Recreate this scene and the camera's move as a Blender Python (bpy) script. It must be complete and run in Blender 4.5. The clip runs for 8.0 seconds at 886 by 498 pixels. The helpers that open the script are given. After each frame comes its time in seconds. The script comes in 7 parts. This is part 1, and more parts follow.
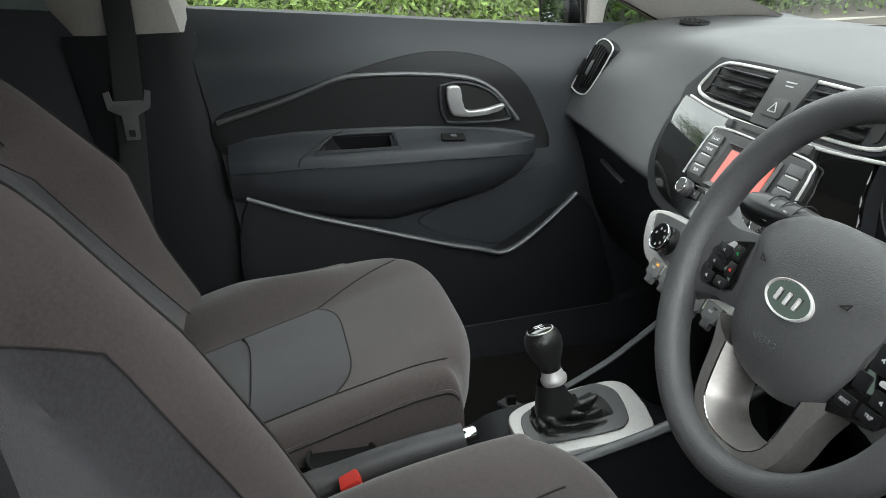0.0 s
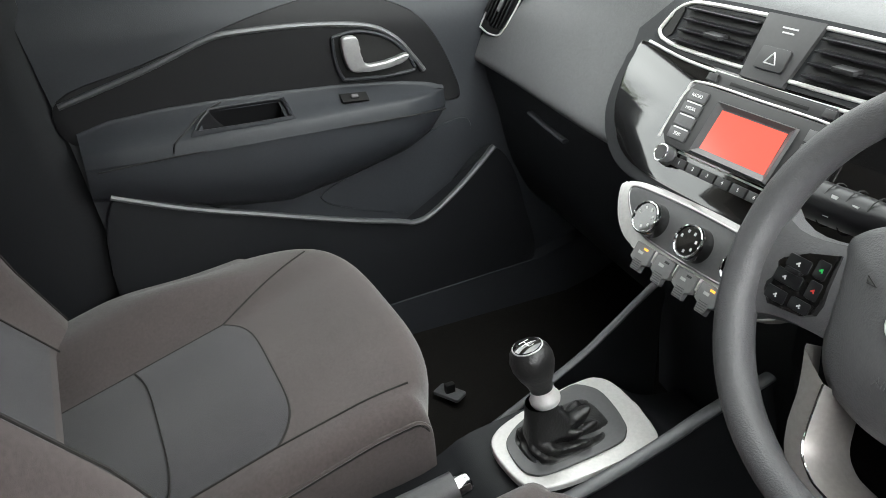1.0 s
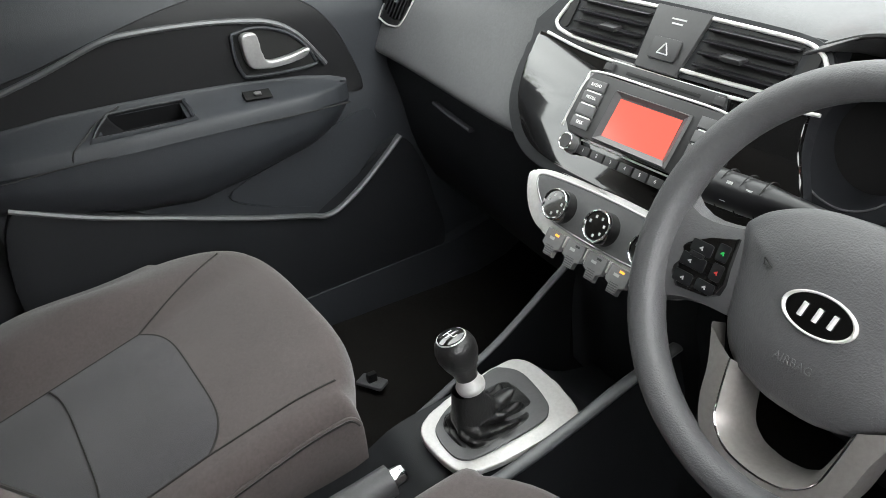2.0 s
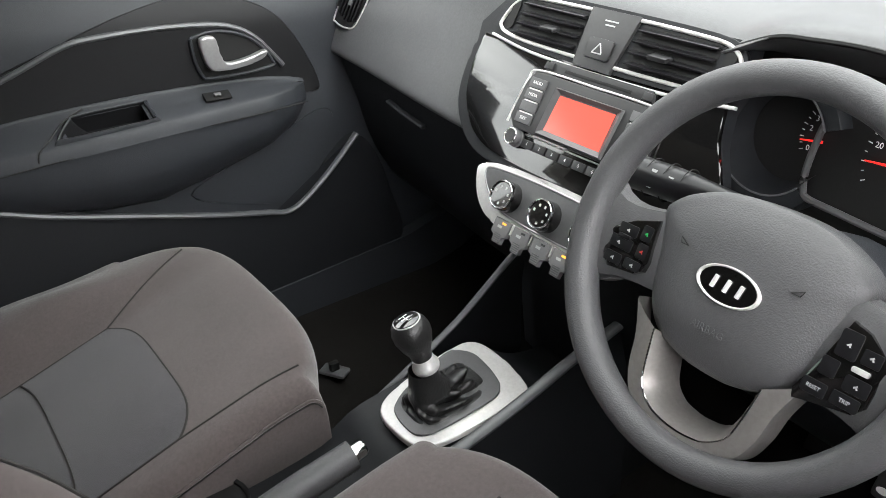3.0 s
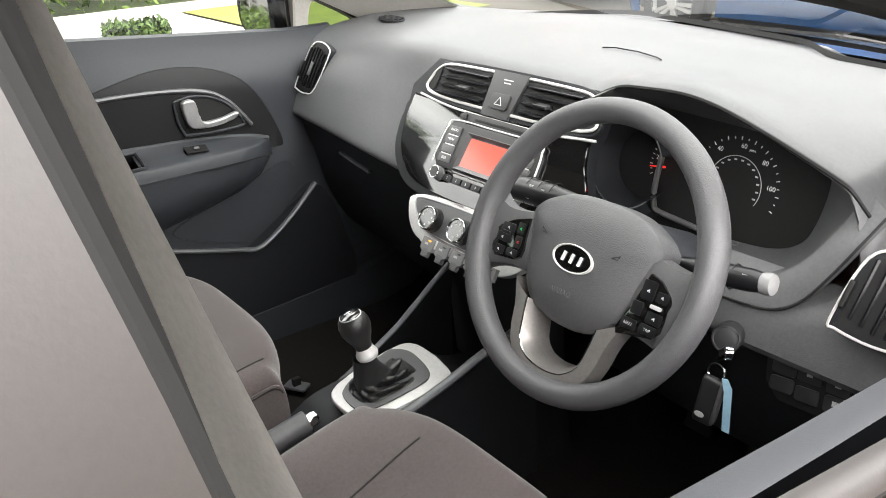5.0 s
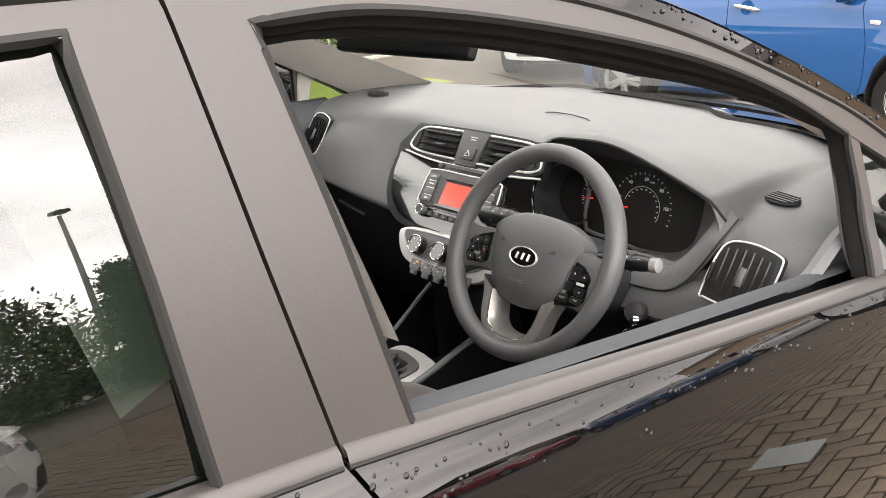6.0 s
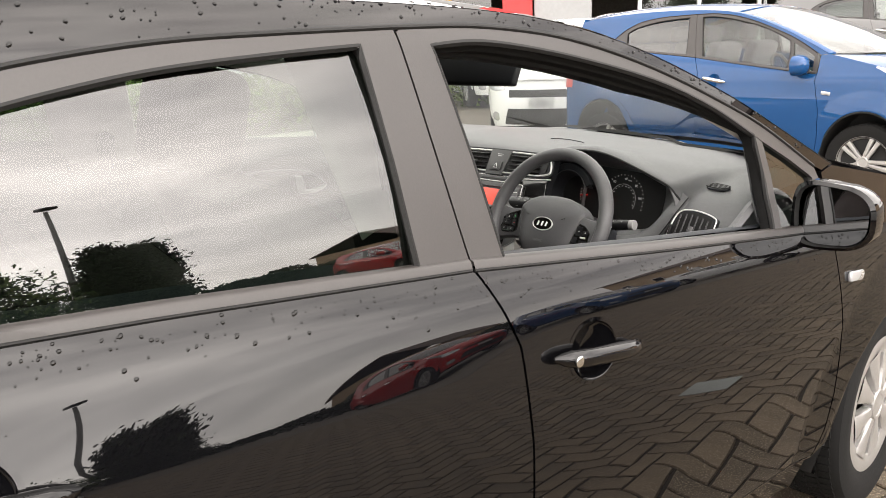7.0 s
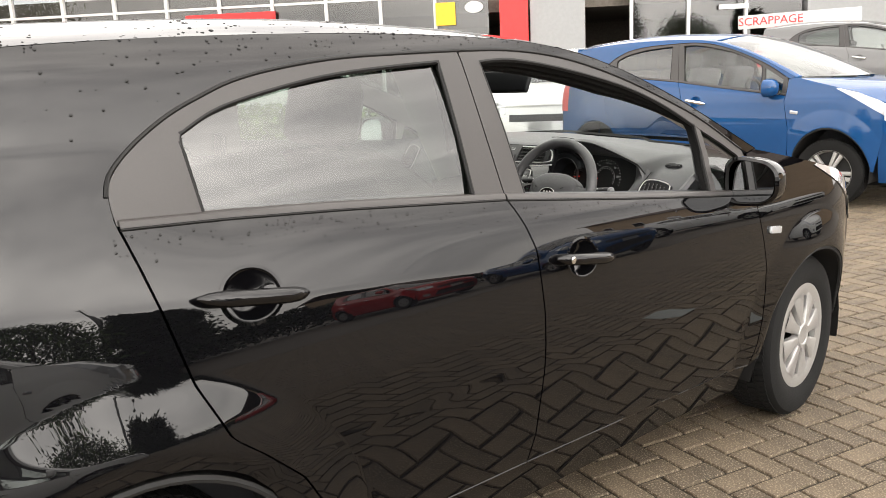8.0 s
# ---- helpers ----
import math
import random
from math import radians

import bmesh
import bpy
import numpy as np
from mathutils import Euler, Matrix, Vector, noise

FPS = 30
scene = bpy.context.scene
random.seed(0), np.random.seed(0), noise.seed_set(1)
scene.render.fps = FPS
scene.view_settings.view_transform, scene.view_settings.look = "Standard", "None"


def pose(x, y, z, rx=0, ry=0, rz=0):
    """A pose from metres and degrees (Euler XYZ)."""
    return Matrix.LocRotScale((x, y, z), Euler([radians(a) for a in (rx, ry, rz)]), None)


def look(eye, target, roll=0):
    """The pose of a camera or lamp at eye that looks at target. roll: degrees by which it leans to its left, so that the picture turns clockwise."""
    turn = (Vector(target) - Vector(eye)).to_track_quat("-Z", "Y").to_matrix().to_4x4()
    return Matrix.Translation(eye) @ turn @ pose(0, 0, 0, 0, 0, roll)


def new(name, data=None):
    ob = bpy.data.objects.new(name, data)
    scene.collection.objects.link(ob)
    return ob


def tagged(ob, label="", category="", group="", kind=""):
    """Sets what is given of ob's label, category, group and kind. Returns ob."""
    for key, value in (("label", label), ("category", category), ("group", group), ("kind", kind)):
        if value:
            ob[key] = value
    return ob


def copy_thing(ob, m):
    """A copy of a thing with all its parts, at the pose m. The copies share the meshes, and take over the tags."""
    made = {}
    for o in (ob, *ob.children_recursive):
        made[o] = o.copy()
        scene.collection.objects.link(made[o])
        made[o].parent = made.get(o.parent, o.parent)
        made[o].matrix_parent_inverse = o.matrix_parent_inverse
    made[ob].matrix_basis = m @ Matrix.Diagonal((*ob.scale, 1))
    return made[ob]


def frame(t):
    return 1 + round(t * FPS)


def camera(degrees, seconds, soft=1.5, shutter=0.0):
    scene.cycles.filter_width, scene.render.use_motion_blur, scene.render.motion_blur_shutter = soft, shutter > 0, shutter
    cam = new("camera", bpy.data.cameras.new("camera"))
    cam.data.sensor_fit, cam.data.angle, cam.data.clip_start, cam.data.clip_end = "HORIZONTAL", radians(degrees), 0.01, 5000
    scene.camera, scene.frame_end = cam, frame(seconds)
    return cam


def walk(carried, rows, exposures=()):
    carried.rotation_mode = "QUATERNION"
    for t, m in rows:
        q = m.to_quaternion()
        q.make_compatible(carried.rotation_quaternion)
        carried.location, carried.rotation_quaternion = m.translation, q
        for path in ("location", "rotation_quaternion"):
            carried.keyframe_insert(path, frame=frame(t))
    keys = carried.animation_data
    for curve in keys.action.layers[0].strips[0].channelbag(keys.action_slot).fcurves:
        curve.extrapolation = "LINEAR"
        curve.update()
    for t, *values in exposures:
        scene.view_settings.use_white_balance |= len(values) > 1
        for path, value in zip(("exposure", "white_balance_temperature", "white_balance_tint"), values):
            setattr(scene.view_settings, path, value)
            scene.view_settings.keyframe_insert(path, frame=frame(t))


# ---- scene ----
cam = camera(56.3, 8.0, soft=0.85)
PATH = [
    (0, (0.931, -1.348, 1.226), (-0.901, -0.951, 0.531), -1.3),
    (0.5, (0.738, -1.394, 1.24), (-1.016, -0.873, 0.435), -1.8),
    (1, (0.661, -1.41, 1.257), (-0.968, -0.681, 0.355), -2.7),
    (1.5, (0.645, -1.419, 1.275), (-0.898, -0.56, 0.338), -2.7),
    (2.8, (0.707, -1.449, 1.304), (-0.739, -0.477, 0.322), -2.8),
    (3, (0.718, -1.454, 1.309), (-0.722, -0.462, 0.338), -2.6),
    (3.5, (0.761, -1.457, 1.314), (-0.681, -0.428, 0.386), -2.6),
    (4, (0.816, -1.473, 1.327), (-0.62, -0.425, 0.412), -2.1),
    (4.5, (0.887, -1.501, 1.341), (-0.563, -0.423, 0.483), -2.1),
    (4.7, (0.916, -1.519, 1.339), (-0.535, -0.433, 0.494), -2.3),
    (5.8, (1.202, -1.781, 1.376), (-0.281, -0.613, 0.713), -3.3),
    (6, (1.269, -1.837, 1.393), (-0.192, -0.634, 0.745), -3.0),
    (6.5, (1.47, -2.058, 1.38), (0.004, -0.806, 0.848), -1.4),
    (7, (1.666, -2.371, 1.363), (0.201, -1.098, 0.881), -2.2),
    (7.5, (1.9, -2.693, 1.362), (0.431, -1.41, 0.923), -3.2),
    (8, (2.178, -2.978, 1.333), (0.706, -1.689, 0.922), -2.7),
]
walk(cam, [(t, look(eye, target, roll)) for t, eye, target, roll in PATH],
     [(0.0, 0.52, 6250, 6), (0.5, 0.92, 6350, 8), (1.5, 1.06, 6400, 9), (3.5, 1.12, 6450, 12), (4.7, 1.25, 6550, 12), (6.0, 0.86, 6900, 15), (7.0, 0.40, 6950, 14), (8.0, 0.16, 6900, 12)])

# ---- world, sun and exposure ----
world = bpy.data.worlds.new("world")
scene.world = world
world.use_nodes = True
wn, wl = world.node_tree.nodes, world.node_tree.links
wn.clear()
w_out, w_bg = wn.new("ShaderNodeOutputWorld"), wn.new("ShaderNodeBackground")
sky = wn.new("ShaderNodeTexSky")
sky.sky_type, sky.sun_disc = "NISHITA", False
SUN_EL, SUN_AZ = radians(48), radians(60)
sky.sun_elevation, sky.sun_rotation = SUN_EL, SUN_AZ
w_co, w_noise, w_ramp, w_mix = wn.new("ShaderNodeTexCoord"), wn.new("ShaderNodeTexNoise"), wn.new("ShaderNodeValToRGB"), wn.new("ShaderNodeMix")
w_map = wn.new("ShaderNodeMapping")
w_map.inputs["Scale"].default_value = (1.0, 1.0, 2.6)
w_noise.inputs["Scale"].default_value, w_noise.inputs["Detail"].default_value, w_noise.inputs["Roughness"].default_value = 2.2, 5, 0.55
w_ramp.color_ramp.elements[0].position, w_ramp.color_ramp.elements[1].position = 0.32, 0.72
w_ramp.color_ramp.elements[0].color, w_ramp.color_ramp.elements[1].color = (13.5, 13.5, 13.6, 1), (34.0, 33.6, 32.6, 1)
w_mix.data_type = "RGBA"
w_mix.inputs["Factor"].default_value = 0.9
wl.new(w_co.outputs["Generated"], w_map.inputs["Vector"])
wl.new(w_map.outputs["Vector"], w_noise.inputs["Vector"])
wl.new(w_noise.outputs["Fac"], w_ramp.inputs["Fac"])
wl.new(sky.outputs["Color"], w_mix.inputs[6])
wl.new(w_ramp.outputs["Color"], w_mix.inputs[7])
w_dot, w_fall, w_gain = wn.new("ShaderNodeVectorMath"), wn.new("ShaderNodeMapRange"), wn.new("ShaderNodeVectorMath")
w_dot.operation, w_gain.operation = "DOT_PRODUCT", "SCALE"
w_dot.inputs[1].default_value = (0.93, -0.16, 0.32)
w_fall.interpolation_type = "SMOOTHSTEP"
w_fall.inputs["From Min"].default_value, w_fall.inputs["From Max"].default_value = 0.45, 1.0
w_fall.inputs["To Min"].default_value, w_fall.inputs["To Max"].default_value = 1.0, 2.0
wl.new(w_co.outputs["Generated"], w_dot.inputs[0])
wl.new(w_dot.outputs["Value"], w_fall.inputs["Value"])
wl.new(w_mix.outputs[2], w_gain.inputs[0])
wl.new(w_fall.outputs["Result"], w_gain.inputs["Scale"])
wl.new(w_gain.outputs["Vector"], w_bg.inputs["Color"])
w_bg.inputs["Strength"].default_value = 0.125
wl.new(w_bg.outputs["Background"], w_out.inputs["Surface"])
sun_data = bpy.data.lights.new("sun", "SUN")
sun_data.energy, sun_data.angle, sun_data.color = 0.6, radians(75), (1.0, 0.97, 0.93)
sun = new("sun", sun_data)
sun.rotation_euler = (radians(90) - SUN_EL, 0, radians(180) - SUN_AZ)


# ---- materials ----
def material(name, color, rough=0.5, metal=0.0, vary=0.12, scale=40.0, bump=0.0, bump_scale=400.0, coat=0.0, coat_rough=0.03, spec=0.5, emit=None, sheen=0.0, stretch=(1, 1, 1), piece=0.0):
    """A surface with colour drift at two scales and a fine relief."""
    m = bpy.data.materials.new(name)
    m.use_nodes = True
    n, l = m.node_tree.nodes, m.node_tree.links
    b = n["Principled BSDF"]
    b.inputs["Roughness"].default_value, b.inputs["Metallic"].default_value = rough, metal
    b.inputs["Coat Weight"].default_value, b.inputs["Coat Roughness"].default_value = coat, coat_rough
    b.inputs["Specular IOR Level"].default_value = spec
    b.inputs["Sheen Weight"].default_value = sheen
    co, mp = n.new("ShaderNodeTexCoord"), n.new("ShaderNodeMapping")
    mp.inputs["Scale"].default_value = stretch
    l.new(co.outputs["Object"], mp.inputs["Vector"])
    fine, broad = n.new("ShaderNodeTexNoise"), n.new("ShaderNodeTexNoise")
    fine.inputs["Scale"].default_value, fine.inputs["Detail"].default_value = scale * 6, 4
    broad.inputs["Scale"].default_value, broad.inputs["Detail"].default_value = scale / 6, 3
    add = n.new("ShaderNodeMath")
    add.operation = "ADD"
    l.new(mp.outputs["Vector"], fine.inputs["Vector"])
    l.new(mp.outputs["Vector"], broad.inputs["Vector"])
    l.new(fine.outputs["Fac"], add.inputs[0])
    l.new(broad.outputs["Fac"], add.inputs[1])
    last = add.outputs[0]
    if piece:
        info, sc, ad2 = n.new("ShaderNodeObjectInfo"), n.new("ShaderNodeMath"), n.new("ShaderNodeMath")
        geo, ad3 = n.new("ShaderNodeNewGeometry"), n.new("ShaderNodeMath")
        ad3.operation = "ADD"
        l.new(info.outputs["Random"], ad3.inputs[0])
        l.new(geo.outputs["Random Per Island"], ad3.inputs[1])
        fr = n.new("ShaderNodeMath")
        fr.operation = "FRACT"
        l.new(ad3.outputs[0], fr.inputs[0])
        sc.operation, ad2.operation = "MULTIPLY_ADD", "ADD"
        sc.inputs[1].default_value, sc.inputs[2].default_value = piece * 2, -piece
        l.new(fr.outputs[0], sc.inputs[0])
        l.new(sc.outputs[0], ad2.inputs[0])
        l.new(last, ad2.inputs[1])
        last = ad2.outputs[0]
    rng = n.new("ShaderNodeMapRange")
    rng.inputs["From Min"].default_value, rng.inputs["From Max"].default_value = 0.6, 1.4
    rng.inputs["To Min"].default_value, rng.inputs["To Max"].default_value = 1 - vary, 1 + vary
    rng.clamp = False
    l.new(last, rng.inputs["Value"])
    mul = n.new("ShaderNodeVectorMath")
    mul.operation = "SCALE"
    mul.inputs[0].default_value = color[:3]
    l.new(rng.outputs["Result"], mul.inputs["Scale"])
    l.new(mul.outputs["Vector"], b.inputs["Base Color"])
    if bump:
        grain, bp = n.new("ShaderNodeTexNoise"), n.new("ShaderNodeBump")
        grain.inputs["Scale"].default_value, grain.inputs["Detail"].default_value = bump_scale, 2
        bp.inputs["Strength"].default_value, bp.inputs["Distance"].default_value = bump, 0.6 / bump_scale
        l.new(mp.outputs["Vector"], grain.inputs["Vector"])
        l.new(grain.outputs["Fac"], bp.inputs["Height"])
        l.new(bp.outputs["Normal"], b.inputs["Normal"])
    if emit:
        b.inputs["Emission Color"].default_value, b.inputs["Emission Strength"].default_value = (*emit[:3], 1), emit[3]
    return m


def glass(name, tint, rough=0.0, face=0.09):
    m = bpy.data.materials.new(name)
    m.use_nodes = True
    n, l = m.node_tree.nodes, m.node_tree.links
    n.clear()
    out, mix, tr, gl, lw, pw, ma = (n.new("ShaderNode" + k) for k in ("OutputMaterial", "MixShader", "BsdfTransparent", "BsdfGlossy", "LayerWeight", "Math", "Math"))
    tr.inputs["Color"].default_value = (*tint, 1)
    gl.inputs["Roughness"].default_value = rough
    lw.inputs["Blend"].default_value = 0.5
    pw.operation, ma.operation = "POWER", "MULTIPLY_ADD"
    pw.inputs[1].default_value, ma.inputs[1].default_value, ma.inputs[2].default_value = 3.0, 0.86, face
    l.new(lw.outputs["Facing"], pw.inputs[0])
    l.new(pw.outputs[0], ma.inputs[0])
    l.new(ma.outputs[0], mix.inputs["Fac"])
    l.new(tr.outputs["BSDF"], mix.inputs[1])
    l.new(gl.outputs["BSDF"], mix.inputs[2])
    l.new(mix.outputs["Shader"], out.inputs["Surface"])
    return m


def paint(name, color, rough=0.35):
    return material(name, color, rough=rough, vary=0.04, scale=3, coat=1.0, coat_rough=0.012, spec=0.0)


M_BLACK = paint("black_paint", (0.0025, 0.0025, 0.003))
M_BLUE = paint("blue_paint", (0.007, 0.056, 0.170))
M_WHITE = paint("white_paint", (0.75, 0.76, 0.76))
M_SILVER_CAR = paint("grey_paint", (0.16, 0.16, 0.16))
M_RED_CAR = paint("red_paint", (0.45, 0.02, 0.02))
M_TRIM = material("matte_trim", (0.026, 0.0225, 0.021), rough=0.42, bump=0.08, coat=0.32, coat_rough=0.35)
M_SEAL = material("rubber_seal", (0.009, 0.009, 0.009), rough=0.6, spec=0.3)
M_TYRE = material("tyre_rubber", (0.010, 0.010, 0.010), rough=0.85, spec=0.2, bump=0.3, bump_scale=250)
M_RIM = material("silver_wheel", (0.38, 0.375, 0.365), rough=0.36, metal=0.5)
M_DARK = material("underbody", (0.01, 0.01, 0.01), rough=0.8)
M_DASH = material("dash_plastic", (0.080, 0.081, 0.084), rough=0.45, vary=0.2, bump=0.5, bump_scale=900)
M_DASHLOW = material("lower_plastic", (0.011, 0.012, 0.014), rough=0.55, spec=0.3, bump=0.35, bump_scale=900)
M_DOOR = material("door_plastic", (0.025, 0.0275, 0.032), rough=0.52, spec=0.4, bump=0.35, bump_scale=900)
M_DOORDARK = material("door_insert", (0.009, 0.009, 0.010), rough=0.5, spec=0.25, bump=0.2, bump_scale=900)
M_GLOSS = material("piano_black", (0.004, 0.004, 0.004), rough=0.08, coat=1.0)
M_SATIN = material("satin_silver", (0.60, 0.59, 0.58), rough=0.40, metal=0.35)
M_CHROME = material("chrome", (0.8, 0.8, 0.8), rough=0.08, metal=1.0, vary=0.03)
M_GREYLINE = material("grey_strip", (0.105, 0.108, 0.112), rough=0.38, metal=0.3)
M_FABRIC = material("brown_fabric", (0.067, 0.054, 0.0525), rough=0.95, bump=0.6, bump_scale=1400, sheen=0.3, vary=0.26)
M_INSERT = material("grey_fabric", (0.044, 0.0415, 0.0465), rough=0.95, bump=0.9, bump_scale=900, sheen=0.3, vary=0.34)
M_SEAM = material("seam_thread", (0.02, 0.018, 0.017), rough=0.9)
M_CARPET = material("carpet", (0.009, 0.0082, 0.0075), rough=1.0, spec=0.15, bump=1.0, bump_scale=700, vary=0.35)
M_LEATHER = material("wheel_grip", (0.072, 0.072, 0.075), rough=0.43, bump=0.55, bump_scale=650)
M_BOOT = material("gaiter_leather", (0.016, 0.016, 0.016), rough=0.36, bump=0.3, bump_scale=300)
M_BUTTON = material("button_plastic", (0.02, 0.02, 0.021), rough=0.4)
M_RADIO = material("radio_grey", (0.10, 0.10, 0.102), rough=0.4, metal=0.2)
# a faint glow is put into all white print, the unlit gear pattern included
M_MARK = material("white_glow_mark", (0.75, 0.75, 0.75), rough=0.6, emit=(1, 1, 1, 0.05))
M_SYMBOL = material("grey_symbol", (0.45, 0.45, 0.45), rough=0.6)
M_SYMBOL_GREY = material("key_grey", (0.17, 0.17, 0.172), rough=0.45)
M_SWITCH = material("switch_black", (0.007, 0.007, 0.008), rough=0.32, spec=0.4)
M_RUBBER = material("channel_rubber", (0.008, 0.008, 0.008), rough=0.75, spec=0.2)
M_YOKE = material("satin_yoke", (0.33, 0.315, 0.30), rough=0.38, metal=0.75)
M_FACE = material("control_face", (0.040, 0.040, 0.041), rough=0.45)
M_LEVER = material("satin_lever", (0.34, 0.34, 0.34), rough=0.32, metal=0.6)
# silver darkened in colour, standing in for the dark car side it reflects
M_MIRROR = material("dimmed_mirror", (0.38, 0.39, 0.40), rough=0.02, metal=1.0, vary=0.03)
M_TIP = material("grey_tip", (0.20, 0.20, 0.20), rough=0.45)
M_REDMARK = material("red_lamp", (0.5, 0.01, 0.01), rough=0.5, emit=(1, 0.03, 0.02, 0.55))
M_AMBER = material("amber_lamp", (0.6, 0.2, 0.02), rough=0.5, emit=(1, 0.4, 0.05, 1.0))
M_GREEN = material("green_mark", (0.02, 0.4, 0.08), rough=0.5)
M_SCREEN = material("red_screen", (0.25, 0.02, 0.02), rough=0.15, emit=(1.0, 0.17, 0.11, 0.50), vary=0.02)
M_CREAM = material("headlining", (0.42, 0.40, 0.37), rough=0.9, bump=0.3)
M_REDBTN = material("red_plastic", (0.55, 0.04, 0.03), rough=0.4)
M_BELT = material("belt_webbing", (0.014, 0.014, 0.015), rough=0.8, bump=0.5, bump_scale=1200)
M_TAG = material("blue_tag", (0.30, 0.50, 0.62), rough=0.5)
M_GLASS = glass("clear_glass", (0.86, 0.9, 0.88))
M_TINT = glass("tinted_glass", (0.25, 0.32, 0.28), 0.0, 0.12)
M_LAMP = material("lamp_lens", (0.55, 0.57, 0.6), rough=0.06, metal=0.5, coat=1.0)
M_WATER = material("water_drop", (0.006, 0.006, 0.006), rough=0.04, spec=0.35)


# ---- mesh helpers ----
def link(name, bm, mat, parent=None, label="", smooth=True):
    me = bpy.data.meshes.new(name)
    bmesh.ops.recalc_face_normals(bm, faces=bm.faces)
    bm.to_mesh(me)
    bm.free()
    if smooth:
        for p in me.polygons:
            p.use_smooth = True
        me.set_sharp_from_angle(angle=radians(38))
    me.materials.append(mat)
    ob = new(name, me)
    ob.parent = parent
    return tagged(ob, label)


def part(name, bm, mat, parent, label="", smooth=True):
    return link(name, bm, mat, parent, label, smooth)


def empty(name, label, category, group="", kind=""):
    return tagged(new(name), label, category, group, kind)


def resample(pts, n):
    """n points evenly along a polyline of any dimension."""
    p = np.array(pts, float)
    d = np.r_[0, np.cumsum(np.linalg.norm(np.diff(p, axis=0), axis=1))]
    t = np.linspace(0, d[-1], n)
    return np.stack([np.interp(t, d, p[:, k]) for k in range(p.shape[1])], 1)


def spline(pts, n, closed=False):
    """A smooth curve of n points through pts (Catmull-Rom)."""
    p = [Vector(q) for q in pts]
    m = len(p)
    seg = m if closed else m - 1
    out = []
    for i in range(n):
        u = i / n * seg if closed else i / (n - 1) * seg
        k = min(int(u), seg - 1)
        f = u - k
        if closed:
            a, b, c, d = (p[(k + o) % m] for o in (-1, 0, 1, 2))
        else:
            a, b, c, d = p[max(k - 1, 0)], p[k], p[k + 1], p[min(k + 2, m - 1)]
        out.append(0.5 * ((2 * b) + (c - a) * f + (2 * a - 5 * b + 4 * c - d) * f * f + (3 * b - a - 3 * c + d) * f ** 3))
    return out


def grid(bm, rows, closed_u=False, closed_v=False):
    """Quads over rows of points."""
    vs = [[bm.verts.new(p) for p in r] for r in rows]
    nr, nc = len(vs), len(vs[0])
    for i in range(nr if closed_v else nr - 1):
        for j in range(nc if closed_u else nc - 1):
            q = (vs[i][j], vs[i][(j + 1) % nc], vs[(i + 1) % nr][(j + 1) % nc], vs[(i + 1) % nr][j])
            if len({v for v in q}) == 4:
                bm.faces.new(q)
    return vs


def thicken(bm, vec):
    """Gives a sheet depth along vec, with closed rims."""
    geo = bmesh.ops.extrude_face_region(bm, geom=list(bm.faces))
    for v in (g for g in geo["geom"] if isinstance(g, bmesh.types.BMVert)):
        v.co += Vector(vec)


def coons(bottom, top, left, right, nu, nv):
    """A 2D patch between four border polylines, all running the same way."""
    b, t, l, r = resample(bottom, nu), resample(top, nu), resample(left, nv), resample(right, nv)
    rows = []
    for j in range(nv):
        v = j / (nv - 1)
        row = []
        for i in range(nu):
            u = i / (nu - 1)
            p = (1 - v) * b[i] + v * t[i] + (1 - u) * l[j] + u * r[j] - ((1 - u) * (1 - v) * b[0] + u * (1 - v) * b[-1] + (1 - u) * v * t[0] + u * v * t[-1])
            row.append(p)
        rows.append(row)
    return rows


def tube(bm, pts, r, seg=10, closed=False, squash=1.0, up=(0, 0, 1)):
    """A round bar along points; r may be a list."""
    p = [Vector(q) for q in pts]
    n = len(p)
    rr = r if isinstance(r, (list, tuple)) else [r] * n
    rings = []
    for i in range(n):
        a = p[(i - 1) % n] if closed or i else p[0]
        b = p[(i + 1) % n] if closed or i < n - 1 else p[-1]
        d = (b - a).normalized()
        s = d.cross(Vector(up))
        s = s.normalized() if s.length > 1e-4 else d.cross(Vector((1, 0, 0))).normalized()
        w = s.cross(d)
        rings.append([p[i] + (s * math.cos(k / seg * math.tau) + w * math.sin(k / seg * math.tau) * squash) * rr[i] for k in range(seg)])
    vs = grid(bm, rings, closed_u=True, closed_v=closed)
    if not closed:
        bm.faces.new(vs[0])
        bm.faces.new(vs[-1][::-1])
    return bm


def box(bm, m, size, bevel=0.0, seg=2):
    """A box of that size at the pose m, its edges rounded."""
    geo = bmesh.ops.create_cube(bm, size=1.0, matrix=m @ Matrix.Diagonal((*size, 1)))
    if bevel:
        es = list({e for v in geo["verts"] for e in v.link_edges})
        bmesh.ops.bevel(bm, geom=es, offset=bevel, segments=seg, affect="EDGES", profile=0.6)
    return bm


def plate(bm, outline, m, depth, bevel=0.0, seg=2):
    """A flat piece: a 2D outline in the pose's x-y plane, depth along its +z."""
    f = bm.faces.new([bm.verts.new(m @ Vector((p[0], p[1], 0))) for p in outline])
    geo = bmesh.ops.extrude_face_region(bm, geom=[f])
    nv = [g for g in geo["geom"] if isinstance(g, bmesh.types.BMVert)]
    n = (m.to_3x3() @ Vector((0, 0, 1))).normalized()
    for v in nv:
        v.co += n * depth
    if bevel:
        s = set(nv)
        es = [e for e in bm.edges if e.verts[0] in s and e.verts[1] in s]
        bmesh.ops.bevel(bm, geom=es, offset=bevel, segments=seg, affect="EDGES", profile=0.6)
    return bm


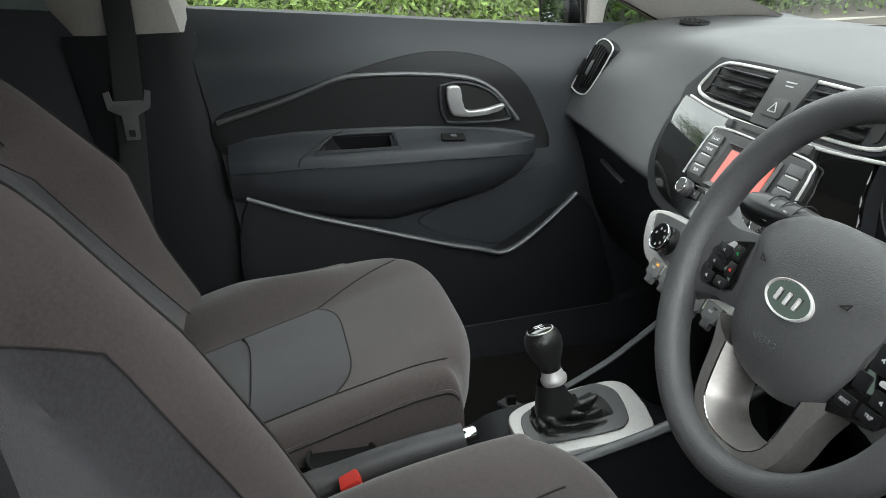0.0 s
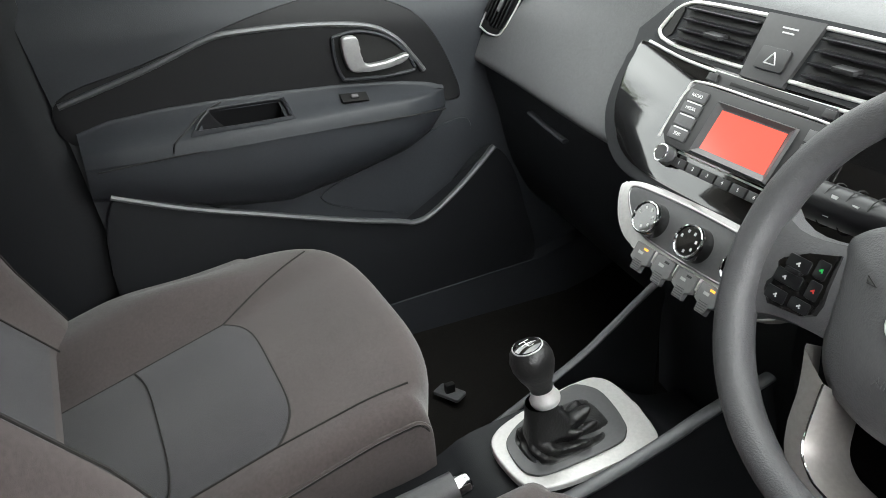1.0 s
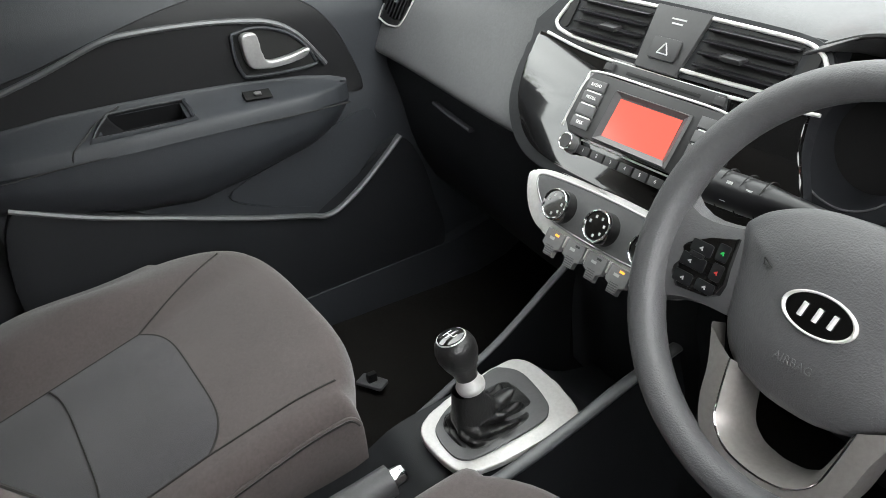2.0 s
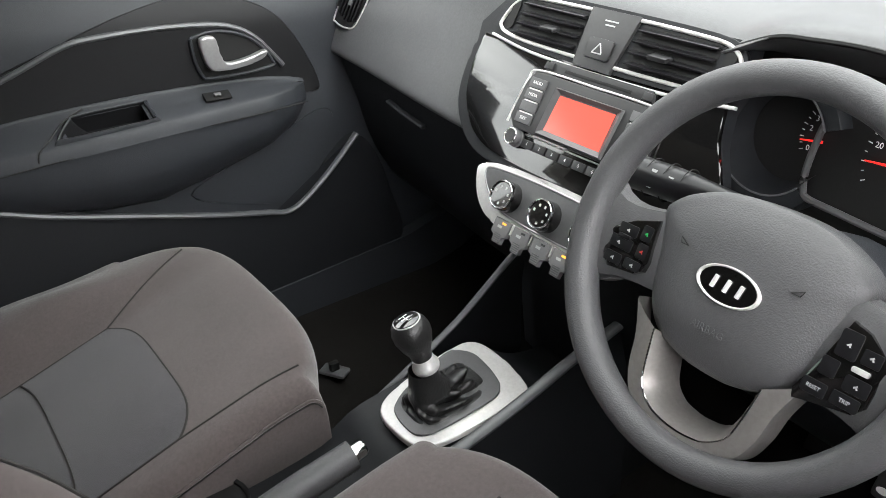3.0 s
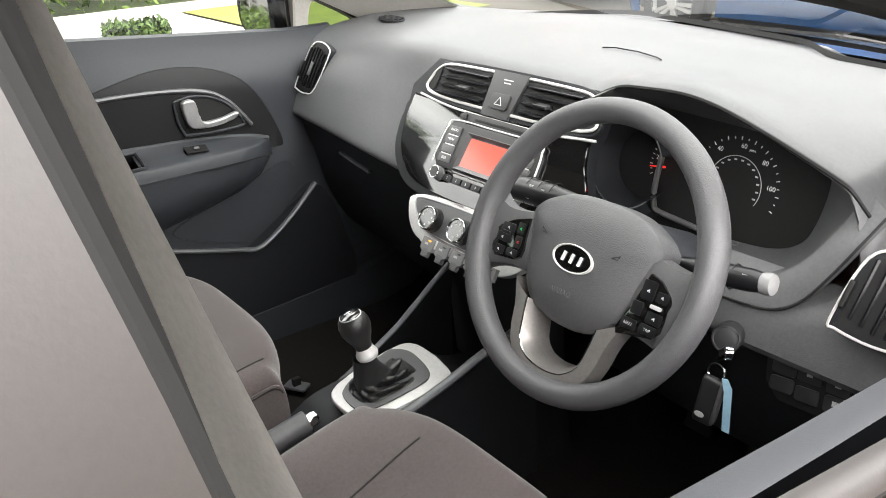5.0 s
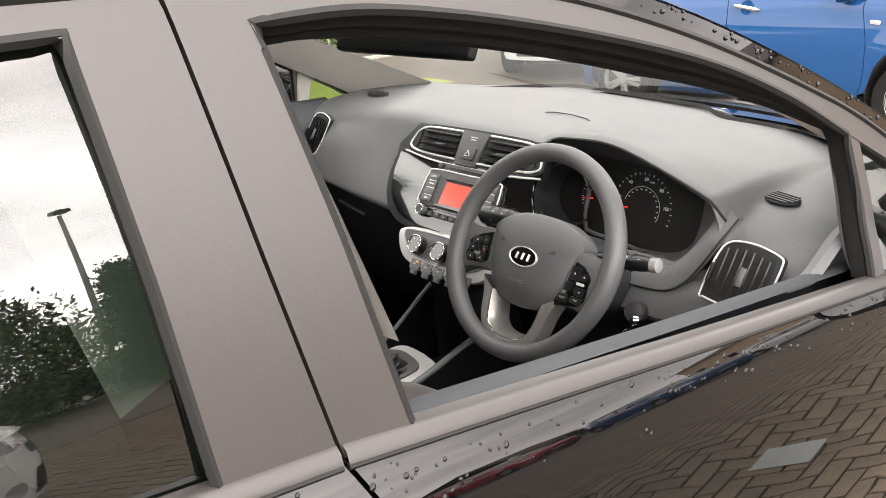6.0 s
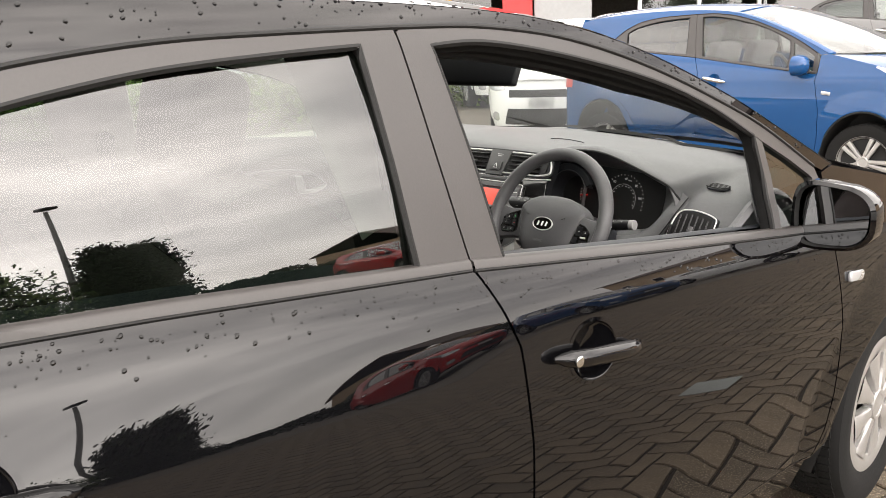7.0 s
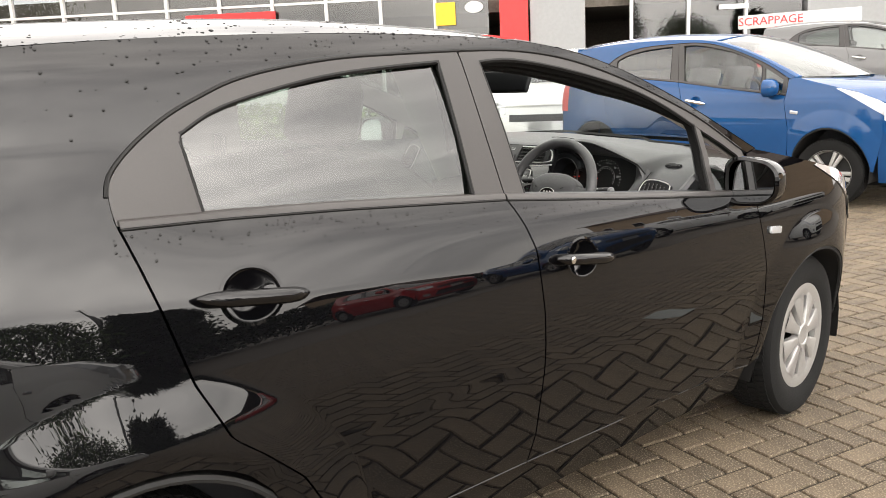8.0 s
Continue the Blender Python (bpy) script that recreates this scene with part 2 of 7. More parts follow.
def rounded(w, h, r, n=5, cx=0.0, cy=0.0):
    """Outline of a rounded rectangle."""
    out = []
    for sx, sy, a0 in ((1, 1, 0), (-1, 1, 90), (-1, -1, 180), (1, -1, 270)):
        for k in range(n):
            a = radians(a0 + 90 * k / (n - 1))
            out.append((cx + sx * (w / 2 - r) + r * math.cos(a), cy + sy * (h / 2 - r) + r * math.sin(a)))
    return out


def lathe(bm, profile, m, seg=24, cap=True):
    """Turns (radius, height) pairs round the pose's z axis."""
    rows = [[m @ Vector((r * math.cos(k / seg * math.tau), r * math.sin(k / seg * math.tau), h)) for k in range(seg)] for r, h in profile]
    vs = grid(bm, rows, closed_u=True)
    if cap:
        bm.faces.new(vs[0][::-1])
        bm.faces.new(vs[-1])
    return bm


def lettering(bm, text, size, m, depth=0.0004, align="CENTER"):
    """Raised letters in the built-in font, in the pose's x-y plane."""
    cu = bpy.data.curves.new("letters", "FONT")
    cu.body, cu.size, cu.align_x, cu.align_y, cu.extrude, cu.resolution_u = text, size, align, "CENTER", depth, 3
    ob = bpy.data.objects.new("letters", cu)
    me = bpy.data.meshes.new_from_object(ob)
    me.transform(m)
    bm.from_mesh(me)
    bpy.data.objects.remove(ob)
    bpy.data.curves.remove(cu)
    bpy.data.meshes.remove(me)
    return bm


def frame_axes(o, x, y):
    """A pose with its origin at o, x along x, z square to x and y."""
    x = Vector(x).normalized()
    z = x.cross(Vector(y)).normalized()
    y = z.cross(x)
    m = Matrix((x, y, z)).transposed().to_4x4()
    m.translation = Vector(o)
    return m

# ---- car exterior ----
# the car stands with its front axle at y = 0, its nose towards +y and the ground at z = 0
PROFILE = [tuple(v) for v in spline([(0.10, 0.74, 0), (0.25, 0.790, 0), (0.34, 0.815, 0), (0.50, 0.838, 0), (0.62, 0.852, 0), (0.74, 0.850, 0), (0.84, 0.840, 0), (0.90, 0.826, 0), (0.97, 0.806, 0), (1.04, 0.783, 0), (1.20, 0.744, 0), (1.34, 0.706, 0), (1.39, 0.688, 0), (1.43, 0.664, 0), (1.46, 0.635, 0)], 90)]
PROF_Z, PROF_X = [p[0] for p in PROFILE], [p[1] for p in PROFILE]


ARCH_Y, ARCH_Z = -2.545, 0.330


def side_x(y, z):
    """Half width of the body at that length and height."""
    x = float(np.interp(z, PROF_Z, PROF_X))
    if -3.2 < y < 0.9 and 0.62 < z < 1.24:
        # a shoulder crease climbs to the rear, through the door handles
        yy = min(-0.35, max(-2.75, y))
        zc = 0.848 + 0.106 * (-1.325 - yy)
        zb = float(np.interp(-yy, (0.41, 1.106, 1.548, 2.026, 2.478), (0.905, 0.981, 1.035, 1.078, 1.108)))
        xb = float(np.interp(zb, PROF_Z, PROF_X))
        q = min(1.0, max(0.0, (-1.35 - yy) / 0.85))
        wide = 0.856 + 0.009 * q
        xc = wide - 0.30 * (zc - 0.62) ** 2
        f = min(1.0, max(0.0, (0.9 - y) / 1.2))
        if z <= zc:
            xn = wide - 0.30 * (z - 0.62) ** 2
        elif z < zb:
            g = (z - zc) / (zb - zc)
            xn = xc + (xb - xc) * ((0.50 + 0.35 * q) * g + (0.50 - 0.35 * q) * g ** 4)
        else:
            xn = x
        if y < -2.30 and zc < z < 1.24:
            # behind the rear door the shoulder runs on into the pillar
            g = (z - zc) / (1.24 - zc)
            xt = float(np.interp(1.24, PROF_Z, PROF_X))
            soft_x = xc + (xt - xc) * (0.90 * g + 0.10 * g * g)
            xn += (soft_x - xn) * min(1.0, (-2.30 - y) / 0.20)
        f *= min(1.0, (z - 0.62) / 0.12)
        x += (xn - x) * f
    if y > 0.1:
        x -= 0.72 * (y - 0.1) ** 2
    if y < -2.55:
        x *= 1 - 0.10 * ((-2.55 - y) / 0.65) ** 2
    d = math.hypot(y, z - 0.30)
    x += 0.018 * max(0.0, 1 - abs(d - 0.36) / 0.13)
    # the rear arch swells into a haunch
    d = math.hypot(y - ARCH_Y, z - ARCH_Z)
    if d < 0.52:
        g = min(1.0, (0.52 - d) / 0.12)
        x += 0.0235 * (0.8 * g + 0.2 * g * g * (3 - 2 * g)) - 0.05 * max(0.0, 0.33 - d)
    return x


BELT = [(-0.41, 0.905), (-0.612, 0.925), (-1.106, 0.981), (-1.548, 1.035)]
BELT_R = [(-1.553, 1.036), (-2.026, 1.078), (-2.276, 1.096), (-2.478, 1.108)]
CUT_F = [(-0.41, 0.30), (-0.385, 0.37), (-0.372, 0.47), (-0.373, 0.65), (-0.40, 0.77), (-0.42, 0.85), (-0.41, 0.905)]
CUT_B = [(-1.53, 0.345), (-1.505, 0.42), (-1.491, 0.60), (-1.488, 0.75), (-1.492, 0.903), (-1.514, 0.962), (-1.548, 1.035)]
CUT_R = [(-2.10, 0.36), (-2.164, 0.499), (-2.214, 0.583), (-2.297, 0.662), (-2.357, 0.712), (-2.405, 0.82), (-2.442, 0.967), (-2.459, 1.037), (-2.478, 1.108)]
FRAME_F = [(-1.548, 1.035), (-1.574, 1.20), (-1.600, 1.386), (-1.419, 1.384), (-1.218, 1.359), (-0.99, 1.298), (-0.739, 1.204), (-0.603, 1.142), (-0.433, 1.047), (-0.405, 0.98), (-0.41, 0.905)]
GLASS_F = [(-1.480, 1.030), (-1.508, 1.20), (-1.539, 1.360), (-1.42, 1.362), (-1.228, 1.333), (-0.997, 1.279), (-0.824, 1.217), (-0.675, 1.143), (-0.662, 1.05), (-0.672, 0.936)]
FRAME_R = [(-1.5475, 1.036), (-1.5735, 1.20), (-1.5995, 1.386), (-1.785, 1.382), (-1.942, 1.376), (-2.088, 1.360), (-2.192, 1.340), (-2.269, 1.313), (-2.342, 1.281), (-2.415, 1.235), (-2.464, 1.192), (-2.480, 1.155), (-2.478, 1.108)]
GLASS_R = [(-1.647, 1.050), (-1.656, 1.20), (-1.670, 1.363), (-1.799, 1.357), (-1.954, 1.346), (-2.069, 1.330), (-2.189, 1.306), (-2.264, 1.284), (-2.335, 1.248), (-2.328, 1.176), (-2.320, 1.104)]
GUTTER = [(-0.34, 1.045), (-0.56, 1.150), (-0.75, 1.237), (-1.00, 1.331), (-1.22, 1.388), (-1.45, 1.416), (-1.80, 1.430), (-2.20, 1.428), (-2.60, 1.410), (-2.92, 1.374)]


def run(p, a, b, n=28):
    """The polyline p with its stretch a..b drawn as a smooth curve."""
    return p[:a] + [tuple(v)[:2] for v in spline([(y, z, 0) for y, z in p[a:b + 1]], n)] + p[b + 1:]


FRAME_FS, GLASS_FS = run(FRAME_F, 2, 8), run(GLASS_F, 2, 7)
FRAME_RS, GLASS_RS = run(FRAME_R, 2, 12), run(GLASS_R, 2, 8)
EAVES = run(GUTTER, 0, 9, 73)
RAIL_F = [tuple(v)[:2] for v in spline([(y, z + 0.004, 0) for y, z in FRAME_F[2:9]], 40)][::-1]
RAIL_R = [tuple(v)[:2] for v in spline([(y - 0.008, z + 0.004, 0) for y, z in FRAME_R[2:12]], 40)]


def arc(cy, cz, r, a0, a1, n):
    return [(cy + r * math.cos(radians(a0 + (a1 - a0) * k / (n - 1))), cz + r * math.sin(radians(a0 + (a1 - a0) * k / (n - 1)))) for k in range(n)]


CUP_Y, CUP_Z = 0.061, 0.050
GRIPS = ((-1.325, 0.852), (-2.270, 0.952))


def skin(rows, side, lift=0.0, depth=0.012, hole=None):
    """A body panel from rows of (y, z), laid on the side of the car; hole: the middle of an oval opening."""
    bm = bmesh.new()
    grid(bm, [[(side * (side_x(p[0], p[1]) + lift), p[0], p[1]) for p in r] for r in rows])
    if hole:
        for v in bm.verts:
            d = math.hypot((v.co.y - hole[0]) / CUP_Y, (v.co.z - hole[1]) / CUP_Z)
            if 0.78 < d < 1.0:
                y, z = hole[0] + (v.co.y - hole[0]) / d, hole[1] + (v.co.z - hole[1]) / d
                v.co = (side * (side_x(y, z) + lift), y, z)
        gone = [f for f in bm.faces if math.hypot((f.calc_center_median().y - hole[0]) / CUP_Y, (f.calc_center_median().z - hole[1]) / CUP_Z) < 0.97]
        bmesh.ops.delete(bm, geom=gone, context="FACES")
        for v in bm.verts:
            d = math.hypot((v.co.y - hole[0]) / CUP_Y, (v.co.z - hole[1]) / CUP_Z)
            if d < 1.0:
                y, z = hole[0] + (v.co.y - hole[0]) / d, hole[1] + (v.co.z - hole[1]) / d
                v.co = (side * (side_x(y, z) + lift), y, z)
    if depth:
        thicken(bm, (-side * depth, 0, 0))
    return bm


def band(outer, inner, n, side, lift=0.0, depth=0.02, smooth_n=1):
    a, b = resample(outer, n), resample(inner, n)
    return skin([[a[i] + (b[i] - a[i]) * k / 3 for i in range(n)] for k in range(4)], side, lift, depth)


def pane_x(z):
    """Half width of the cylindrical side glass at that height."""
    return 0.736 - 0.25 * (z - 1.2) - 0.415 * (z - 1.2) ** 2


def sheet(curve, base_a, base_b, side, nv=16):
    """A pane under a curve of (y, z), down to the line base_a - base_b."""
    n = 40
    top = resample(curve, n)
    bot = resample([base_a, base_b], n)
    bm = bmesh.new()
    grid(bm, [[(side * pane_x(bot[i][1] + (top[i][1] - bot[i][1]) * k / nv), *(bot[i] + (top[i] - bot[i]) * k / nv)) for i in range(n)] for k in range(nv + 1)])
    bmesh.ops.remove_doubles(bm, verts=bm.verts, dist=1e-5)
    return bm


def pane(name, bm, mat, parent, label=""):
    ob = part(name, bm, mat, parent, label)
    ob.visible_shadow = False
    return ob


def door_handle(parent, side, y, z, mat, keyed, paint_mat):
    """A grab bar over a scooped recess; its run climbs to the rear."""
    m = frame_axes((side * (side_x(y, z) + 0.0), y, z), (0, 1, -0.15), (0, 0.15, 1)) if side > 0 else frame_axes((side * (side_x(y, z) + 0.0), y, z), (0, -1, 0.15), (0, 0.15, 1))
    bm = bmesh.new()
    rows = []
    for r, deep in ((1.10, -0.0006), (0.985, -0.0008), (0.965, 0.002), (0.90, 0.0055), (0.75, 0.010), (0.60, 0.0145), (0.40, 0.020), (0.20, 0.024), (0.04, 0.0255)):
        ring = []
        for a in (j / 40 * math.tau for j in range(40)):
            py, pz = y + CUP_Y * r * math.cos(a), z + CUP_Z * r * math.sin(a)
            ring.append((side * (side_x(py, pz) - deep), py, pz))
        rows.append(ring)
    vs = grid(bm, rows, closed_u=True)
    bm.faces.new(vs[-1])
    part("handle_recess", bm, paint_mat, parent, "glossy scooped recess behind the handle")
    bm = bmesh.new()
    pts, rad = [], []
    for k in range(15):
        f = -1 + 2 * k / 14
        pts.append(m @ Vector((0.114 * f, 0.001, 0.010 + 0.016 * (1 - f ** 4))))
        rad.append(0.0160 * (1 - 0.75 * abs(f) ** 6))
    tube(bm, pts, rad, seg=12, squash=1.0)
    part("door_handle", bm, mat, parent, "glossy pull handle with rain on it")
    if keyed:
        bm = bmesh.new()
        km = m @ pose(-0.082, 0.001, 0.0335)
        lathe(bm, [(0.009, 0), (0.0095, 0.004), (0.0075, 0.0055), (0.003, 0.0055)], km, 16)
        part("key_barrel", bm, M_CHROME, parent, "round chrome key barrel")


def wheel(parent, x, y, side, turn=0.0, alloy=False):
    """A tyre with a silver spoked cover."""
    m = pose(x, y, 0.305, 0, 90 * side, turn) if side > 0 else pose(x, y, 0.305, 0, -90, turn)
    bm = bmesh.new()
    lathe(bm, [(0.200, -0.085), (0.222, -0.094), (0.262, -0.098), (0.292, -0.090), (0.304, -0.074), (0.305, -0.030), (0.305, 0.030), (0.304, 0.074), (0.292, 0.090), (0.262, 0.098), (0.222, 0.094), (0.200, 0.085)], m, 56, False)
    body = part("wheel", bm, M_TYRE, parent, "black rubber tyre")
    bm = bmesh.new()
    for k in range(72):
        for h in (-0.055, -0.018, 0.018, 0.055):
            a = (k + (0.5 if h in (-0.018, 0.055) else 0)) / 72 * math.tau
            box(bm, m @ pose(0, 0, 0, 0, 0, math.degrees(a)) @ pose(0.3055, 0, h, 8 * (1 if h > 0 else -1)), (0.005, 0.021, 0.031))
    part("tread", bm, M_TYRE, body)
    bm = bmesh.new()
    if alloy:
        lathe(bm, [(0.180, 0.000), (0.190, 0.060), (0.200, 0.082), (0.209, 0.090), (0.213, 0.086), (0.205, 0.060)], m, 48, False)
    else:
        lathe(bm, [(0.150, 0.060), (0.153, 0.080), (0.172, 0.084), (0.196, 0.086), (0.208, 0.083), (0.211, 0.072)], m, 48, False)
    part("rim", bm, M_RIM, body, "silver wheel rim")
    bm = bmesh.new()
    lathe(bm, [(0.200, 0.040), (0.192, 0.046), (0.05, 0.040), (0.01, 0.040)], m, 32)
    part("wheel_backing", bm, M_DARK, body)
    count = 5 if alloy else 8
    for k in range(count):
        sm = m @ pose(0, 0, 0, 0, 0, k / count * 360 + 11)
        bm = bmesh.new()
        for off in ((0.0,) if not alloy else (-0.024, 0.024)):
            rows = []
            for f in (0, 0.15, 0.35, 0.6, 0.8, 1.0):
                r = 0.034 + 0.126 * f if not alloy else 0.034 + 0.166 * f
                half = 0.014 + 0.034 * f ** 1.5 if not alloy else 0.013 + 0.006 * f
                top = 0.092 - 0.007 * f if not alloy else 0.090 - 0.006 * f * f
                o = off * (0.45 + 0.75 * f)
                rows.append([sm @ Vector((r, o - half, top - 0.026)), sm @ Vector((r, o - half * 0.97, top - 0.005)), sm @ Vector((r, o - half * 0.80, top - 0.001)), sm @ Vector((r, o, top + 0.001)), sm @ Vector((r, o + half * 0.80, top - 0.001)), sm @ Vector((r, o + half * 0.97, top - 0.005)), sm @ Vector((r, o + half, top - 0.026))])
            grid(bm, rows)
        part("spoke", bm, M_RIM, body)
    bm = bmesh.new()
    lathe(bm, [(0.050, 0.066), (0.049, 0.090), (0.044, 0.0945), (0.034, 0.0945), (0.031, 0.092), (0.004, 0.0935)], m, 24)
    part("centre_cap", bm, M_RIM, body)
    return body


def heighten(car, table):
    """Raises a car's body, not its wheels, by a table of heights."""
    for ob in car.children_recursive:
        if ob.name.split(".")[0] in ("wheel", "tread", "rim", "wheel_backing", "spoke", "centre_cap"):
            continue
        for v in ob.data.vertices:
            v.co.z = float(np.interp(v.co.z, table[0], table[1]))


def exterior(name, label, mat, group="", alloy=False, steer=0.0, seats=True, open_window=False, steel=False):
    """A five-door hatchback, all panels cut apart; returns its base and right front door."""
    car = empty(name, label, "car", group)
    first = None
    for side in (1, -1):
        fd = part("front_door", skin(coons([CUT_F[0], CUT_B[0]], BELT, CUT_F, CUT_B, 90, 60), side, 0.0, 0.02, GRIPS[0]), mat, car, "glossy door panel")
        rd = part("rear_door", skin(coons([(-1.535, 0.345), CUT_R[0]], BELT_R, [(p[0] - 0.005, p[1]) for p in CUT_B], CUT_R, 80, 66), side, 0.0, 0.02, GRIPS[1]), mat, car, "glossy door panel")
        first = first or fd
        part("window_frame", band(FRAME_FS, run(GLASS_F[:8], 2, 7) + [(-0.646, 1.128), (-0.540, 1.076), (-0.452, 1.026), (-0.448, 0.922)], 110, side, 0.001, 0.035), M_TRIM, fd, "dark grey satin window surround")
        part("window_frame", band([(p[0] - 0.004, p[1]) for p in FRAME_RS], GLASS_RS, 100, side, 0.001, 0.035), M_TRIM, rd, "dark grey satin window surround")
        for door, ends in ((fd, (CUT_F[0], CUT_B[0])), (rd, ((-1.535, 0.345), CUT_R[0]))):
            bm = bmesh.new()
            tube(bm, [(side * (side_x(p[0], p[1]) - 0.004), p[0], p[1] + 0.001) for p in resample(ends, 24)], 0.0055, seg=8)
            part("door_edge", bm, mat, door, "rounded lower door edge")
        # weather strips along the window bases
        for door, base in ((fd, BELT), (rd, BELT_R)):
            bm = bmesh.new()
            b = resample(base, 20)
            rows = []
            for dz, dx in ((-0.004, 0.001), (-0.003, 0.005), (0.007, 0.0055), (0.011, 0.001), (0.011, -0.012), (-0.004, -0.014)):
                rows.append([(side * (side_x(p[0], p[1] + dz) + dx), p[0], p[1] + dz) for p in b])
            grid(bm, rows, closed_v=True)
            part("waist_strip", bm, M_TRIM, door, "dark rubber strip under the window")
            bm = bmesh.new()
            tube(bm, [(side * (side_x(p[0], p[1] - 0.006) + 0.0005), p[0], p[1] - 0.006) for p in b], 0.0032, seg=6)
            part("waist_seal", bm, M_SEAL, door)
        # panes
        bar = [(-0.640, 0.935), (-0.632, 1.05), (-0.646, 1.128)]
        part("window_bar", band([(-0.672, 0.936), (-0.662, 1.05), (-0.675, 1.143)], bar, 14, side, 0.0, 0.03), M_TRIM, fd)
        pane("quarter_window", skin(coons([(-0.640, 0.925), (-0.446, 0.915)], [(-0.646, 1.132), (-0.446, 1.036)], bar, [(-0.446, 0.915), (-0.446, 1.036)], 8, 6), side, -0.010, 0.0), M_TINT, fd)
        if not (open_window and side > 0):
            pane("window_pane", sheet(GLASS_FS, (-1.480, 1.020), (-0.672, 0.926), side), M_GLASS, fd, "clear side window")
        pane("window_pane", sheet(GLASS_RS, (-1.647, 1.040), (-2.320, 1.094), side), M_TINT, rd, "tinted rear side window")
        for door, gl, base in ((fd, GLASS_FS, BELT), (rd, GLASS_RS, BELT_R)):
            bm = bmesh.new()
            tube(bm, [(side * (side_x(p[0], p[1]) - 0.004), p[0], p[1]) for p in resample(gl, 70)], 0.006, seg=6)
            part("seal", bm, M_SEAL, door)
        if open_window and side > 0:
            ring = resample(GLASS_FS, 60)
            bm = bmesh.new()
            rows = []
            for inset, dx in ((-0.003, -0.002), (0.005, -0.004), (0.009, -0.016), (0.014, -0.020), (0.017, -0.040), (0.023, -0.044), (0.026, -0.075), (0.023, -0.090)):
                row = []
                for k, p in enumerate(ring):
                    q, r_ = ring[max(0, k - 1)], ring[min(59, k + 1)]
                    tx, tz = r_[0] - q[0], r_[1] - q[1]
                    ln = math.hypot(tx, tz)
                    up = min(1.0, k / 14, max(0.0, (50 - k) / 14)) * 0.92 + 0.08
                    y, z = p[0] + tz / ln * inset * up, p[1] - tx / ln * inset * up
                    row.append((side_x(p[0], p[1]) + dx * (0.30 + 0.70 * up), y, z))
                rows.append(row)
            grid(bm, rows)
            part("window_channel", bm, M_RUBBER, fd, "black rubber window channel")
        pull = mat if open_window else M_CHROME
        door_handle(fd, side, *GRIPS[0], pull, side > 0, mat)
        door_handle(rd, side, *GRIPS[1], pull, False, mat)
        # fixed panels
        fender_bottom = [(-0.405, 0.29), (-0.36, 0.315)] + arc(0, 0.30, 0.352, 178, 2, 22) + [(0.37, 0.31)]
        bm = skin(coons(fender_bottom, [(-0.400, 1.030), (-0.34, 1.04), (-0.1, 0.990), (0.2, 0.925), (0.40, 0.850), (0.50, 0.79)], [(p[0] + 0.005, p[1]) for p in CUT_F] + [(-0.400, 1.03)], [(0.37, 0.31), (0.42, 0.55), (0.46, 0.70), (0.50, 0.79)], 46, 40), side, 0.0, 0.012)
        fen = part("front_wing", bm, mat, car, "glossy front wing")
        bm = bmesh.new()
        box(bm, frame_axes((side * (side_x(-0.315, 0.768) + 0.004), -0.315, 0.768), (0, 1, -0.12), (0, 0, 1)), (0.075, 0.026, 0.012), 0.006)
        part("side_indicator", bm, M_LAMP, fen, "clear oval side indicator")
        bm = skin(coons([(0.04, 0.948), (0.20, 0.872), (0.36, 0.785), (0.485, 0.715)], [(0.06, 0.953), (0.22, 0.916), (0.38, 0.856), (0.49, 0.795)], [(0.04, 0.948), (0.06, 0.953)], [(0.485, 0.715), (0.49, 0.795)], 18, 8), side, 0.004, 0.006)
        part("wing_headlamp", bm, M_LAMP, fen, "clear swept-back headlamp")
        bm = bmesh.new()
        tube(bm, [(side * (side_x(y, z - 0.002) + 0.0005), y, z - 0.002) for y, z in RAIL_F + RAIL_R], 0.0042, seg=6)
        part("frame_seal", bm, M_SEAL, car)
        quarter_bottom = [(-2.105, 0.34), (-2.175, 0.335)] + arc(ARCH_Y, ARCH_Z, 0.358, 2, 178, 22) + [(-2.95, 0.31)]
        bm = skin(coons(quarter_bottom, [(-2.486, 1.122), (-2.70, 1.131), (-2.98, 1.143)], [(p[0] - 0.005, p[1]) for p in CUT_R] + [(-2.486, 1.122)], [(-2.95, 0.31), (-3.02, 0.7), (-2.98, 1.143)], 46, 60), side, 0.0, 0.0)
        part("rear_wing", bm, mat, car, "glossy rear wing")
        rail_low = [(-0.395, 1.035)] + RAIL_F + RAIL_R + [(-2.484, 1.110), (-2.70, 1.119), (-2.98, 1.131)]
        bm = skin(coons(rail_low, EAVES, [rail_low[0], EAVES[0]], [rail_low[-1], EAVES[-1]], 160, 22), side, -0.0008, 0.0)
        part("roof_rail", bm, mat, car, "glossy roof side and rear pillar")
        sill = skin(coons([(-0.42, 0.20), (-2.14, 0.22)], [(-0.41, 0.293), (-1.53, 0.337), (-2.10, 0.352)], [(-0.42, 0.20), (-0.41, 0.293)], [(-2.14, 0.22), (-2.10, 0.352)], 30, 6), side, -0.010, 0.03)
        part("sill", sill, mat, car, "glossy lower sill")
        # wheels, wells
        wheel(car, side * 0.725, 0.0, side, steer, alloy)
        wheel(car, side * 0.725, -2.555, side, 0, alloy)
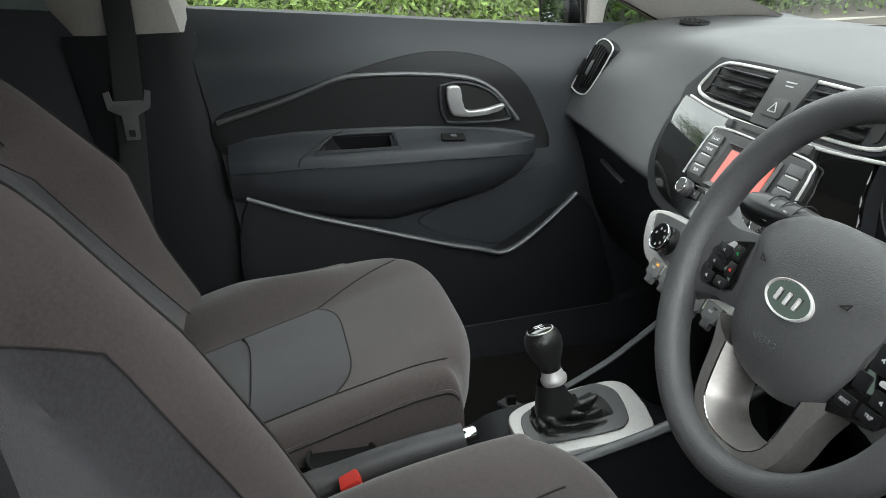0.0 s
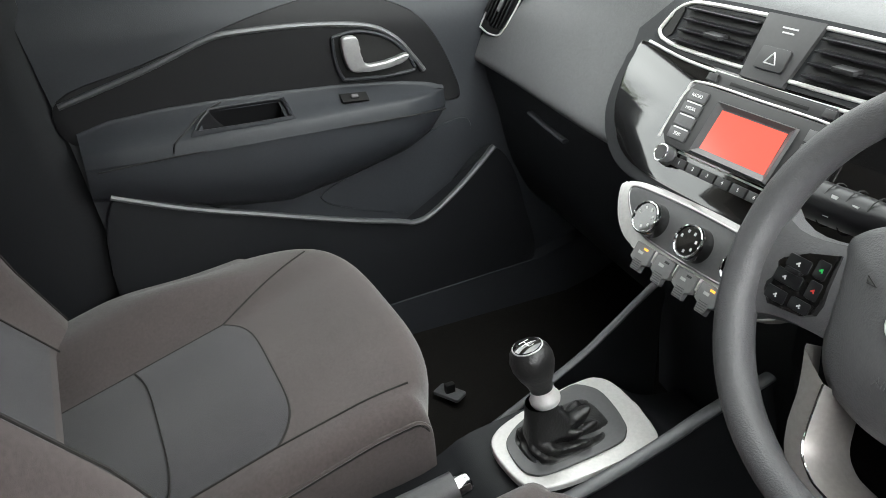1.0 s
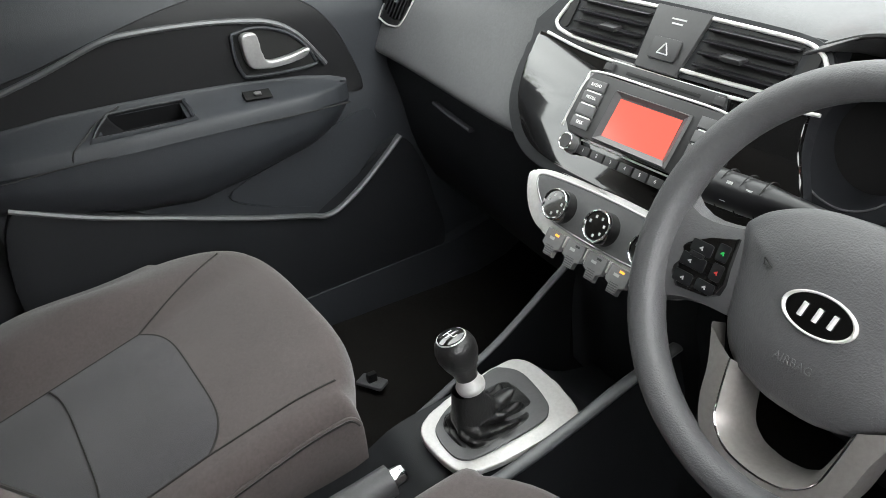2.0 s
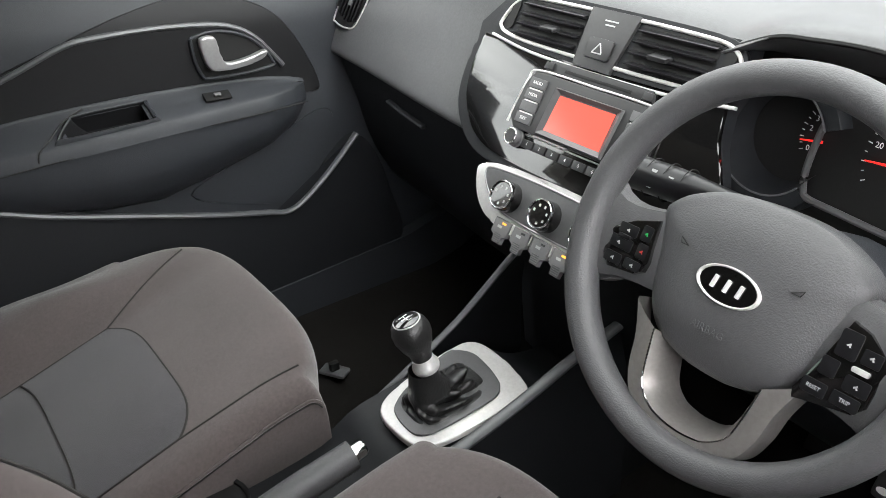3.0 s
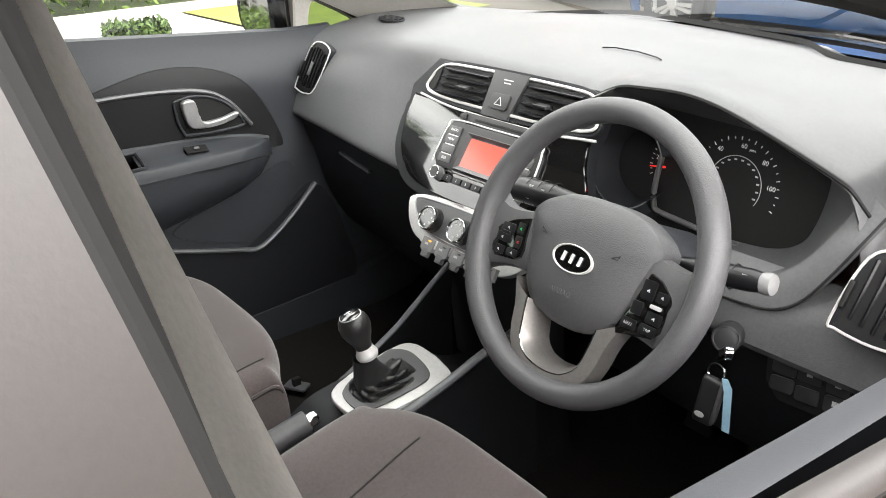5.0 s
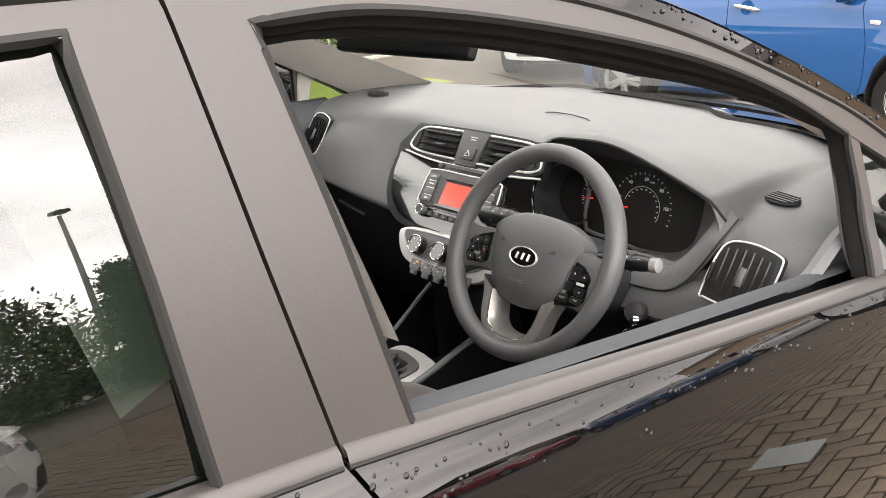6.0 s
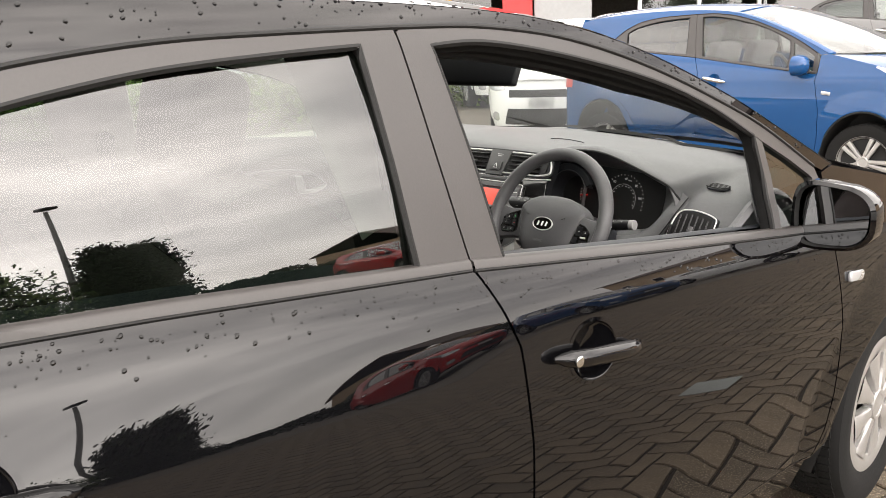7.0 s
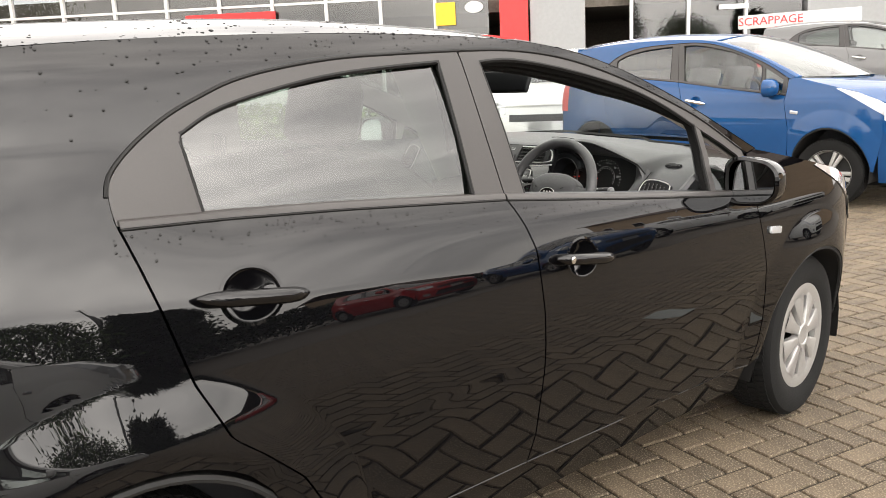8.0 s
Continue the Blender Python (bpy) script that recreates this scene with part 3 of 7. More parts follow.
        for cy, cz in ((0.0, 0.30), (ARCH_Y, ARCH_Z)):
            bm = bmesh.new()
            rows = [[(side * x, cy + 0.352 * math.cos(a), cz + 0.352 * math.sin(a)) for a in np.linspace(-0.25, math.pi + 0.25, 22)] for x in (0.45, 0.60, 0.775, 0.800)]
            rows.append([(side * (side_x(y, z) - 0.004), y, z) for _, y, z in rows[-1]])
            grid(bm, rows)
            part("wheel_well", bm, M_DARK, car)
            bm = bmesh.new()
            ring = [(side * (side_x(cy + 0.354 * math.cos(a), cz + 0.354 * math.sin(a)) - 0.010), cy + 0.350 * math.cos(a), cz + 0.350 * math.sin(a)) for a in np.linspace(0.03, math.pi - 0.03, 26)]
            tube(bm, ring, 0.008, seg=6)
            part("arch_lip", bm, M_DARK, car, "dark folded arch edge")
        # mirror
        c = Vector((side * 0.893, -0.520, 0.962)) if side > 0 else Vector((-0.90, -0.635, 1.085))
        bm = bmesh.new()
        rows = []
        for f, sc in ((0.0, 0.90), (0.05, 1.0), (0.35, 1.0), (0.65, 0.86), (0.88, 0.55), (1.0, 0.12)):
            rows.append([c + Vector((side * 0.092 * sc * math.copysign(abs(math.cos(a)) ** 0.6, math.cos(a)) + side * 0.0, -0.055 + 0.125 * f, 0.075 * (1 - 0.20 * math.cos(a)) * sc * math.copysign(abs(math.sin(a)) ** 0.65, math.sin(a)))) for a in (k / 28 * math.tau for k in range(28))])
        vs = grid(bm, rows, closed_u=True)
        bm.faces.new(vs[-1])
        mir = part("door_mirror", bm, mat, car, "glossy door mirror housing")
        bm = bmesh.new()
        rows = [[c + Vector((side * w * 0.092 * math.copysign(abs(math.cos(a)) ** 0.6, math.cos(a)), -0.055 + dy, w * 0.075 * (1 - 0.20 * math.cos(a)) * math.copysign(abs(math.sin(a)) ** 0.65, math.sin(a)))) for a in (k / 28 * math.tau for k in range(28))] for w, dy in ((0.90, 0.0), (0.86, 0.012), (0.845, 0.012))]
        grid(bm, rows, closed_u=True)
        part("mirror_rim", bm, M_SEAL, mir)
        bm = bmesh.new()
        bm.faces.new([bm.verts.new(p + Vector((0, 0.10 * (p.z - c.z) - 0.13 * (p.x - c.x) * side + 0.002, 0))) for p in rows[-1]])
        part("mirror_glass", bm, M_MIRROR, mir, "mirror glass, its silver darkened to suit a dark reflection")
        bm = bmesh.new()
        tube(bm, [(side * 0.785, -0.50, 0.915), (side * 0.82, -0.49, 0.918), (side * 0.86, -0.48, 0.925)], [0.034, 0.026, 0.026], seg=10, squash=0.6)
        part("mirror_arm", bm, M_TRIM, mir)
    # roof
    gut = resample([p for p in EAVES if p[0] < -1.219], 34)
    bm = bmesh.new()
    rows = []
    for p in gut:
        ex = side_x(p[0], p[1])
        top = 0.062 * min(1.0, 0.72 + 0.4 * (-(p[0]) - 1.2))
        rows.append([(ex * u, p[0] + 0.10 * (1 - u * u) * max(0, 1 + (p[0] + 1.22) / 0.5), p[1] + top * (1 - abs(u) ** 3.2)) for u in np.linspace(-1, 1, 33)])
    grid(bm, rows)
    thicken(bm, (0, 0, -0.018))
    part("roof", bm, mat, car, "glossy wet roof")
    # windscreen
    gf = resample([p for p in EAVES if p[0] > -1.221], 20)
    bm = bmesh.new()
    rows = []
    for k, p in enumerate(gf):
        f = k / 19
        ex = side_x(p[0], p[1]) - 0.055 + 0.02 * f
        rows.append([(ex * u, p[0] + (0.335 - 0.235 * f) * (1 - abs(u) ** 2.2), p[1] + (-0.012 + 0.058 * f) * (1 - abs(u) ** 2.2)) for u in np.linspace(-1, 1, 27)])
    ws = rows
    grid(bm, rows)
    pane("windscreen", bm, M_GLASS, car, "clear curved windscreen")
    bm = bmesh.new()
    lift = Vector((0, -0.004, -0.003))
    grid(bm, [[Vector(p) + lift for p in ws[0]], [Vector(p).lerp(Vector(q), 0.75) + lift for p, q in zip(ws[0], ws[1])]])
    part("lower_screen_border", bm, M_SEAL, car, "black windscreen border")
    bm = bmesh.new()
    grid(bm, [[Vector(p) + lift for p in ws[-1]], [Vector(p) + lift for p in ws[-2]]])
    part("upper_screen_border", bm, M_SEAL, car, "black windscreen border")
    for side in (1, -1):
        bm = bmesh.new()
        rows = []
        for k, p in enumerate(gf):
            f = k / 19
            x1, x0 = side_x(p[0], p[1]), side_x(p[0], p[1]) - 0.058 + 0.02 * f
            rows.append([(side * (x1 + (x0 - x1) * g), p[0] + 0.030 * math.sin(g * 1.57) * (1 - 0.6 * f), p[1] + 0.006 * math.sin(g * 1.57)) for g in np.linspace(0, 1, 6)])
        grid(bm, rows)
        thicken(bm, (0, 0, -0.012))
        part("windscreen_pillar", bm, mat, car, "glossy windscreen pillar")
    # bonnet
    bm = bmesh.new()
    rows = []
    for y, z in resample([(-0.33, 1.035), (-0.1, 0.990), (0.2, 0.925), (0.40, 0.850), (0.52, 0.79), (0.60, 0.745)], 18):
        ex = side_x(y, z) - 0.006
        f = (y + 0.33) / 0.93
        rows.append([(ex * u, y + (0.31 - 0.16 * f) * (1 - abs(u) ** 2.2), z + (-0.015 + 0.04 * min(1, 2.5 * f)) * (1 - abs(u) ** 2.4)) for u in np.linspace(-1, 1, 27)])
    grid(bm, rows)
    thicken(bm, (0, 0, -0.012))
    part("bonnet", bm, mat, car, "glossy bonnet")
    # cowl between bonnet and windscreen
    bm = bmesh.new()
    grid(bm, [[(0.74 * u, -0.36 + dy + 0.335 * (1 - abs(u) ** 2.2), z) for u in np.linspace(-1, 1, 21)] for dy, z in ((-0.02, 1.022), (0.10, 0.995))])
    part("cowl", bm, M_SEAL, car)

    # front end
    def nose(u, z, lift=0.0):
        a = u * math.pi / 2
        w = side_x(0.42, z)
        tip = 0.80 - 0.55 * max(0.0, z - 0.50) ** 1.5 - 0.20 * max(0.0, 0.30 - z)
        return Vector((math.copysign(abs(math.sin(a)) ** 0.92, math.sin(a)) * (w + lift), 0.40 + (tip - 0.40 + lift) * abs(math.cos(a)), z))

    bm = bmesh.new()
    grid(bm, [[nose(u, z) for u in np.linspace(-1, 1, 41)] for z in np.linspace(0.215, 0.79, 18)])
    bump = part("front_bumper", bm, mat, car, "glossy painted bumper")
    for name_, u0, u1, z0, z1, mt, lb in (("headlamp", 0.42, 0.93, 0.635, 0.785, M_LAMP, "clear headlamp"), ("fog_lamp", 0.55, 0.74, 0.30, 0.42, M_LAMP, "round fog lamp")):
        for side in (1, -1):
            bm = bmesh.new()
            rows = []
            for k in range(9):
                f = k / 8
                rows.append([nose(side * (u0 + (u1 - u0) * g), z0 + (z1 - z0) * (0.5 + (f - 0.5) * (0.35 + 0.65 * math.sin(math.pi * (0.15 + 0.8 * g)))) + 0.035 * (g if name_ == "headlamp" else 0), 0.006) for g in np.linspace(0, 1, 12)])
            grid(bm, rows)
            part(name_, bm, mt, bump, lb)
    for z0, z1, lb in ((0.58, 0.66, "dark upper grille"), (0.26, 0.46, "dark lower grille")):
        bm = bmesh.new()
        grid(bm, [[nose(u * (0.36 if z0 > 0.5 else 0.46 - 0.4 * (z - 0.26)), z, 0.004) for u in np.linspace(-1, 1, 15)] for z in np.linspace(z0, z1, 6)])
        part("grille", bm, M_SEAL, bump, lb)
    bm = bmesh.new()
    for k in range(2):
        grid(bm, [[nose(u, 0.475 + 0.105 * 0, 0.0065) for u in np.linspace(-0.12, 0.12, 5)], [nose(u, 0.575, 0.0065) for u in np.linspace(-0.12, 0.12, 5)]])
    part("number_plate", bm, M_WHITE, bump, "white plate")
    # rear end
    bm = bmesh.new()

    def tail(u, z, lift=0.0):
        a = u * math.pi / 2
        w = side_x(-2.93, z)
        tip = 3.21 - 0.85 * max(0.0, z - 0.95) ** 1.2
        return Vector((math.copysign(abs(math.sin(a)) ** 0.8, math.sin(a)) * (w + lift), -2.92 - (tip - 2.92 + lift) * abs(math.cos(a)) ** 0.7, z))

    grid(bm, [[tail(u, z) for u in np.linspace(-1, 1, 35)] for z in np.linspace(0.2, 1.40, 22)])
    tg = part("tailgate", bm, mat, car, "glossy tailgate")
    bm = bmesh.new()
    grid(bm, [[tail(u * 0.8, z, 0.004) for u in np.linspace(-1, 1, 15)] for z in np.linspace(1.06, 1.34, 6)])
    part("rear_window", bm, M_GLOSS, tg, "dark rear window")
    for side in (1, -1):
        bm = bmesh.new()
        grid(bm, [[tail(side * u, z, 0.005) for u in np.linspace(0.62, 0.98, 8)] for z in np.linspace(0.78, 1.04, 6)])
        part("tail_lamp", bm, M_REDBTN, tg, "red tail lamp")
    # underbody
    bm = bmesh.new()
    box(bm, pose(0, -1.28, 0.22), (1.36, 1.80, 0.12), 0.02)
    part("floor_pan", bm, M_DARK, car)
    for y, z, ln, h in ((-0.2, 0.24, 1.5, 0.18), (-2.6, 0.33, 0.9, 0.22)):
        bm = bmesh.new()
        box(bm, pose(0, y, z), (0.86, ln, h), 0.02)
        part("underbody", bm, M_DARK, car)
    return car, first


black_car, driver_door = exterior("black_hatchback", "glossy black five-door hatchback, wet with rain, front window down", M_BLACK, open_window=True, steer=4)

# ---- car interior ----
SHEAR = 0.05


def blend(a, b, w):
    return [tuple(p + (q - p) * w for p, q in zip(m, n)) for m, n in zip(a, b)]


def step01(x, a, b):
    t = min(1.0, max(0.0, (x - a) / (b - a)))
    return t * t * (3 - 2 * t)


DASH_MID = [(0.00, 1.030), (-0.25, 1.058), (-0.50, 1.074), (-0.62, 1.070), (-0.668, 1.052), (-0.690, 1.000), (-0.716, 0.945), (-0.748, 0.892), (-0.765, 0.862), (-0.755, 0.850)]
DASH_END = [(-0.27, 1.040), (-0.38, 1.040), (-0.52, 1.032), (-0.61, 1.020), (-0.668, 0.996), (-0.705, 0.955), (-0.727, 0.915), (-0.742, 0.882), (-0.748, 0.862), (-0.735, 0.852)]
DASH_DIAL = [(-0.07, 1.032), (-0.25, 1.056), (-0.50, 1.078), (-0.650, 1.095), (-0.692, 1.090), (-0.684, 1.078), (-0.585, 1.030), (-0.560, 0.930), (-0.600, 0.862), (-0.700, 0.835)]


def dash_section(x):
    e = step01(abs(x), 0.22, 0.62)
    a = blend(DASH_MID, DASH_END, e)
    d = step01(x, 0.035, 0.085) * (1 - step01(x, 0.560, 0.602))
    drop = -0.074 * max(0.0, (x - 0.30) / 0.29) ** 2.2 if d > 0 else 0.0
    crown = 0.013 * math.exp(-((x - 0.35) / 0.10) ** 2)
    c = [(y, z + crown * (2 < i < 6) + (drop * 0.75 if 2 < i < 6 else drop * 0.35 if i < 3 else 0.0)) for i, (y, z) in enumerate(DASH_DIAL)]
    e2 = step01(x, 0.13, 0.25) * d
    out = blend(a[:5], c[:5], e2) + blend(a[5:], c[5:], d)
    out[5] = (out[5][0], min(out[5][1], out[4][1] - 0.010))
    return out


bm = bmesh.new()
rows = []
for x in [-0.70, -0.695] + list(np.linspace(-0.685, 0.06, 30)) + list(np.linspace(0.075, 0.53, 38)) + list(np.linspace(0.54, 0.61, 10)) + list(np.linspace(0.62, 0.70, 6)) + [0.715, 0.728, 0.735]:
    sec = spline([(x, y, z - SHEAR * x) for y, z in dash_section(x)], 44)
    rows.append(sec)
grid(bm, rows)
dash = part("dashboard", bm, M_DASH, black_car, "dark grey soft-touch dashboard pad")


def face_y(z):
    """The driver-side face of the dashboard at that height."""
    return -0.706 + (0.5 if z < 0.955 else 0.9) * (z - 0.955)


# pocket round the instruments: a flat surround that turns in to the dials
outer = spline([(0.600, 0.990, 0), (0.586, 0.955, 0), (0.570, 0.922, 0), (0.548, 0.886, 0), (0.519, 0.868, 0), (0.470, 0.863, 0), (0.40, 0.862, 0)], 40)
middle = spline([(0.566, 1.006, 0), (0.556, 0.965, 0), (0.534, 0.925, 0), (0.505, 0.900, 0), (0.470, 0.889, 0), (0.430, 0.884, 0), (0.38, 0.880, 0)], 40)
inner = spline([(0.505, 1.012, 0), (0.502, 0.965, 0), (0.488, 0.915, 0), (0.468, 0.893, 0), (0.440, 0.882, 0), (0.41, 0.878, 0), (0.37, 0.876, 0)], 40)
bm = bmesh.new()
rows = []
for o, m_, i in zip(outer, middle, inner):
    a, b, c = Vector((o.x, face_y(o.y) - 0.003, o.y)), Vector((m_.x, face_y(m_.y) + 0.004, m_.y)), Vector((i.x, -0.620, i.y))
    rows.append([a + Vector((0.006, 0.010, -0.002)), a + Vector((0.002, 0.001, 0)), a, a.lerp(b, 0.5) + Vector((0, -0.001, 0)), a.lerp(b, 0.9), b + Vector((0, 0.004, 0)), b.lerp(c, 0.25) + Vector((0.004, 0, -0.002)), b.lerp(c, 0.6) + Vector((0.003, 0, -0.002)), c])
grid(bm, rows)
part("instrument_surround", bm, M_DASH, dash, "dark grey moulded instrument surround")
bm = bmesh.new()
grid(bm, [[(x, face_y(z) + dy, z) for x in np.linspace(0.40, 0.705, 20)] for z, dy in ((0.900, 0.030), (0.878, 0.004), (0.862, 0.0), (0.840, 0.0), (0.822, 0.003), (0.814, 0.010), (0.812, 0.030))])
part("lower_fascia", bm, M_DASH, dash, "dark grey fascia under the instruments")
bm = bmesh.new()
tube(bm, [(o.x + 0.003, face_y(o.y) - 0.003, o.y - 0.001) for o in outer], 0.0016, seg=6)
part("surround_joint", bm, M_SEAL, dash)
bm = bmesh.new()
tube(bm, [(x, dash_section(x)[4][0] - 0.0035, dash_section(x)[4][1] - SHEAR * x - 0.003) for x in np.linspace(0.13, 0.585, 60)], 0.0028, seg=6)
part("hood_lip", bm, M_SEAL, dash, "dark lip of the instrument hood")
bm = bmesh.new()
tube(bm, [(0.012, -0.488, 1.0745), (0.03, -0.475, 1.0742), (0.075, -0.470, 1.072), (0.12, -0.478, 1.0695), (0.135, -0.486, 1.0685)], 0.0012, seg=5)
part("sensor_cover_joint", bm, M_SEAL, dash)
bm = bmesh.new()
rows = []
for x in np.linspace(-0.62, 0.62, 41):
    y0 = dash_section(x)[0][0]
    rows.append([(x, y0 - 0.075, dash_section(x)[1][1] - SHEAR * x - 0.002 + (-0.012 if abs(x) < 0.4 else -0.006)), (x, y0 - 0.070, dash_section(x)[1][1] - SHEAR * x - 0.001 - 0.004)])
grid(bm, rows)
part("dash_joint", bm, M_SEAL, dash)

# lower dash: glovebox side and knee panel
for x0, x1, name_, lb in ((-0.66, -0.13, "glovebox", "dark plastic glovebox lid"), (0.12, 0.66, "knee_panel", "dark plastic knee panel, lightened for glare")):
    bm = bmesh.new()
    rows = []
    for x in np.linspace(x0, x1, 14):
        end = dash_section(x if x < 0 else (x if x > 0.5 else 0.3 * 0 + x))[-1]
        top = (end[0] + 0.004, end[1] - SHEAR * x + 0.004)
        rows.append(spline([(x, top[0] + 0.012, top[1] + 0.01), (x, top[0] + 0.004, top[1] - 0.012), (x, top[0] + 0.020, top[1] - 0.08), (x, top[0] + 0.055, top[1] - 0.20), (x, top[0] + 0.13, top[1] - 0.30), (x, top[0] + 0.28, top[1] - 0.33)], 18))
    grid(bm, rows)
    # knee panel takes a lighter plastic: veiling glare put into its colour
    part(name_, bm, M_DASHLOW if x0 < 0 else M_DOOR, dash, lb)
bm = bmesh.new()
tube(bm, [(-0.46, -0.742, 0.842), (-0.40, -0.748, 0.836), (-0.34, -0.752, 0.831)], 0.006, seg=8, squash=0.6)
part("glovebox_latch", bm, M_DASHLOW, dash, "grey plastic latch")


# ---- centre stack ----
SHIFT = [0.0, 1.0]


def stack(x, z, out=0.0):
    """A place on the sloping face of the centre stack."""
    return Vector((SHIFT[0] + SHIFT[1] * x, -0.704 - 0.62 * (1.013 - z) - 0.85 * out, z + 0.53 * out))


S_UP = Vector((0, 0.527, 0.85))
S_OUT = Vector((0, -0.85, 0.527))


def stack_pose(x, z, out=0.0, roll=0.0):
    m = frame_axes(stack(x, z, out), (1, 0, 0), S_UP)
    return m @ pose(0, 0, 0, 0, 0, roll)


def stack_plate(name_, outline, out, depth, mat, parent, label="", bevel=0.0015):
    """A plate on the stack; the outline is in world x and z."""
    m = stack_pose(0, 0.9, out)
    k = 1 / 0.85
    bm = bmesh.new()
    plate(bm, [(x * SHIFT[1], (z - 0.9) * k) for x, z in outline], m, depth, bevel)
    return part(name_, bm, mat, parent, label)


def stack_line(name_, pts, r, out, mat, parent, closed=False, n=60, label=""):
    bm = bmesh.new()
    tube(bm, spline([stack(x, z, out) for x, z in pts], n, closed), r, seg=8, closed=closed)
    return part(name_, bm, mat, parent, label)


# gloss panel, wide over the radio
gloss_out = [(tuple(v)[0], tuple(v)[1]) for v in spline([(-0.222, 1.000, 0), (-0.224, 0.965, 0), (-0.212, 0.925, 0), (-0.180, 0.893, 0), (-0.135, 0.874, 0), (-0.06, 0.868, 0), (0.06, 0.868, 0), (0.150, 0.872, 0), (0.222, 0.886, 0), (0.240, 0.910, 0), (0.226, 0.937, 0), (0.206, 0.966, 0), (0.196, 0.998, 0)], 60)]
stack_shell = stack_plate("stack_surround", [(-0.245, 1.012)] + [(x * (1.075 if x < 0 else 0.99), z - (0.012 if x < 0.1 else 0.002)) for x, z in gloss_out] + [(0.198, 1.012), (0.190, 1.060), (-0.20, 1.060)], -0.03, 0.028, M_DASHLOW, black_car, "dark centre stack surround", 0.004)
stack_plate("gloss_panel", gloss_out, -0.004, 0.006, M_GLOSS, stack_shell, "piano black fascia panel", 0.0025)
# vents
vent_out = [(tuple(v)[0], tuple(v)[1]) for v in spline([(-0.196, 1.004, 0), (-0.200, 1.025, 0), (-0.180, 1.052, 0), (-0.12, 1.060, 0), (0.12, 1.060, 0), (0.185, 1.052, 0), (0.206, 1.022, 0), (0.198, 1.002, 0), (0.12, 0.995, 0), (-0.12, 0.995, 0)], 80, True)]
vent_unit = stack_plate("centre_vent", vent_out, -0.004, 0.007, M_DASHLOW, black_car, "twin centre air vents with silver frame", 0.002)
stack_line("vent_frame", [(x * 0.965, 1.0275 + (z - 1.0275) * 0.80) for x, z in vent_out[::3]], 0.0026, 0.004, M_SATIN, vent_unit, True, 90)
stack_line("vent_trim", [(-0.205, 1.000), (-0.1, 0.991), (0.1, 0.990), (0.21, 0.997)], 0.0022, 0.003, M_SATIN, vent_unit)
for sx in (-1, 1):
    bm = bmesh.new()
    plate(bm, rounded(0.118, 0.052, 0.004), stack_pose(sx * 0.103, 1.0275, 0.0032), 0.0006)
    well = part("vent_well", bm, M_SEAL, vent_unit)
    for k in range(4):
        bm = bmesh.new()
        box(bm, stack_pose(sx * 0.103, 1.0095 + k * 0.0118, 0.006) @ pose(0, 0, 0, -58, 0, 0), (0.116, 0.012, 0.0026), 0.0009)
        part("vent_slat", bm, M_SWITCH, vent_unit)
    bm = bmesh.new()
    box(bm, stack_pose(sx * 0.094, 1.0215, 0.011) @ pose(0, 0, 0, -58, 0, 0), (0.028, 0.016, 0.006), 0.0022)
    part("vent_tab", bm, M_BUTTON, vent_unit, "grey vent slider tab")
    bm = bmesh.new()
    plate(bm, rounded(0.014, 0.040, 0.006), stack_pose(sx * 0.178, 1.028, 0.0035), 0.002)
    part("vent_wheel", bm, M_SEAL, vent_unit)
bm = bmesh.new()
plate(bm, [(-0.035, -0.040), (0.029, -0.040), (0.041, 0.036), (-0.041, 0.036)], stack_pose(0.0, 1.0265, 0.002), 0.006, 0.0015)
hz = part("hazard_panel", bm, M_FACE, vent_unit, "dark grey hazard switch panel")
bm = bmesh.new()
plate(bm, rounded(0.042, 0.026, 0.004), stack_pose(0.0, 1.0145, 0.0082), 0.003, 0.001)
part("hazard_button", bm, M_BUTTON, hz)
bm = bmesh.new()
for k in range(3):
    a, b = [(0, 0.007), (-0.008, -0.006), (0.008, -0.006)][k], [(-0.008, -0.006), (0.008, -0.006), (0, 0.007)][k]
    m = stack_pose(0.0, 1.0145, 0.0114)
    tube(bm, [m @ Vector((*a, 0)), m @ Vector((*b, 0))], 0.0009, seg=5)
part("hazard_mark", bm, M_SYMBOL, hz)
bm = bmesh.new()
for k, w in enumerate((0.022, 0.016)):
    box(bm, stack_pose(0.0, 1.0455 - k * 0.0045, 0.0083), (w, 0.0018, 0.0006))
part("airbag_lettering", bm, M_SYMBOL, hz)

# radio, set a little to the driver's side
SHIFT[:] = [0.0175, 0.915]
radio_out = [(-0.128, 0.918), (-0.124, 0.958), (-0.112, 0.974), (0.112, 0.974), (0.124, 0.958), (0.128, 0.918), (0.112, 0.906), (-0.112, 0.906)]
radio = stack_plate("radio", radio_out, 0.002, 0.008, M_BUTTON, black_car, "dark grey car radio with red screen", 0.002)
stack_line("radio_rim", [(-0.128, 0.910), (-0.126, 0.935), (-0.122, 0.962), (-0.108, 0.9745), (0.0, 0.9755), (0.108, 0.9745), (0.122, 0.962), (0.126, 0.935), (0.128, 0.910)], 0.0017, 0.0095, M_SATIN, radio)
stack_plate("radio_top", [(-0.100, 0.977), (0.100, 0.977), (0.094, 0.990), (-0.094, 0.990)], 0.001, 0.007, M_BUTTON, radio)
stack_plate("disc_slot", [(-0.062, 0.980), (0.062, 0.980), (0.062, 0.984), (-0.062, 0.984)], 0.0078, 0.0009, M_SEAL, radio)
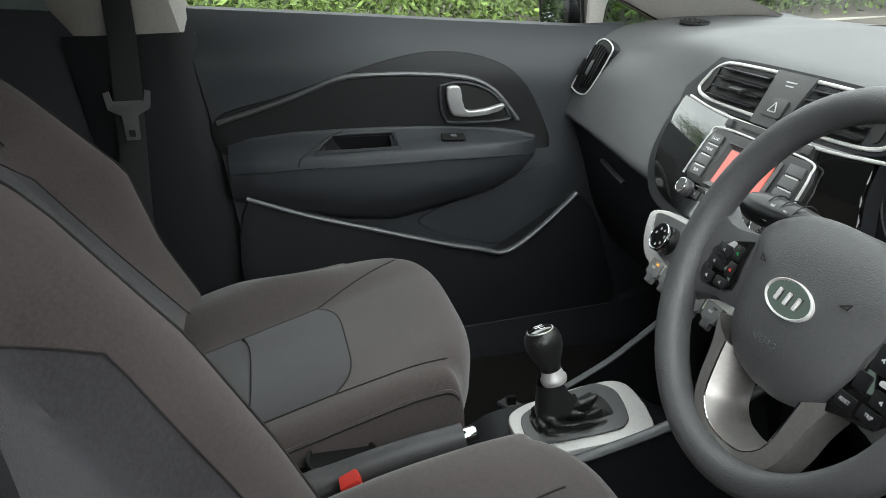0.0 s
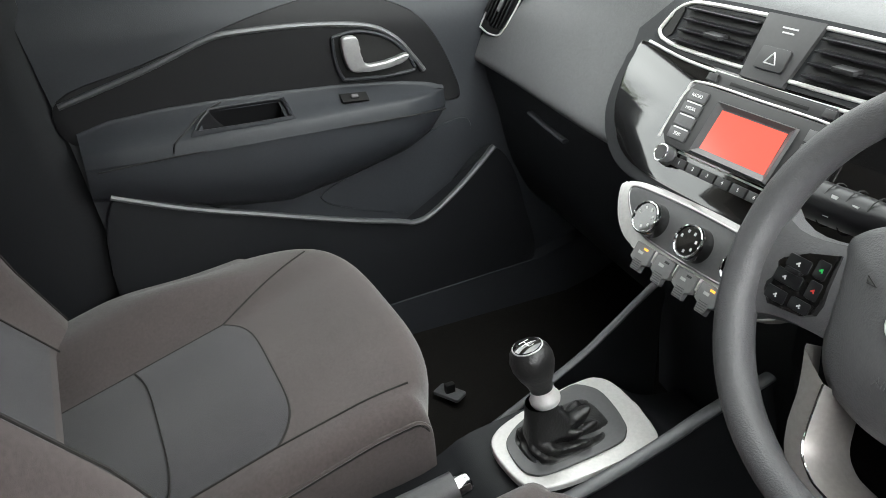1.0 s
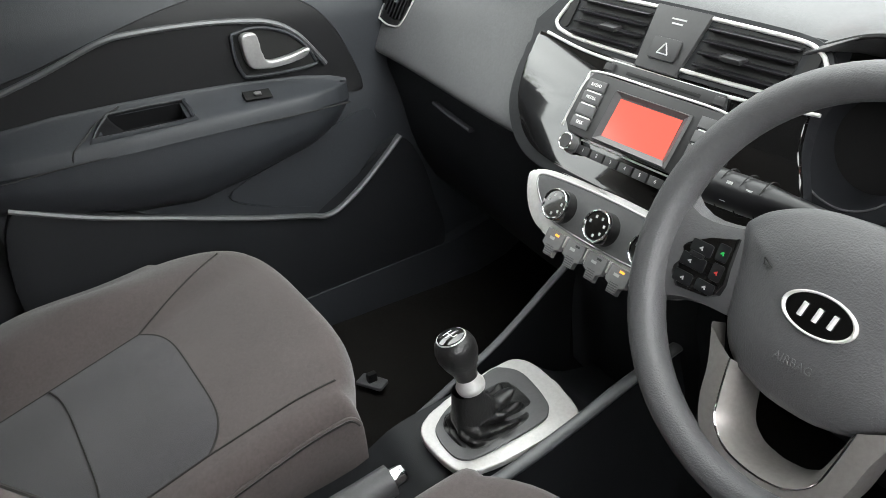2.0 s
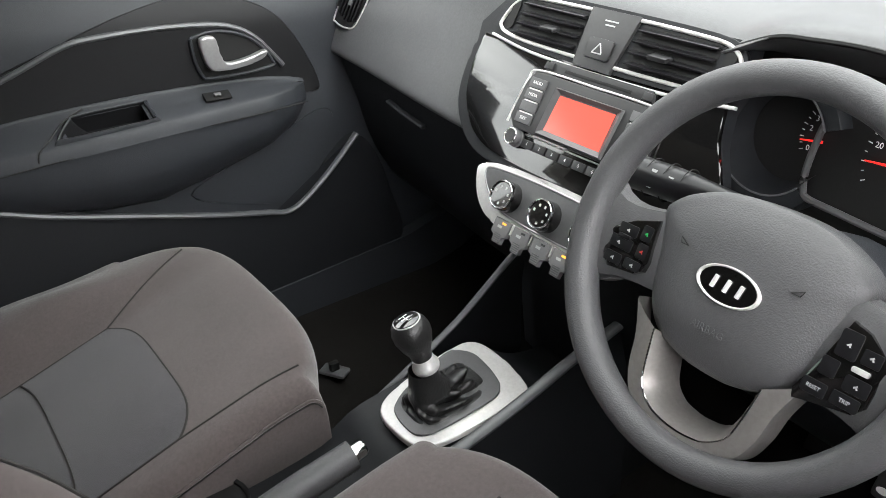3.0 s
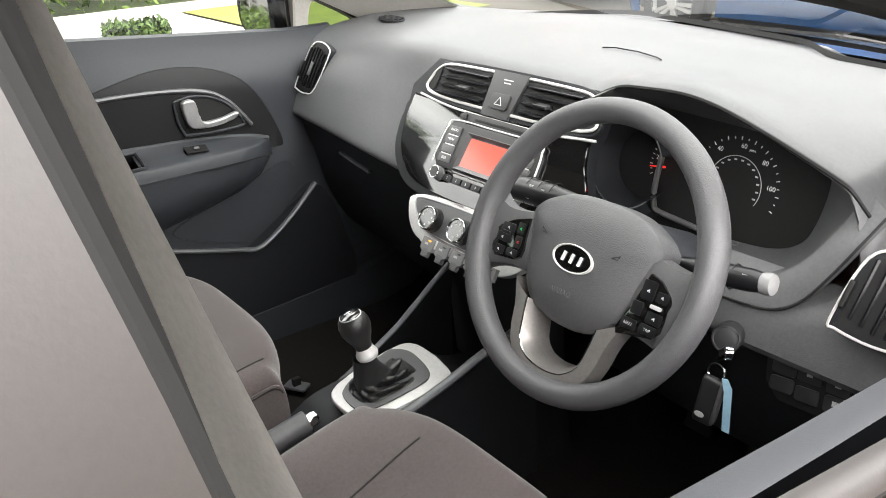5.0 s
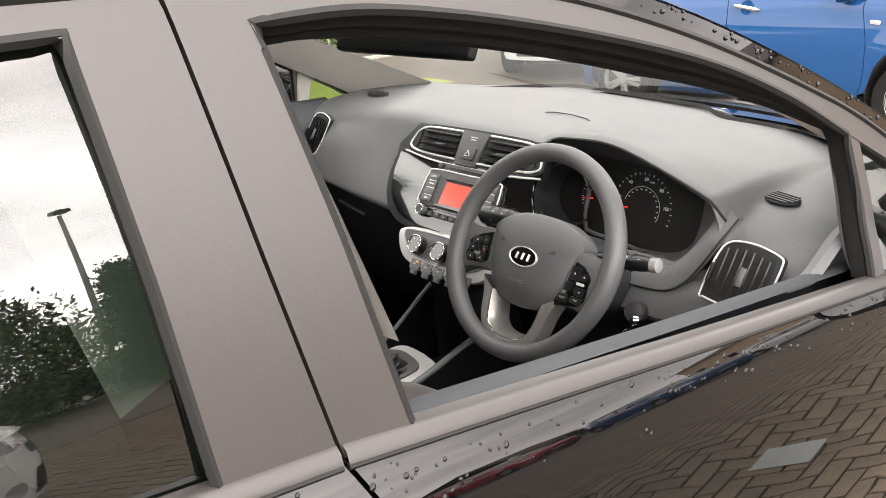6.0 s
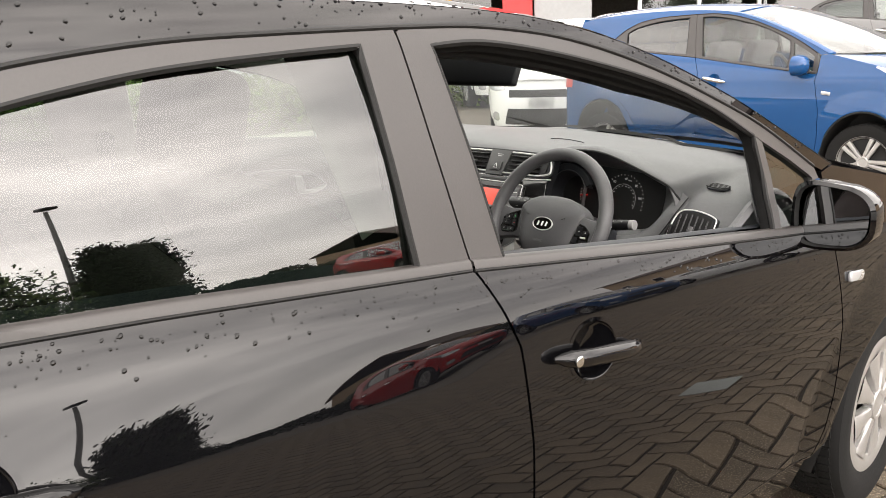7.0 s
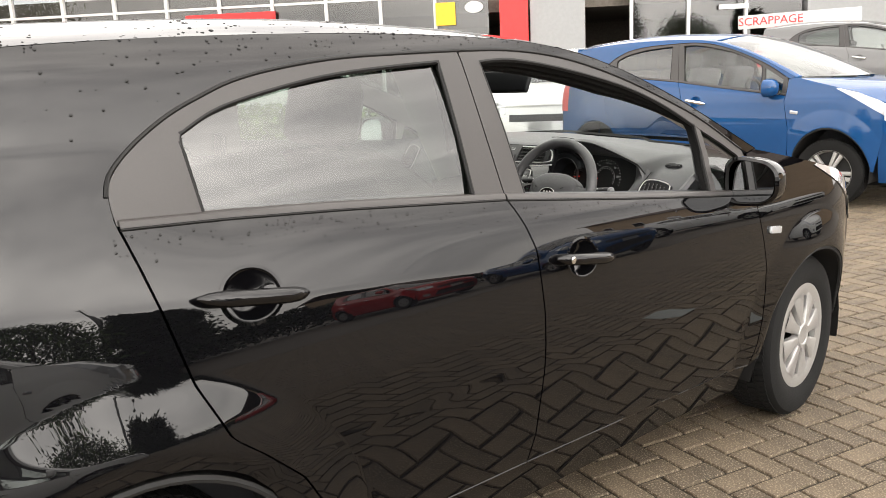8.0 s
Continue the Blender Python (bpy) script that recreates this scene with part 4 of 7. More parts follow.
for sx in (-1, 1):
    stack_plate("eject_key", [(sx * 0.092 - 0.009, 0.979), (sx * 0.092 + 0.009, 0.979), (sx * 0.092 + 0.008, 0.987), (sx * 0.092 - 0.008, 0.987)], 0.008, 0.0035, M_BUTTON, radio)
    for k in range(4):
        z = 0.9605 - k * 0.0138
        stack_plate("radio_key", [(sx * 0.097 - 0.0165, z - 0.0055), (sx * 0.097 + 0.0165, z - 0.0055), (sx * 0.097 + 0.0165, z + 0.0055), (sx * 0.097 - 0.0165, z + 0.0055)], 0.010, 0.0025, M_RADIO, radio, "", 0.001)
        if k < 3:
            stack_plate("key_light", [(sx * 0.097 - 0.013, z - 0.0082), (sx * 0.097 + 0.013, z - 0.0082), (sx * 0.097 + 0.013, z - 0.0068), (sx * 0.097 - 0.013, z - 0.0068)], 0.010, 0.0022, M_SATIN, radio, "", 0)
    bm = bmesh.new()
    lathe(bm, [(0.0128, 0), (0.0125, 0.003), (0.0112, 0.004), (0.0110, 0.013), (0.0098, 0.0145), (0.002, 0.0145)], stack_pose(sx * 0.100, 0.896, 0.004), 28)
    knob = part("volume_knob", bm, M_RADIO, radio, "round silver volume knob")
    bm = bmesh.new()
    lathe(bm, [(0.0088, 0.0140), (0.0086, 0.0152), (0.002, 0.0152)], stack_pose(sx * 0.100, 0.896, 0.004), 24)
    part("knob_face", bm, M_BUTTON, radio)
    bm = bmesh.new()
    km = stack_pose(sx * 0.100, 0.896, 0.004)
    tube(bm, [km @ Vector((0.0100 * math.cos(a), 0.0100 * math.sin(a), 0.0146)) for a in (j / 28 * math.tau for j in range(28))], 0.0009, seg=6, closed=True)
    part("knob_ring", bm, M_CHROME, radio)
for sx, words in ((-1, ("RADIO", "MEDIA", "", "SEEK")), (1, ("CLOCK", "SETUP", "", "TRACK"))):
    for k, word in enumerate(words):
        if word and sx < 0:
            bm = bmesh.new()
            lettering(bm, word, 0.0058, stack_pose(sx * 0.097, 0.9605 - k * 0.0138, 0.0127), 0.0001)
            part("key_lettering", bm, M_MARK, radio, smooth=False)
bm = bmesh.new()
scr = [(-0.060, 0.963), (0.068, 0.963), (0.064, 0.908), (-0.064, 0.908)]
inn = [(-0.048, 0.957), (0.056, 0.957), (0.054, 0.916), (-0.052, 0.916)]
rows = [[stack(x, z, o) for x, z in pts] for pts, o in ((scr, 0.0105), ([(x * 0.97, 0.9355 + (z - 0.9355) * 0.95) for x, z in scr], 0.0145), (inn, 0.0095))]
grid(bm, rows, closed_u=True)
part("screen_bezel", bm, M_RADIO, radio)
stack_plate("screen", [(-0.049, 0.956), (0.056, 0.956), (0.055, 0.915), (-0.053, 0.915)], 0.0085, 0.002, M_SCREEN, radio, "glowing red radio screen", 0)
stack_line("preset_trim", [(-0.088, 0.9035), (0.0, 0.9035), (0.088, 0.9035)], 0.0012, 0.004, M_SATIN, radio, n=6)
for k in range(6):
    x = -0.074 + k * 0.0262
    stack_plate("preset_key", [(x - 0.0118, 0.889), (x + 0.0118, 0.889), (x + 0.0118, 0.8985), (x - 0.0118, 0.8985)], 0.003, 0.0045, M_BUTTON, radio)
    bm = bmesh.new()
    lettering(bm, str(k + 1), 0.006, stack_pose(x, 0.894, 0.0078), 0.0001)
    part("key_lettering", bm, M_MARK, radio, smooth=False)

# heater panel: a grey face in a silver surround that swells at its corners
SHIFT[:] = [0.0, 1.0]
heat_out = [tuple(v)[:2] for v in spline([(-0.122, 0.846, 0), (-0.104, 0.820, 0), (-0.076, 0.803, 0), (-0.040, 0.797, 0), (0.036, 0.791, 0), (0.112, 0.797, 0), (0.150, 0.803, 0), (0.178, 0.820, 0), (0.194, 0.846, 0), (0.184, 0.856, 0), (0.150, 0.863, 0), (0.036, 0.867, 0), (-0.080, 0.862, 0), (-0.112, 0.855, 0)], 84, True)]
heat_in = [tuple(v)[:2] for v in spline([(-0.099, 0.848, 0), (-0.083, 0.831, 0), (-0.050, 0.816, 0), (-0.010, 0.8125, 0), (0.036, 0.812, 0), (0.082, 0.8125, 0), (0.122, 0.816, 0), (0.155, 0.831, 0), (0.171, 0.848, 0), (0.150, 0.856, 0), (0.036, 0.860, 0), (-0.078, 0.856, 0)], 84, True)]
heater = stack_plate("heater_panel", heat_out, -0.006, 0.012, M_SATIN, black_car, "satin silver heater control panel", 0.004)
stack_plate("heater_face", heat_in, 0.0045, 0.004, M_RADIO, heater, "dark grey control face", 0.001)
stack_line("heater_line", [(0.036 + (x - 0.036) * 1.005, 0.836 + (z - 0.836) * 1.02) for x, z in heat_in[::3]], 0.0014, 0.0082, M_LEVER, heater, True)
for x in (-0.037, 0.037, 0.111):
    m = stack_pose(x, 0.8325, 0.008)
    bm = bmesh.new()
    lathe(bm, [(0.0205, 0), (0.0202, 0.012), (0.0195, 0.018), (0.0180, 0.020), (0.0165, 0.0185), (0.002, 0.0185)], m, 36)
    kb = part("heater_knob", bm, M_GLOSS, heater, "round black heater knob")
    bm = bmesh.new()
    tube(bm, [m @ Vector((0.0186 * math.cos(a), 0.0186 * math.sin(a), 0.0192)) for a in (j / 36 * math.tau for j in range(36))], 0.0012, seg=6, closed=True)
    part("knob_ring", bm, M_CHROME, heater)
    bm = bmesh.new()
    for k in range(6):
        a = radians(-75 + 50 * k)
        box(bm, m @ pose(0.0115 * math.sin(a), 0.0115 * math.cos(a), 0.0187), (0.0028, 0.0036, 0.0004))
    part("knob_marks", bm, M_SYMBOL, heater)
for k in range(5):
    x = -0.027 + k * 0.0373
    m = stack_pose(x, 0.7985, 0.006)
    bm = bmesh.new()
    plate(bm, [(-0.0155, 0.011), (-0.0155, -0.009), (-0.0085, -0.012), (-0.0075, -0.021), (0.0075, -0.021), (0.0085, -0.012), (0.0155, -0.009), (0.0155, 0.011)], m, 0.007, 0.002)
    key = part("heater_key", bm, M_SYMBOL_GREY, heater, "grey tabbed heater key")
    bm = bmesh.new()
    for j in range(5):
        box(bm, m @ pose(0, -0.0085 - 0.0026 * j, 0.0073), (0.013, 0.0012, 0.0008))
    part("key_ribs", bm, M_RADIO, heater)
    bm = bmesh.new()
    box(bm, m @ pose(0.004, 0.0065, 0.0072), (0.007, 0.0026, 0.0006))
    part("key_lamp", bm, M_AMBER if k in (0, 3) else M_BUTTON, heater)
    bm = bmesh.new()
    box(bm, m @ pose(-0.002, 0.001, 0.0072), (0.008, 0.0034, 0.0005))
    part("key_symbol", bm, M_SYMBOL, heater)
    if k < 4:
        bm = bmesh.new()
        box(bm, m @ pose(0.0187, 0.004, 0.0035), (0.0022, 0.014, 0.006), 0.0006)
        part("key_divider", bm, M_SATIN, heater)

# stack foot down to the tunnel
bm = bmesh.new()
rows = []
for y, z, w in ((-0.70, 0.86, 0.16), (-0.775, 0.80, 0.135), (-0.765, 0.72, 0.125), (-0.745, 0.66, 0.122), (-0.735, 0.52, 0.12)):
    rows.append([(w * u, y + 0.012 * u * u, z) for u in np.linspace(-1, 1, 9)])
grid(bm, rows)
thicken(bm, (0, 0.05, 0))
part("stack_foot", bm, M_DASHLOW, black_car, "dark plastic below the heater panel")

# ---- tunnel console, gear lever, handbrake ----
bm = bmesh.new()
rows = []
CON = [(-0.62, 0.545, 0.070), (-0.74, 0.548, 0.072), (-0.80, 0.560, 0.076), (-0.845, 0.590, 0.080), (-0.88, 0.602, 0.082), (-0.95, 0.599, 0.082), (-1.06, 0.590, 0.080), (-1.12, 0.560, 0.086), (-1.25, 0.548, 0.092), (-1.45, 0.548, 0.095), (-1.75, 0.555, 0.095), (-1.80, 0.540, 0.09)]
for v in spline([(a, b, c) for a, b, c in CON], 40):
    y, z, w = v
    rows.append([(-w - 0.02, y, 0.30), (-w - 0.006, y, z - 0.10), (-w, y, z - 0.012), (-w + 0.006, y, z - 0.003), (-w + 0.016, y, z - 0.002), (-w * 0.5, y, z - 0.004), (0.0, y, z - 0.004), (w * 0.5, y, z - 0.004), (w - 0.016, y, z - 0.002), (w - 0.006, y, z - 0.003), (w, y, z - 0.012), (w + 0.006, y, z - 0.10), (w + 0.02, y, 0.30)])
grid(bm, rows)
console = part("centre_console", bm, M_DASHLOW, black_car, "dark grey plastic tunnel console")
RAILS = (([(-0.090, -0.745, 0.728), (-0.094, -0.790, 0.694), (-0.096, -0.840, 0.656), (-0.098, -0.890, 0.622), (-0.100, -1.000, 0.566), (-0.102, -1.100, 0.520), (-0.104, -1.200, 0.478)], 0.0055), ([(0.092, -0.730, 0.672), (0.088, -0.767, 0.658), (0.086, -0.830, 0.642), (0.086, -0.900, 0.621), (0.086, -0.980, 0.602), (0.084, -1.045, 0.588), (0.080, -1.110, 0.566)], 0.0085))
for pts, r in RAILS:
    bm = bmesh.new()
    tube(bm, spline(pts, 36), r, seg=10, squash=0.8)
    part("console_edge", bm, M_GREYLINE, console, "raised grey edge rail")
    bm = bmesh.new()
    out = 1 if pts[0][0] > 0 else -1
    top_line = spline(pts, 24)
    grid(bm, [[p + Vector((0, 0, -0.003)) for p in top_line], [Vector((p.x + out * 0.012, p.y, p.z - 0.07)) for p in top_line], [Vector((p.x + out * 0.018, p.y, 0.37)) for p in top_line]])
    part("console_side", bm, M_DASHLOW, console)
sur = [(-0.071, 0.038), (-0.066, 0.055), (-0.048, 0.066), (-0.010, 0.067), (0.040, 0.060), (0.068, 0.050), (0.074, 0.030), (0.077, -0.040), (0.072, -0.095), (0.056, -0.122), (0.010, -0.128), (-0.026, -0.122), (-0.046, -0.098), (-0.056, -0.060), (-0.068, 0.005)]
ring_in = [(-0.064, 0.008), (-0.056, 0.030), (-0.030, 0.041), (0.022, 0.033), (0.044, 0.022), (0.055, -0.002), (0.056, -0.085), (0.046, -0.110), (0.024, -0.115), (-0.006, -0.111), (-0.022, -0.100), (-0.040, -0.068)]
surm = frame_axes((0, -0.930, 0.604), (1, 0, 0), (0, 1, 0.05))
sur_o = [tuple(v)[:2] for v in spline([(x, y, 0) for x, y in sur], 60, True)]
bm = bmesh.new()
plate(bm, sur_o, surm, 0.008, 0.0028, 3)
gs = part("gear_surround", bm, M_SATIN, black_car, "satin silver gear lever surround")
bm = bmesh.new()
ring_o = [tuple(v)[:2] for v in spline([(x, y, 0) for x, y in ring_in], 60, True)]
plate(bm, ring_o, surm @ pose(0, 0, 0.0085), 0.003, 0.001)
part("gaiter_ring", bm, M_RADIO, gs, "dark grey ring round the gaiter")
# gaiter: pleated leather
bm = bmesh.new()
rows = []
random.seed(4)
ph = [random.uniform(0, 6.28) for _ in range(6)]
for k in range(30):
    f = k / 29
    row = []
    for j in range(96):
        a = j / 96 * math.tau
        base = Vector((0.004 + 0.043 * math.copysign(abs(math.cos(a)) ** 0.6, math.cos(a)) - 0.010 * math.sin(a), -0.040 + 0.062 * math.copysign(abs(math.sin(a)) ** 0.6, math.sin(a)), 0.010))
        top = Vector((0.013 + 0.0175 * math.cos(a), -0.075 + 0.0175 * math.sin(a), 0.088))
        g = f ** 0.50
        p = base.lerp(top, g)
        p.z = 0.011 + 0.064 * f ** 2.1 + 0.010 * math.sin(f * math.pi) * max(0, 0.7 + 0.3 * math.sin(a))
        fold = 0.0135 * math.sin(math.pi * min(1.0, f * 1.7)) ** 1.2 * (0.30 + 0.70 * max(0.0, math.sin(a + 0.5))) * (math.sin(3 * a + ph[0] + 5 * f) * 0.5 + math.sin(7 * a + ph[1] - 7 * f) * 0.45 + (abs(math.sin(3.5 * a + ph[2] + 9 * f)) - 0.5) * 1.4)
        p += Vector((math.cos(a), math.sin(a), 0.8)) * fold
        row.append(surm @ p)
    rows.append(row)
grid(bm, rows, closed_u=True)
part("gaiter", bm, M_BOOT, gs, "creased black leather gaiter")
lever_m = frame_axes((0.013, -1.004, 0.684), (1, 0, 0), (0, 0.97, 0.24)) @ pose(0, 0, 0, 0, -9, 0)
bm = bmesh.new()
lathe(bm, [(0.0165, -0.010), (0.0178, -0.006), (0.0178, -0.002), (0.0155, 0.001), (0.0135, 0.009)], lever_m, 28)
gear = part("gear_lever", bm, M_SATIN, black_car, "silver collared gear lever with leather knob")
bm = bmesh.new()
lathe(bm, [(0.0130, 0.008), (0.0150, 0.018), (0.0205, 0.030), (0.0245, 0.042), (0.0250, 0.052), (0.0225, 0.061), (0.0180, 0.0660), (0.003, 0.0670)], lever_m, 32)
part("gear_knob", bm, M_BOOT, gear, "black leather ball knob")
bm = bmesh.new()
lathe(bm, [(0.0175, 0.0650), (0.0162, 0.0685), (0.010, 0.0700), (0.002, 0.0703)], lever_m, 28)
part("shift_plate", bm, M_GLOSS, gear, "glossy shift pattern plate")
bm = bmesh.new()
tube(bm, [lever_m @ Vector((0.0172 * math.cos(a), 0.0172 * math.sin(a), 0.0667)) for a in (j / 30 * math.tau for j in range(30))], 0.0009, seg=6, closed=True)
part("plate_ring", bm, M_SATIN, gear)
bm = bmesh.new()
for pts in (((-0.008, 0.007), (-0.008, -0.007)), ((0, 0.007), (0, -0.007)), ((0.008, 0.007), (0.008, 0)), ((-0.008, 0), (0.008, 0))):
    tube(bm, [lever_m @ Vector((x * 0.85, y * 0.85, 0.0702)) for x, y in pts], 0.0005, seg=5)
part("shift_pattern", bm, M_MARK, gear)
# handbrake
bm = bmesh.new()
tube(bm, spline([(0.045, -1.43, 0.555), (0.045, -1.36, 0.580), (0.046, -1.29, 0.600), (0.048, -1.22, 0.618), (0.050, -1.135, 0.634)], 24), [0.019] * 10 + [0.0175] * 10 + [0.017] * 4, seg=14, squash=1.15)
hb = part("handbrake", bm, M_LEATHER, black_car, "dark grey handbrake lever with chrome button")
bm = bmesh.new()
lathe(bm, [(0.0115, -0.004), (0.0115, 0.014), (0.0095, 0.017), (0.002, 0.017)], frame_axes((0.050, -1.135, 0.634), (1, 0, 0), (0, -0.2, 0.98)) @ pose(0, 0, 0, 180, 0, 0), 20)
part("release_button", bm, M_CHROME, hb, "chrome release button")
# cup holders and their tray
bm = bmesh.new()
for cx in (-0.045,):
    lathe(bm, [(0.043, -0.055), (0.045, 0.006), (0.049, 0.008), (0.049, 0.002)], pose(cx, -1.285, 0.562), 28)
part("cup_holder", bm, M_SEAL, console, "round dark cup holder")
bm = bmesh.new()
box(bm, pose(0.075, -1.235, 0.592, 20, 0, 0), (0.022, 0.045, 0.03), 0.006)
buckle_base = part("belt_buckle", bm, M_BUTTON, black_car, "black belt buckle with red release")
bm = bmesh.new()
box(bm, pose(0.085, -1.285, 0.616, 25, 0, 0), (0.026, 0.026, 0.016), 0.004)
part("release_key", bm, M_REDBTN, buckle_base, "red release key")

# ---- floor ----
bm = bmesh.new()
rows = []
for x in np.linspace(-0.66, 0.66, 23):
    r = []
    for y in np.linspace(-2.35, -0.18, 30):
        z = 0.358 + 0.12 * step01(y, -0.55, -0.25) + 0.02 * step01(abs(x), 0.5, 0.62)
        if y < -1.75:
            z = 0.358
        r.append((x, y, z))
    rows.append(r)
grid(bm, rows)
part("carpet_floor", bm, M_CARPET, black_car, "black pile carpet")
bm = bmesh.new()
grid(bm, [[(x, -0.26, z) for x in np.linspace(-0.68, 0.68, 5)] for z in (0.2, 0.6, 1.0)])
part("bulkhead", bm, M_DARK, black_car)
bm = bmesh.new()
plate(bm, rounded(0.052, 0.030, 0.004), frame_axes((-0.420, -0.926, 0.372), (0.85, 0.5, 0), (-0.5, 0.85, 0)), 0.006, 0.002)
clip = part("mat_hook", bm, M_DASH, black_car, "small grey mat fixing hook")
bm = bmesh.new()
box(bm, pose(-0.420, -0.926, 0.386), (0.012, 0.018, 0.018), 0.003)
part("hook", bm, M_SEAL, clip)
for x, z in ((0.30, 0.50), (0.42, 0.50)):
    bm = bmesh.new()
    box(bm, pose(x, -0.52, z, 62, 0, 0), (0.055, 0.075, 0.012), 0.004)
    tube(bm, [(x, -0.50, z), (x, -0.40, z + 0.14)], 0.008, seg=8)
    part("pedal", bm, M_SEAL, black_car, "black rubber pedal")


# ---- seats ----
def seat(cx, edge, out, y0, z0, seam_s, db, rec, low, wide, inner, label):
    """A front seat. edge: the cushion's tunnel side, out: the way to the door; inner: the side towards the tunnel."""
    base = new("front_seat")
    base.parent = black_car
    tagged(base, label)
    WIDE = 0.480

    def brow(s):
        """The cushion's front edge across its width."""
        return y0 - (0.045 * ((0.45 - s) / 0.45) ** 4 if s < 0.45 else 0.135 * ((s - 0.45) / 0.55) ** 4)

    def top(s, y):
        v = max(0.0, (brow(s) - y) / 0.46)
        z = z0 + 0.31 * (y - y0 + 0.160) - 0.008 * max(0.0, 1 - v / 0.16) ** 2
        z += 0.046 * step01(s, 0.66, 0.92) * (0.2 + 0.8 * step01(v, 0.05, 0.5)) + (0.6 * seam_s) * 0.10 * (1 - step01(s, 0.02, 0.25)) * step01(v, 0.0, 0.4)
        z += 0.006 * math.sin(s * 9.0) * step01(v, 0.1, 0.6) * 0.5
        return Vector((edge + out * WIDE * s, y, z))

    bm = bmesh.new()
    NV, NU = 30, 33
    rows = [[top(s_, brow(s_) - 0.46 * (i / (NV - 1))) for s_ in np.linspace(0, 1, NU)] for i in range(NV)]
    nose = []
    for k in range(7):
        a = k / 6 * math.pi / 2
        nose.insert(0, [p + Vector((0, 0.024 * math.sin(a), -0.045 * (1 - math.cos(a)))) for p in rows[0]])
    low_front = nose[0]
    rows = [[Vector((p.x, p.y - 0.075, 0.40)) for p in low_front], [p + Vector((0, -0.020, -0.120)) for p in low_front], [p + Vector((0, -0.003, -0.045)) for p in low_front]] + nose[:-1] + rows
    full, hem = [], []
    for r in rows:
        sides = []
        for p, sx in ((r[0], -out), (r[-1], out)):
            drop = max(0.0, min(0.026, p.z - 0.45))
            e = [p + Vector((sx * 0.032 * math.sin(k / 6 * math.pi / 2), 0, -drop * (1 - math.cos(k / 6 * math.pi / 2)))) for k in range(1, 7)]
            q = e[-1]
            e += [Vector((q.x + sx * 0.002, q.y, 0.42 + (q.z - 0.42) * f)) for f in (0.80, 0.55)] + [Vector((q.x - sx * 0.006, q.y, 0.42 + (q.z - 0.42) * 0.25)), Vector((q.x - sx * 0.016, q.y, 0.40))]
            sides.append(e)
        hem.append(sides[0][5])
        full.append(sides[0][::-1] + r + sides[1])
    grid(bm, full)
    part("cushion", bm, M_FABRIC, base, "brown-grey woven cushion")
    bm = bmesh.new()
    tube(bm, [p + Vector((-out * 0.0005, 0, 0.001)) for p in hem[6:]], 0.0026, seg=6)
    part("piping", bm, M_FABRIC, base)
    bm = bmesh.new()
    tube(bm, [p + Vector((-out * 0.001, 0, -0.0036)) for p in hem[6:]], 0.0013, seg=5)
    part("seam", bm, M_SEAM, base)
    # centre panel with a round-cornered front edge
    s0, s1 = seam_s + 0.02, 0.68

    def panel(g, f):
        front = y0 - 0.165 - 0.034 * abs(g) ** 5
        return top((s0 + s1) / 2 + (s1 - s0) / 2 * g, front + (y0 - 0.455 - front) * f)

    bm = bmesh.new()
    grid(bm, [[panel(g, f) + Vector((0, 0, 0.0012 + 0.0035 * (1 - abs(g) ** 8) * min(1, f * 9))) for g in np.linspace(-1, 1, 23)] for f in np.linspace(0, 1, 22)])
    part("cushion_insert", bm, M_INSERT, base, "ribbed grey fabric panel")
    lines = [[panel(g, 0.0) for g in np.linspace(-1, 1, 41)], [panel(-1, f) for f in np.linspace(0, 1, 14)], [panel(1, f) for f in np.linspace(0, 1, 14)], [panel(g, 0.53) + Vector((0, 0, 0.004)) for g in np.linspace(-0.97, 0.97, 16)],
             [top(s1 + (0.84 - s1) * f, y0 - 0.200 + 0.155 * f) for f in np.linspace(0, 1, 14)], [top(s0 - 0.02 * f, y0 - 0.205 + 0.170 * f) for f in np.linspace(0, 1, 14)]]
    for pts in lines:
        bm = bmesh.new()
        tube(bm, [p + Vector((0, 0, 0.0005)) for p in pts], 0.0015, seg=5)
        part("seam", bm, M_SEAM, base)
    dy = y0 + 1.072

    # backrest
    def back(u, v, d=0.0):
        w = 0.250 - 0.02 * v - 0.055 * step01(v, 0.72, 1.0)
        y = -1.440 + db - rec * v - 0.02 * math.sin(v * math.pi) * (1 - u * u)
        z = 0.615 + 0.555 * v - 0.02 * step01(v, 0.9, 1.0) * abs(u)
        b = step01(abs(u), 0.46, 0.84) * float(np.interp(v, (0, 0.2, 0.45, 0.72, 0.9, 1.0), (low * 0.9, 0.3 + 0.7 * low, 1.0, 0.72, 0.28, 0.0)))
        y += 0.118 * b - 0.080 * step01(abs(u), 0.86, 1.0)
        return Vector((cx + w * u, y + d, z))

    bm = bmesh.new()
    rows = []
    for i in range(24):
        v = i / 23
        front = [back(u, v) for u in np.linspace(-1, 1, 31)]
        rear = [Vector((cx + (p.x - cx) * 0.97, -1.57 + db - (rec - 0.02) * v + 0.02 * abs(k / 15 - 1) ** 3, p.z - 0.01)) for k, p in enumerate(front)][::-1]
        rows.append(front + rear)
    vs = grid(bm, rows, closed_u=True)
    bm.faces.new(vs[-1])
    bm.faces.new(vs[0][::-1])
    part("backrest", bm, M_FABRIC, base, "brown-grey woven backrest")
    bm = bmesh.new()
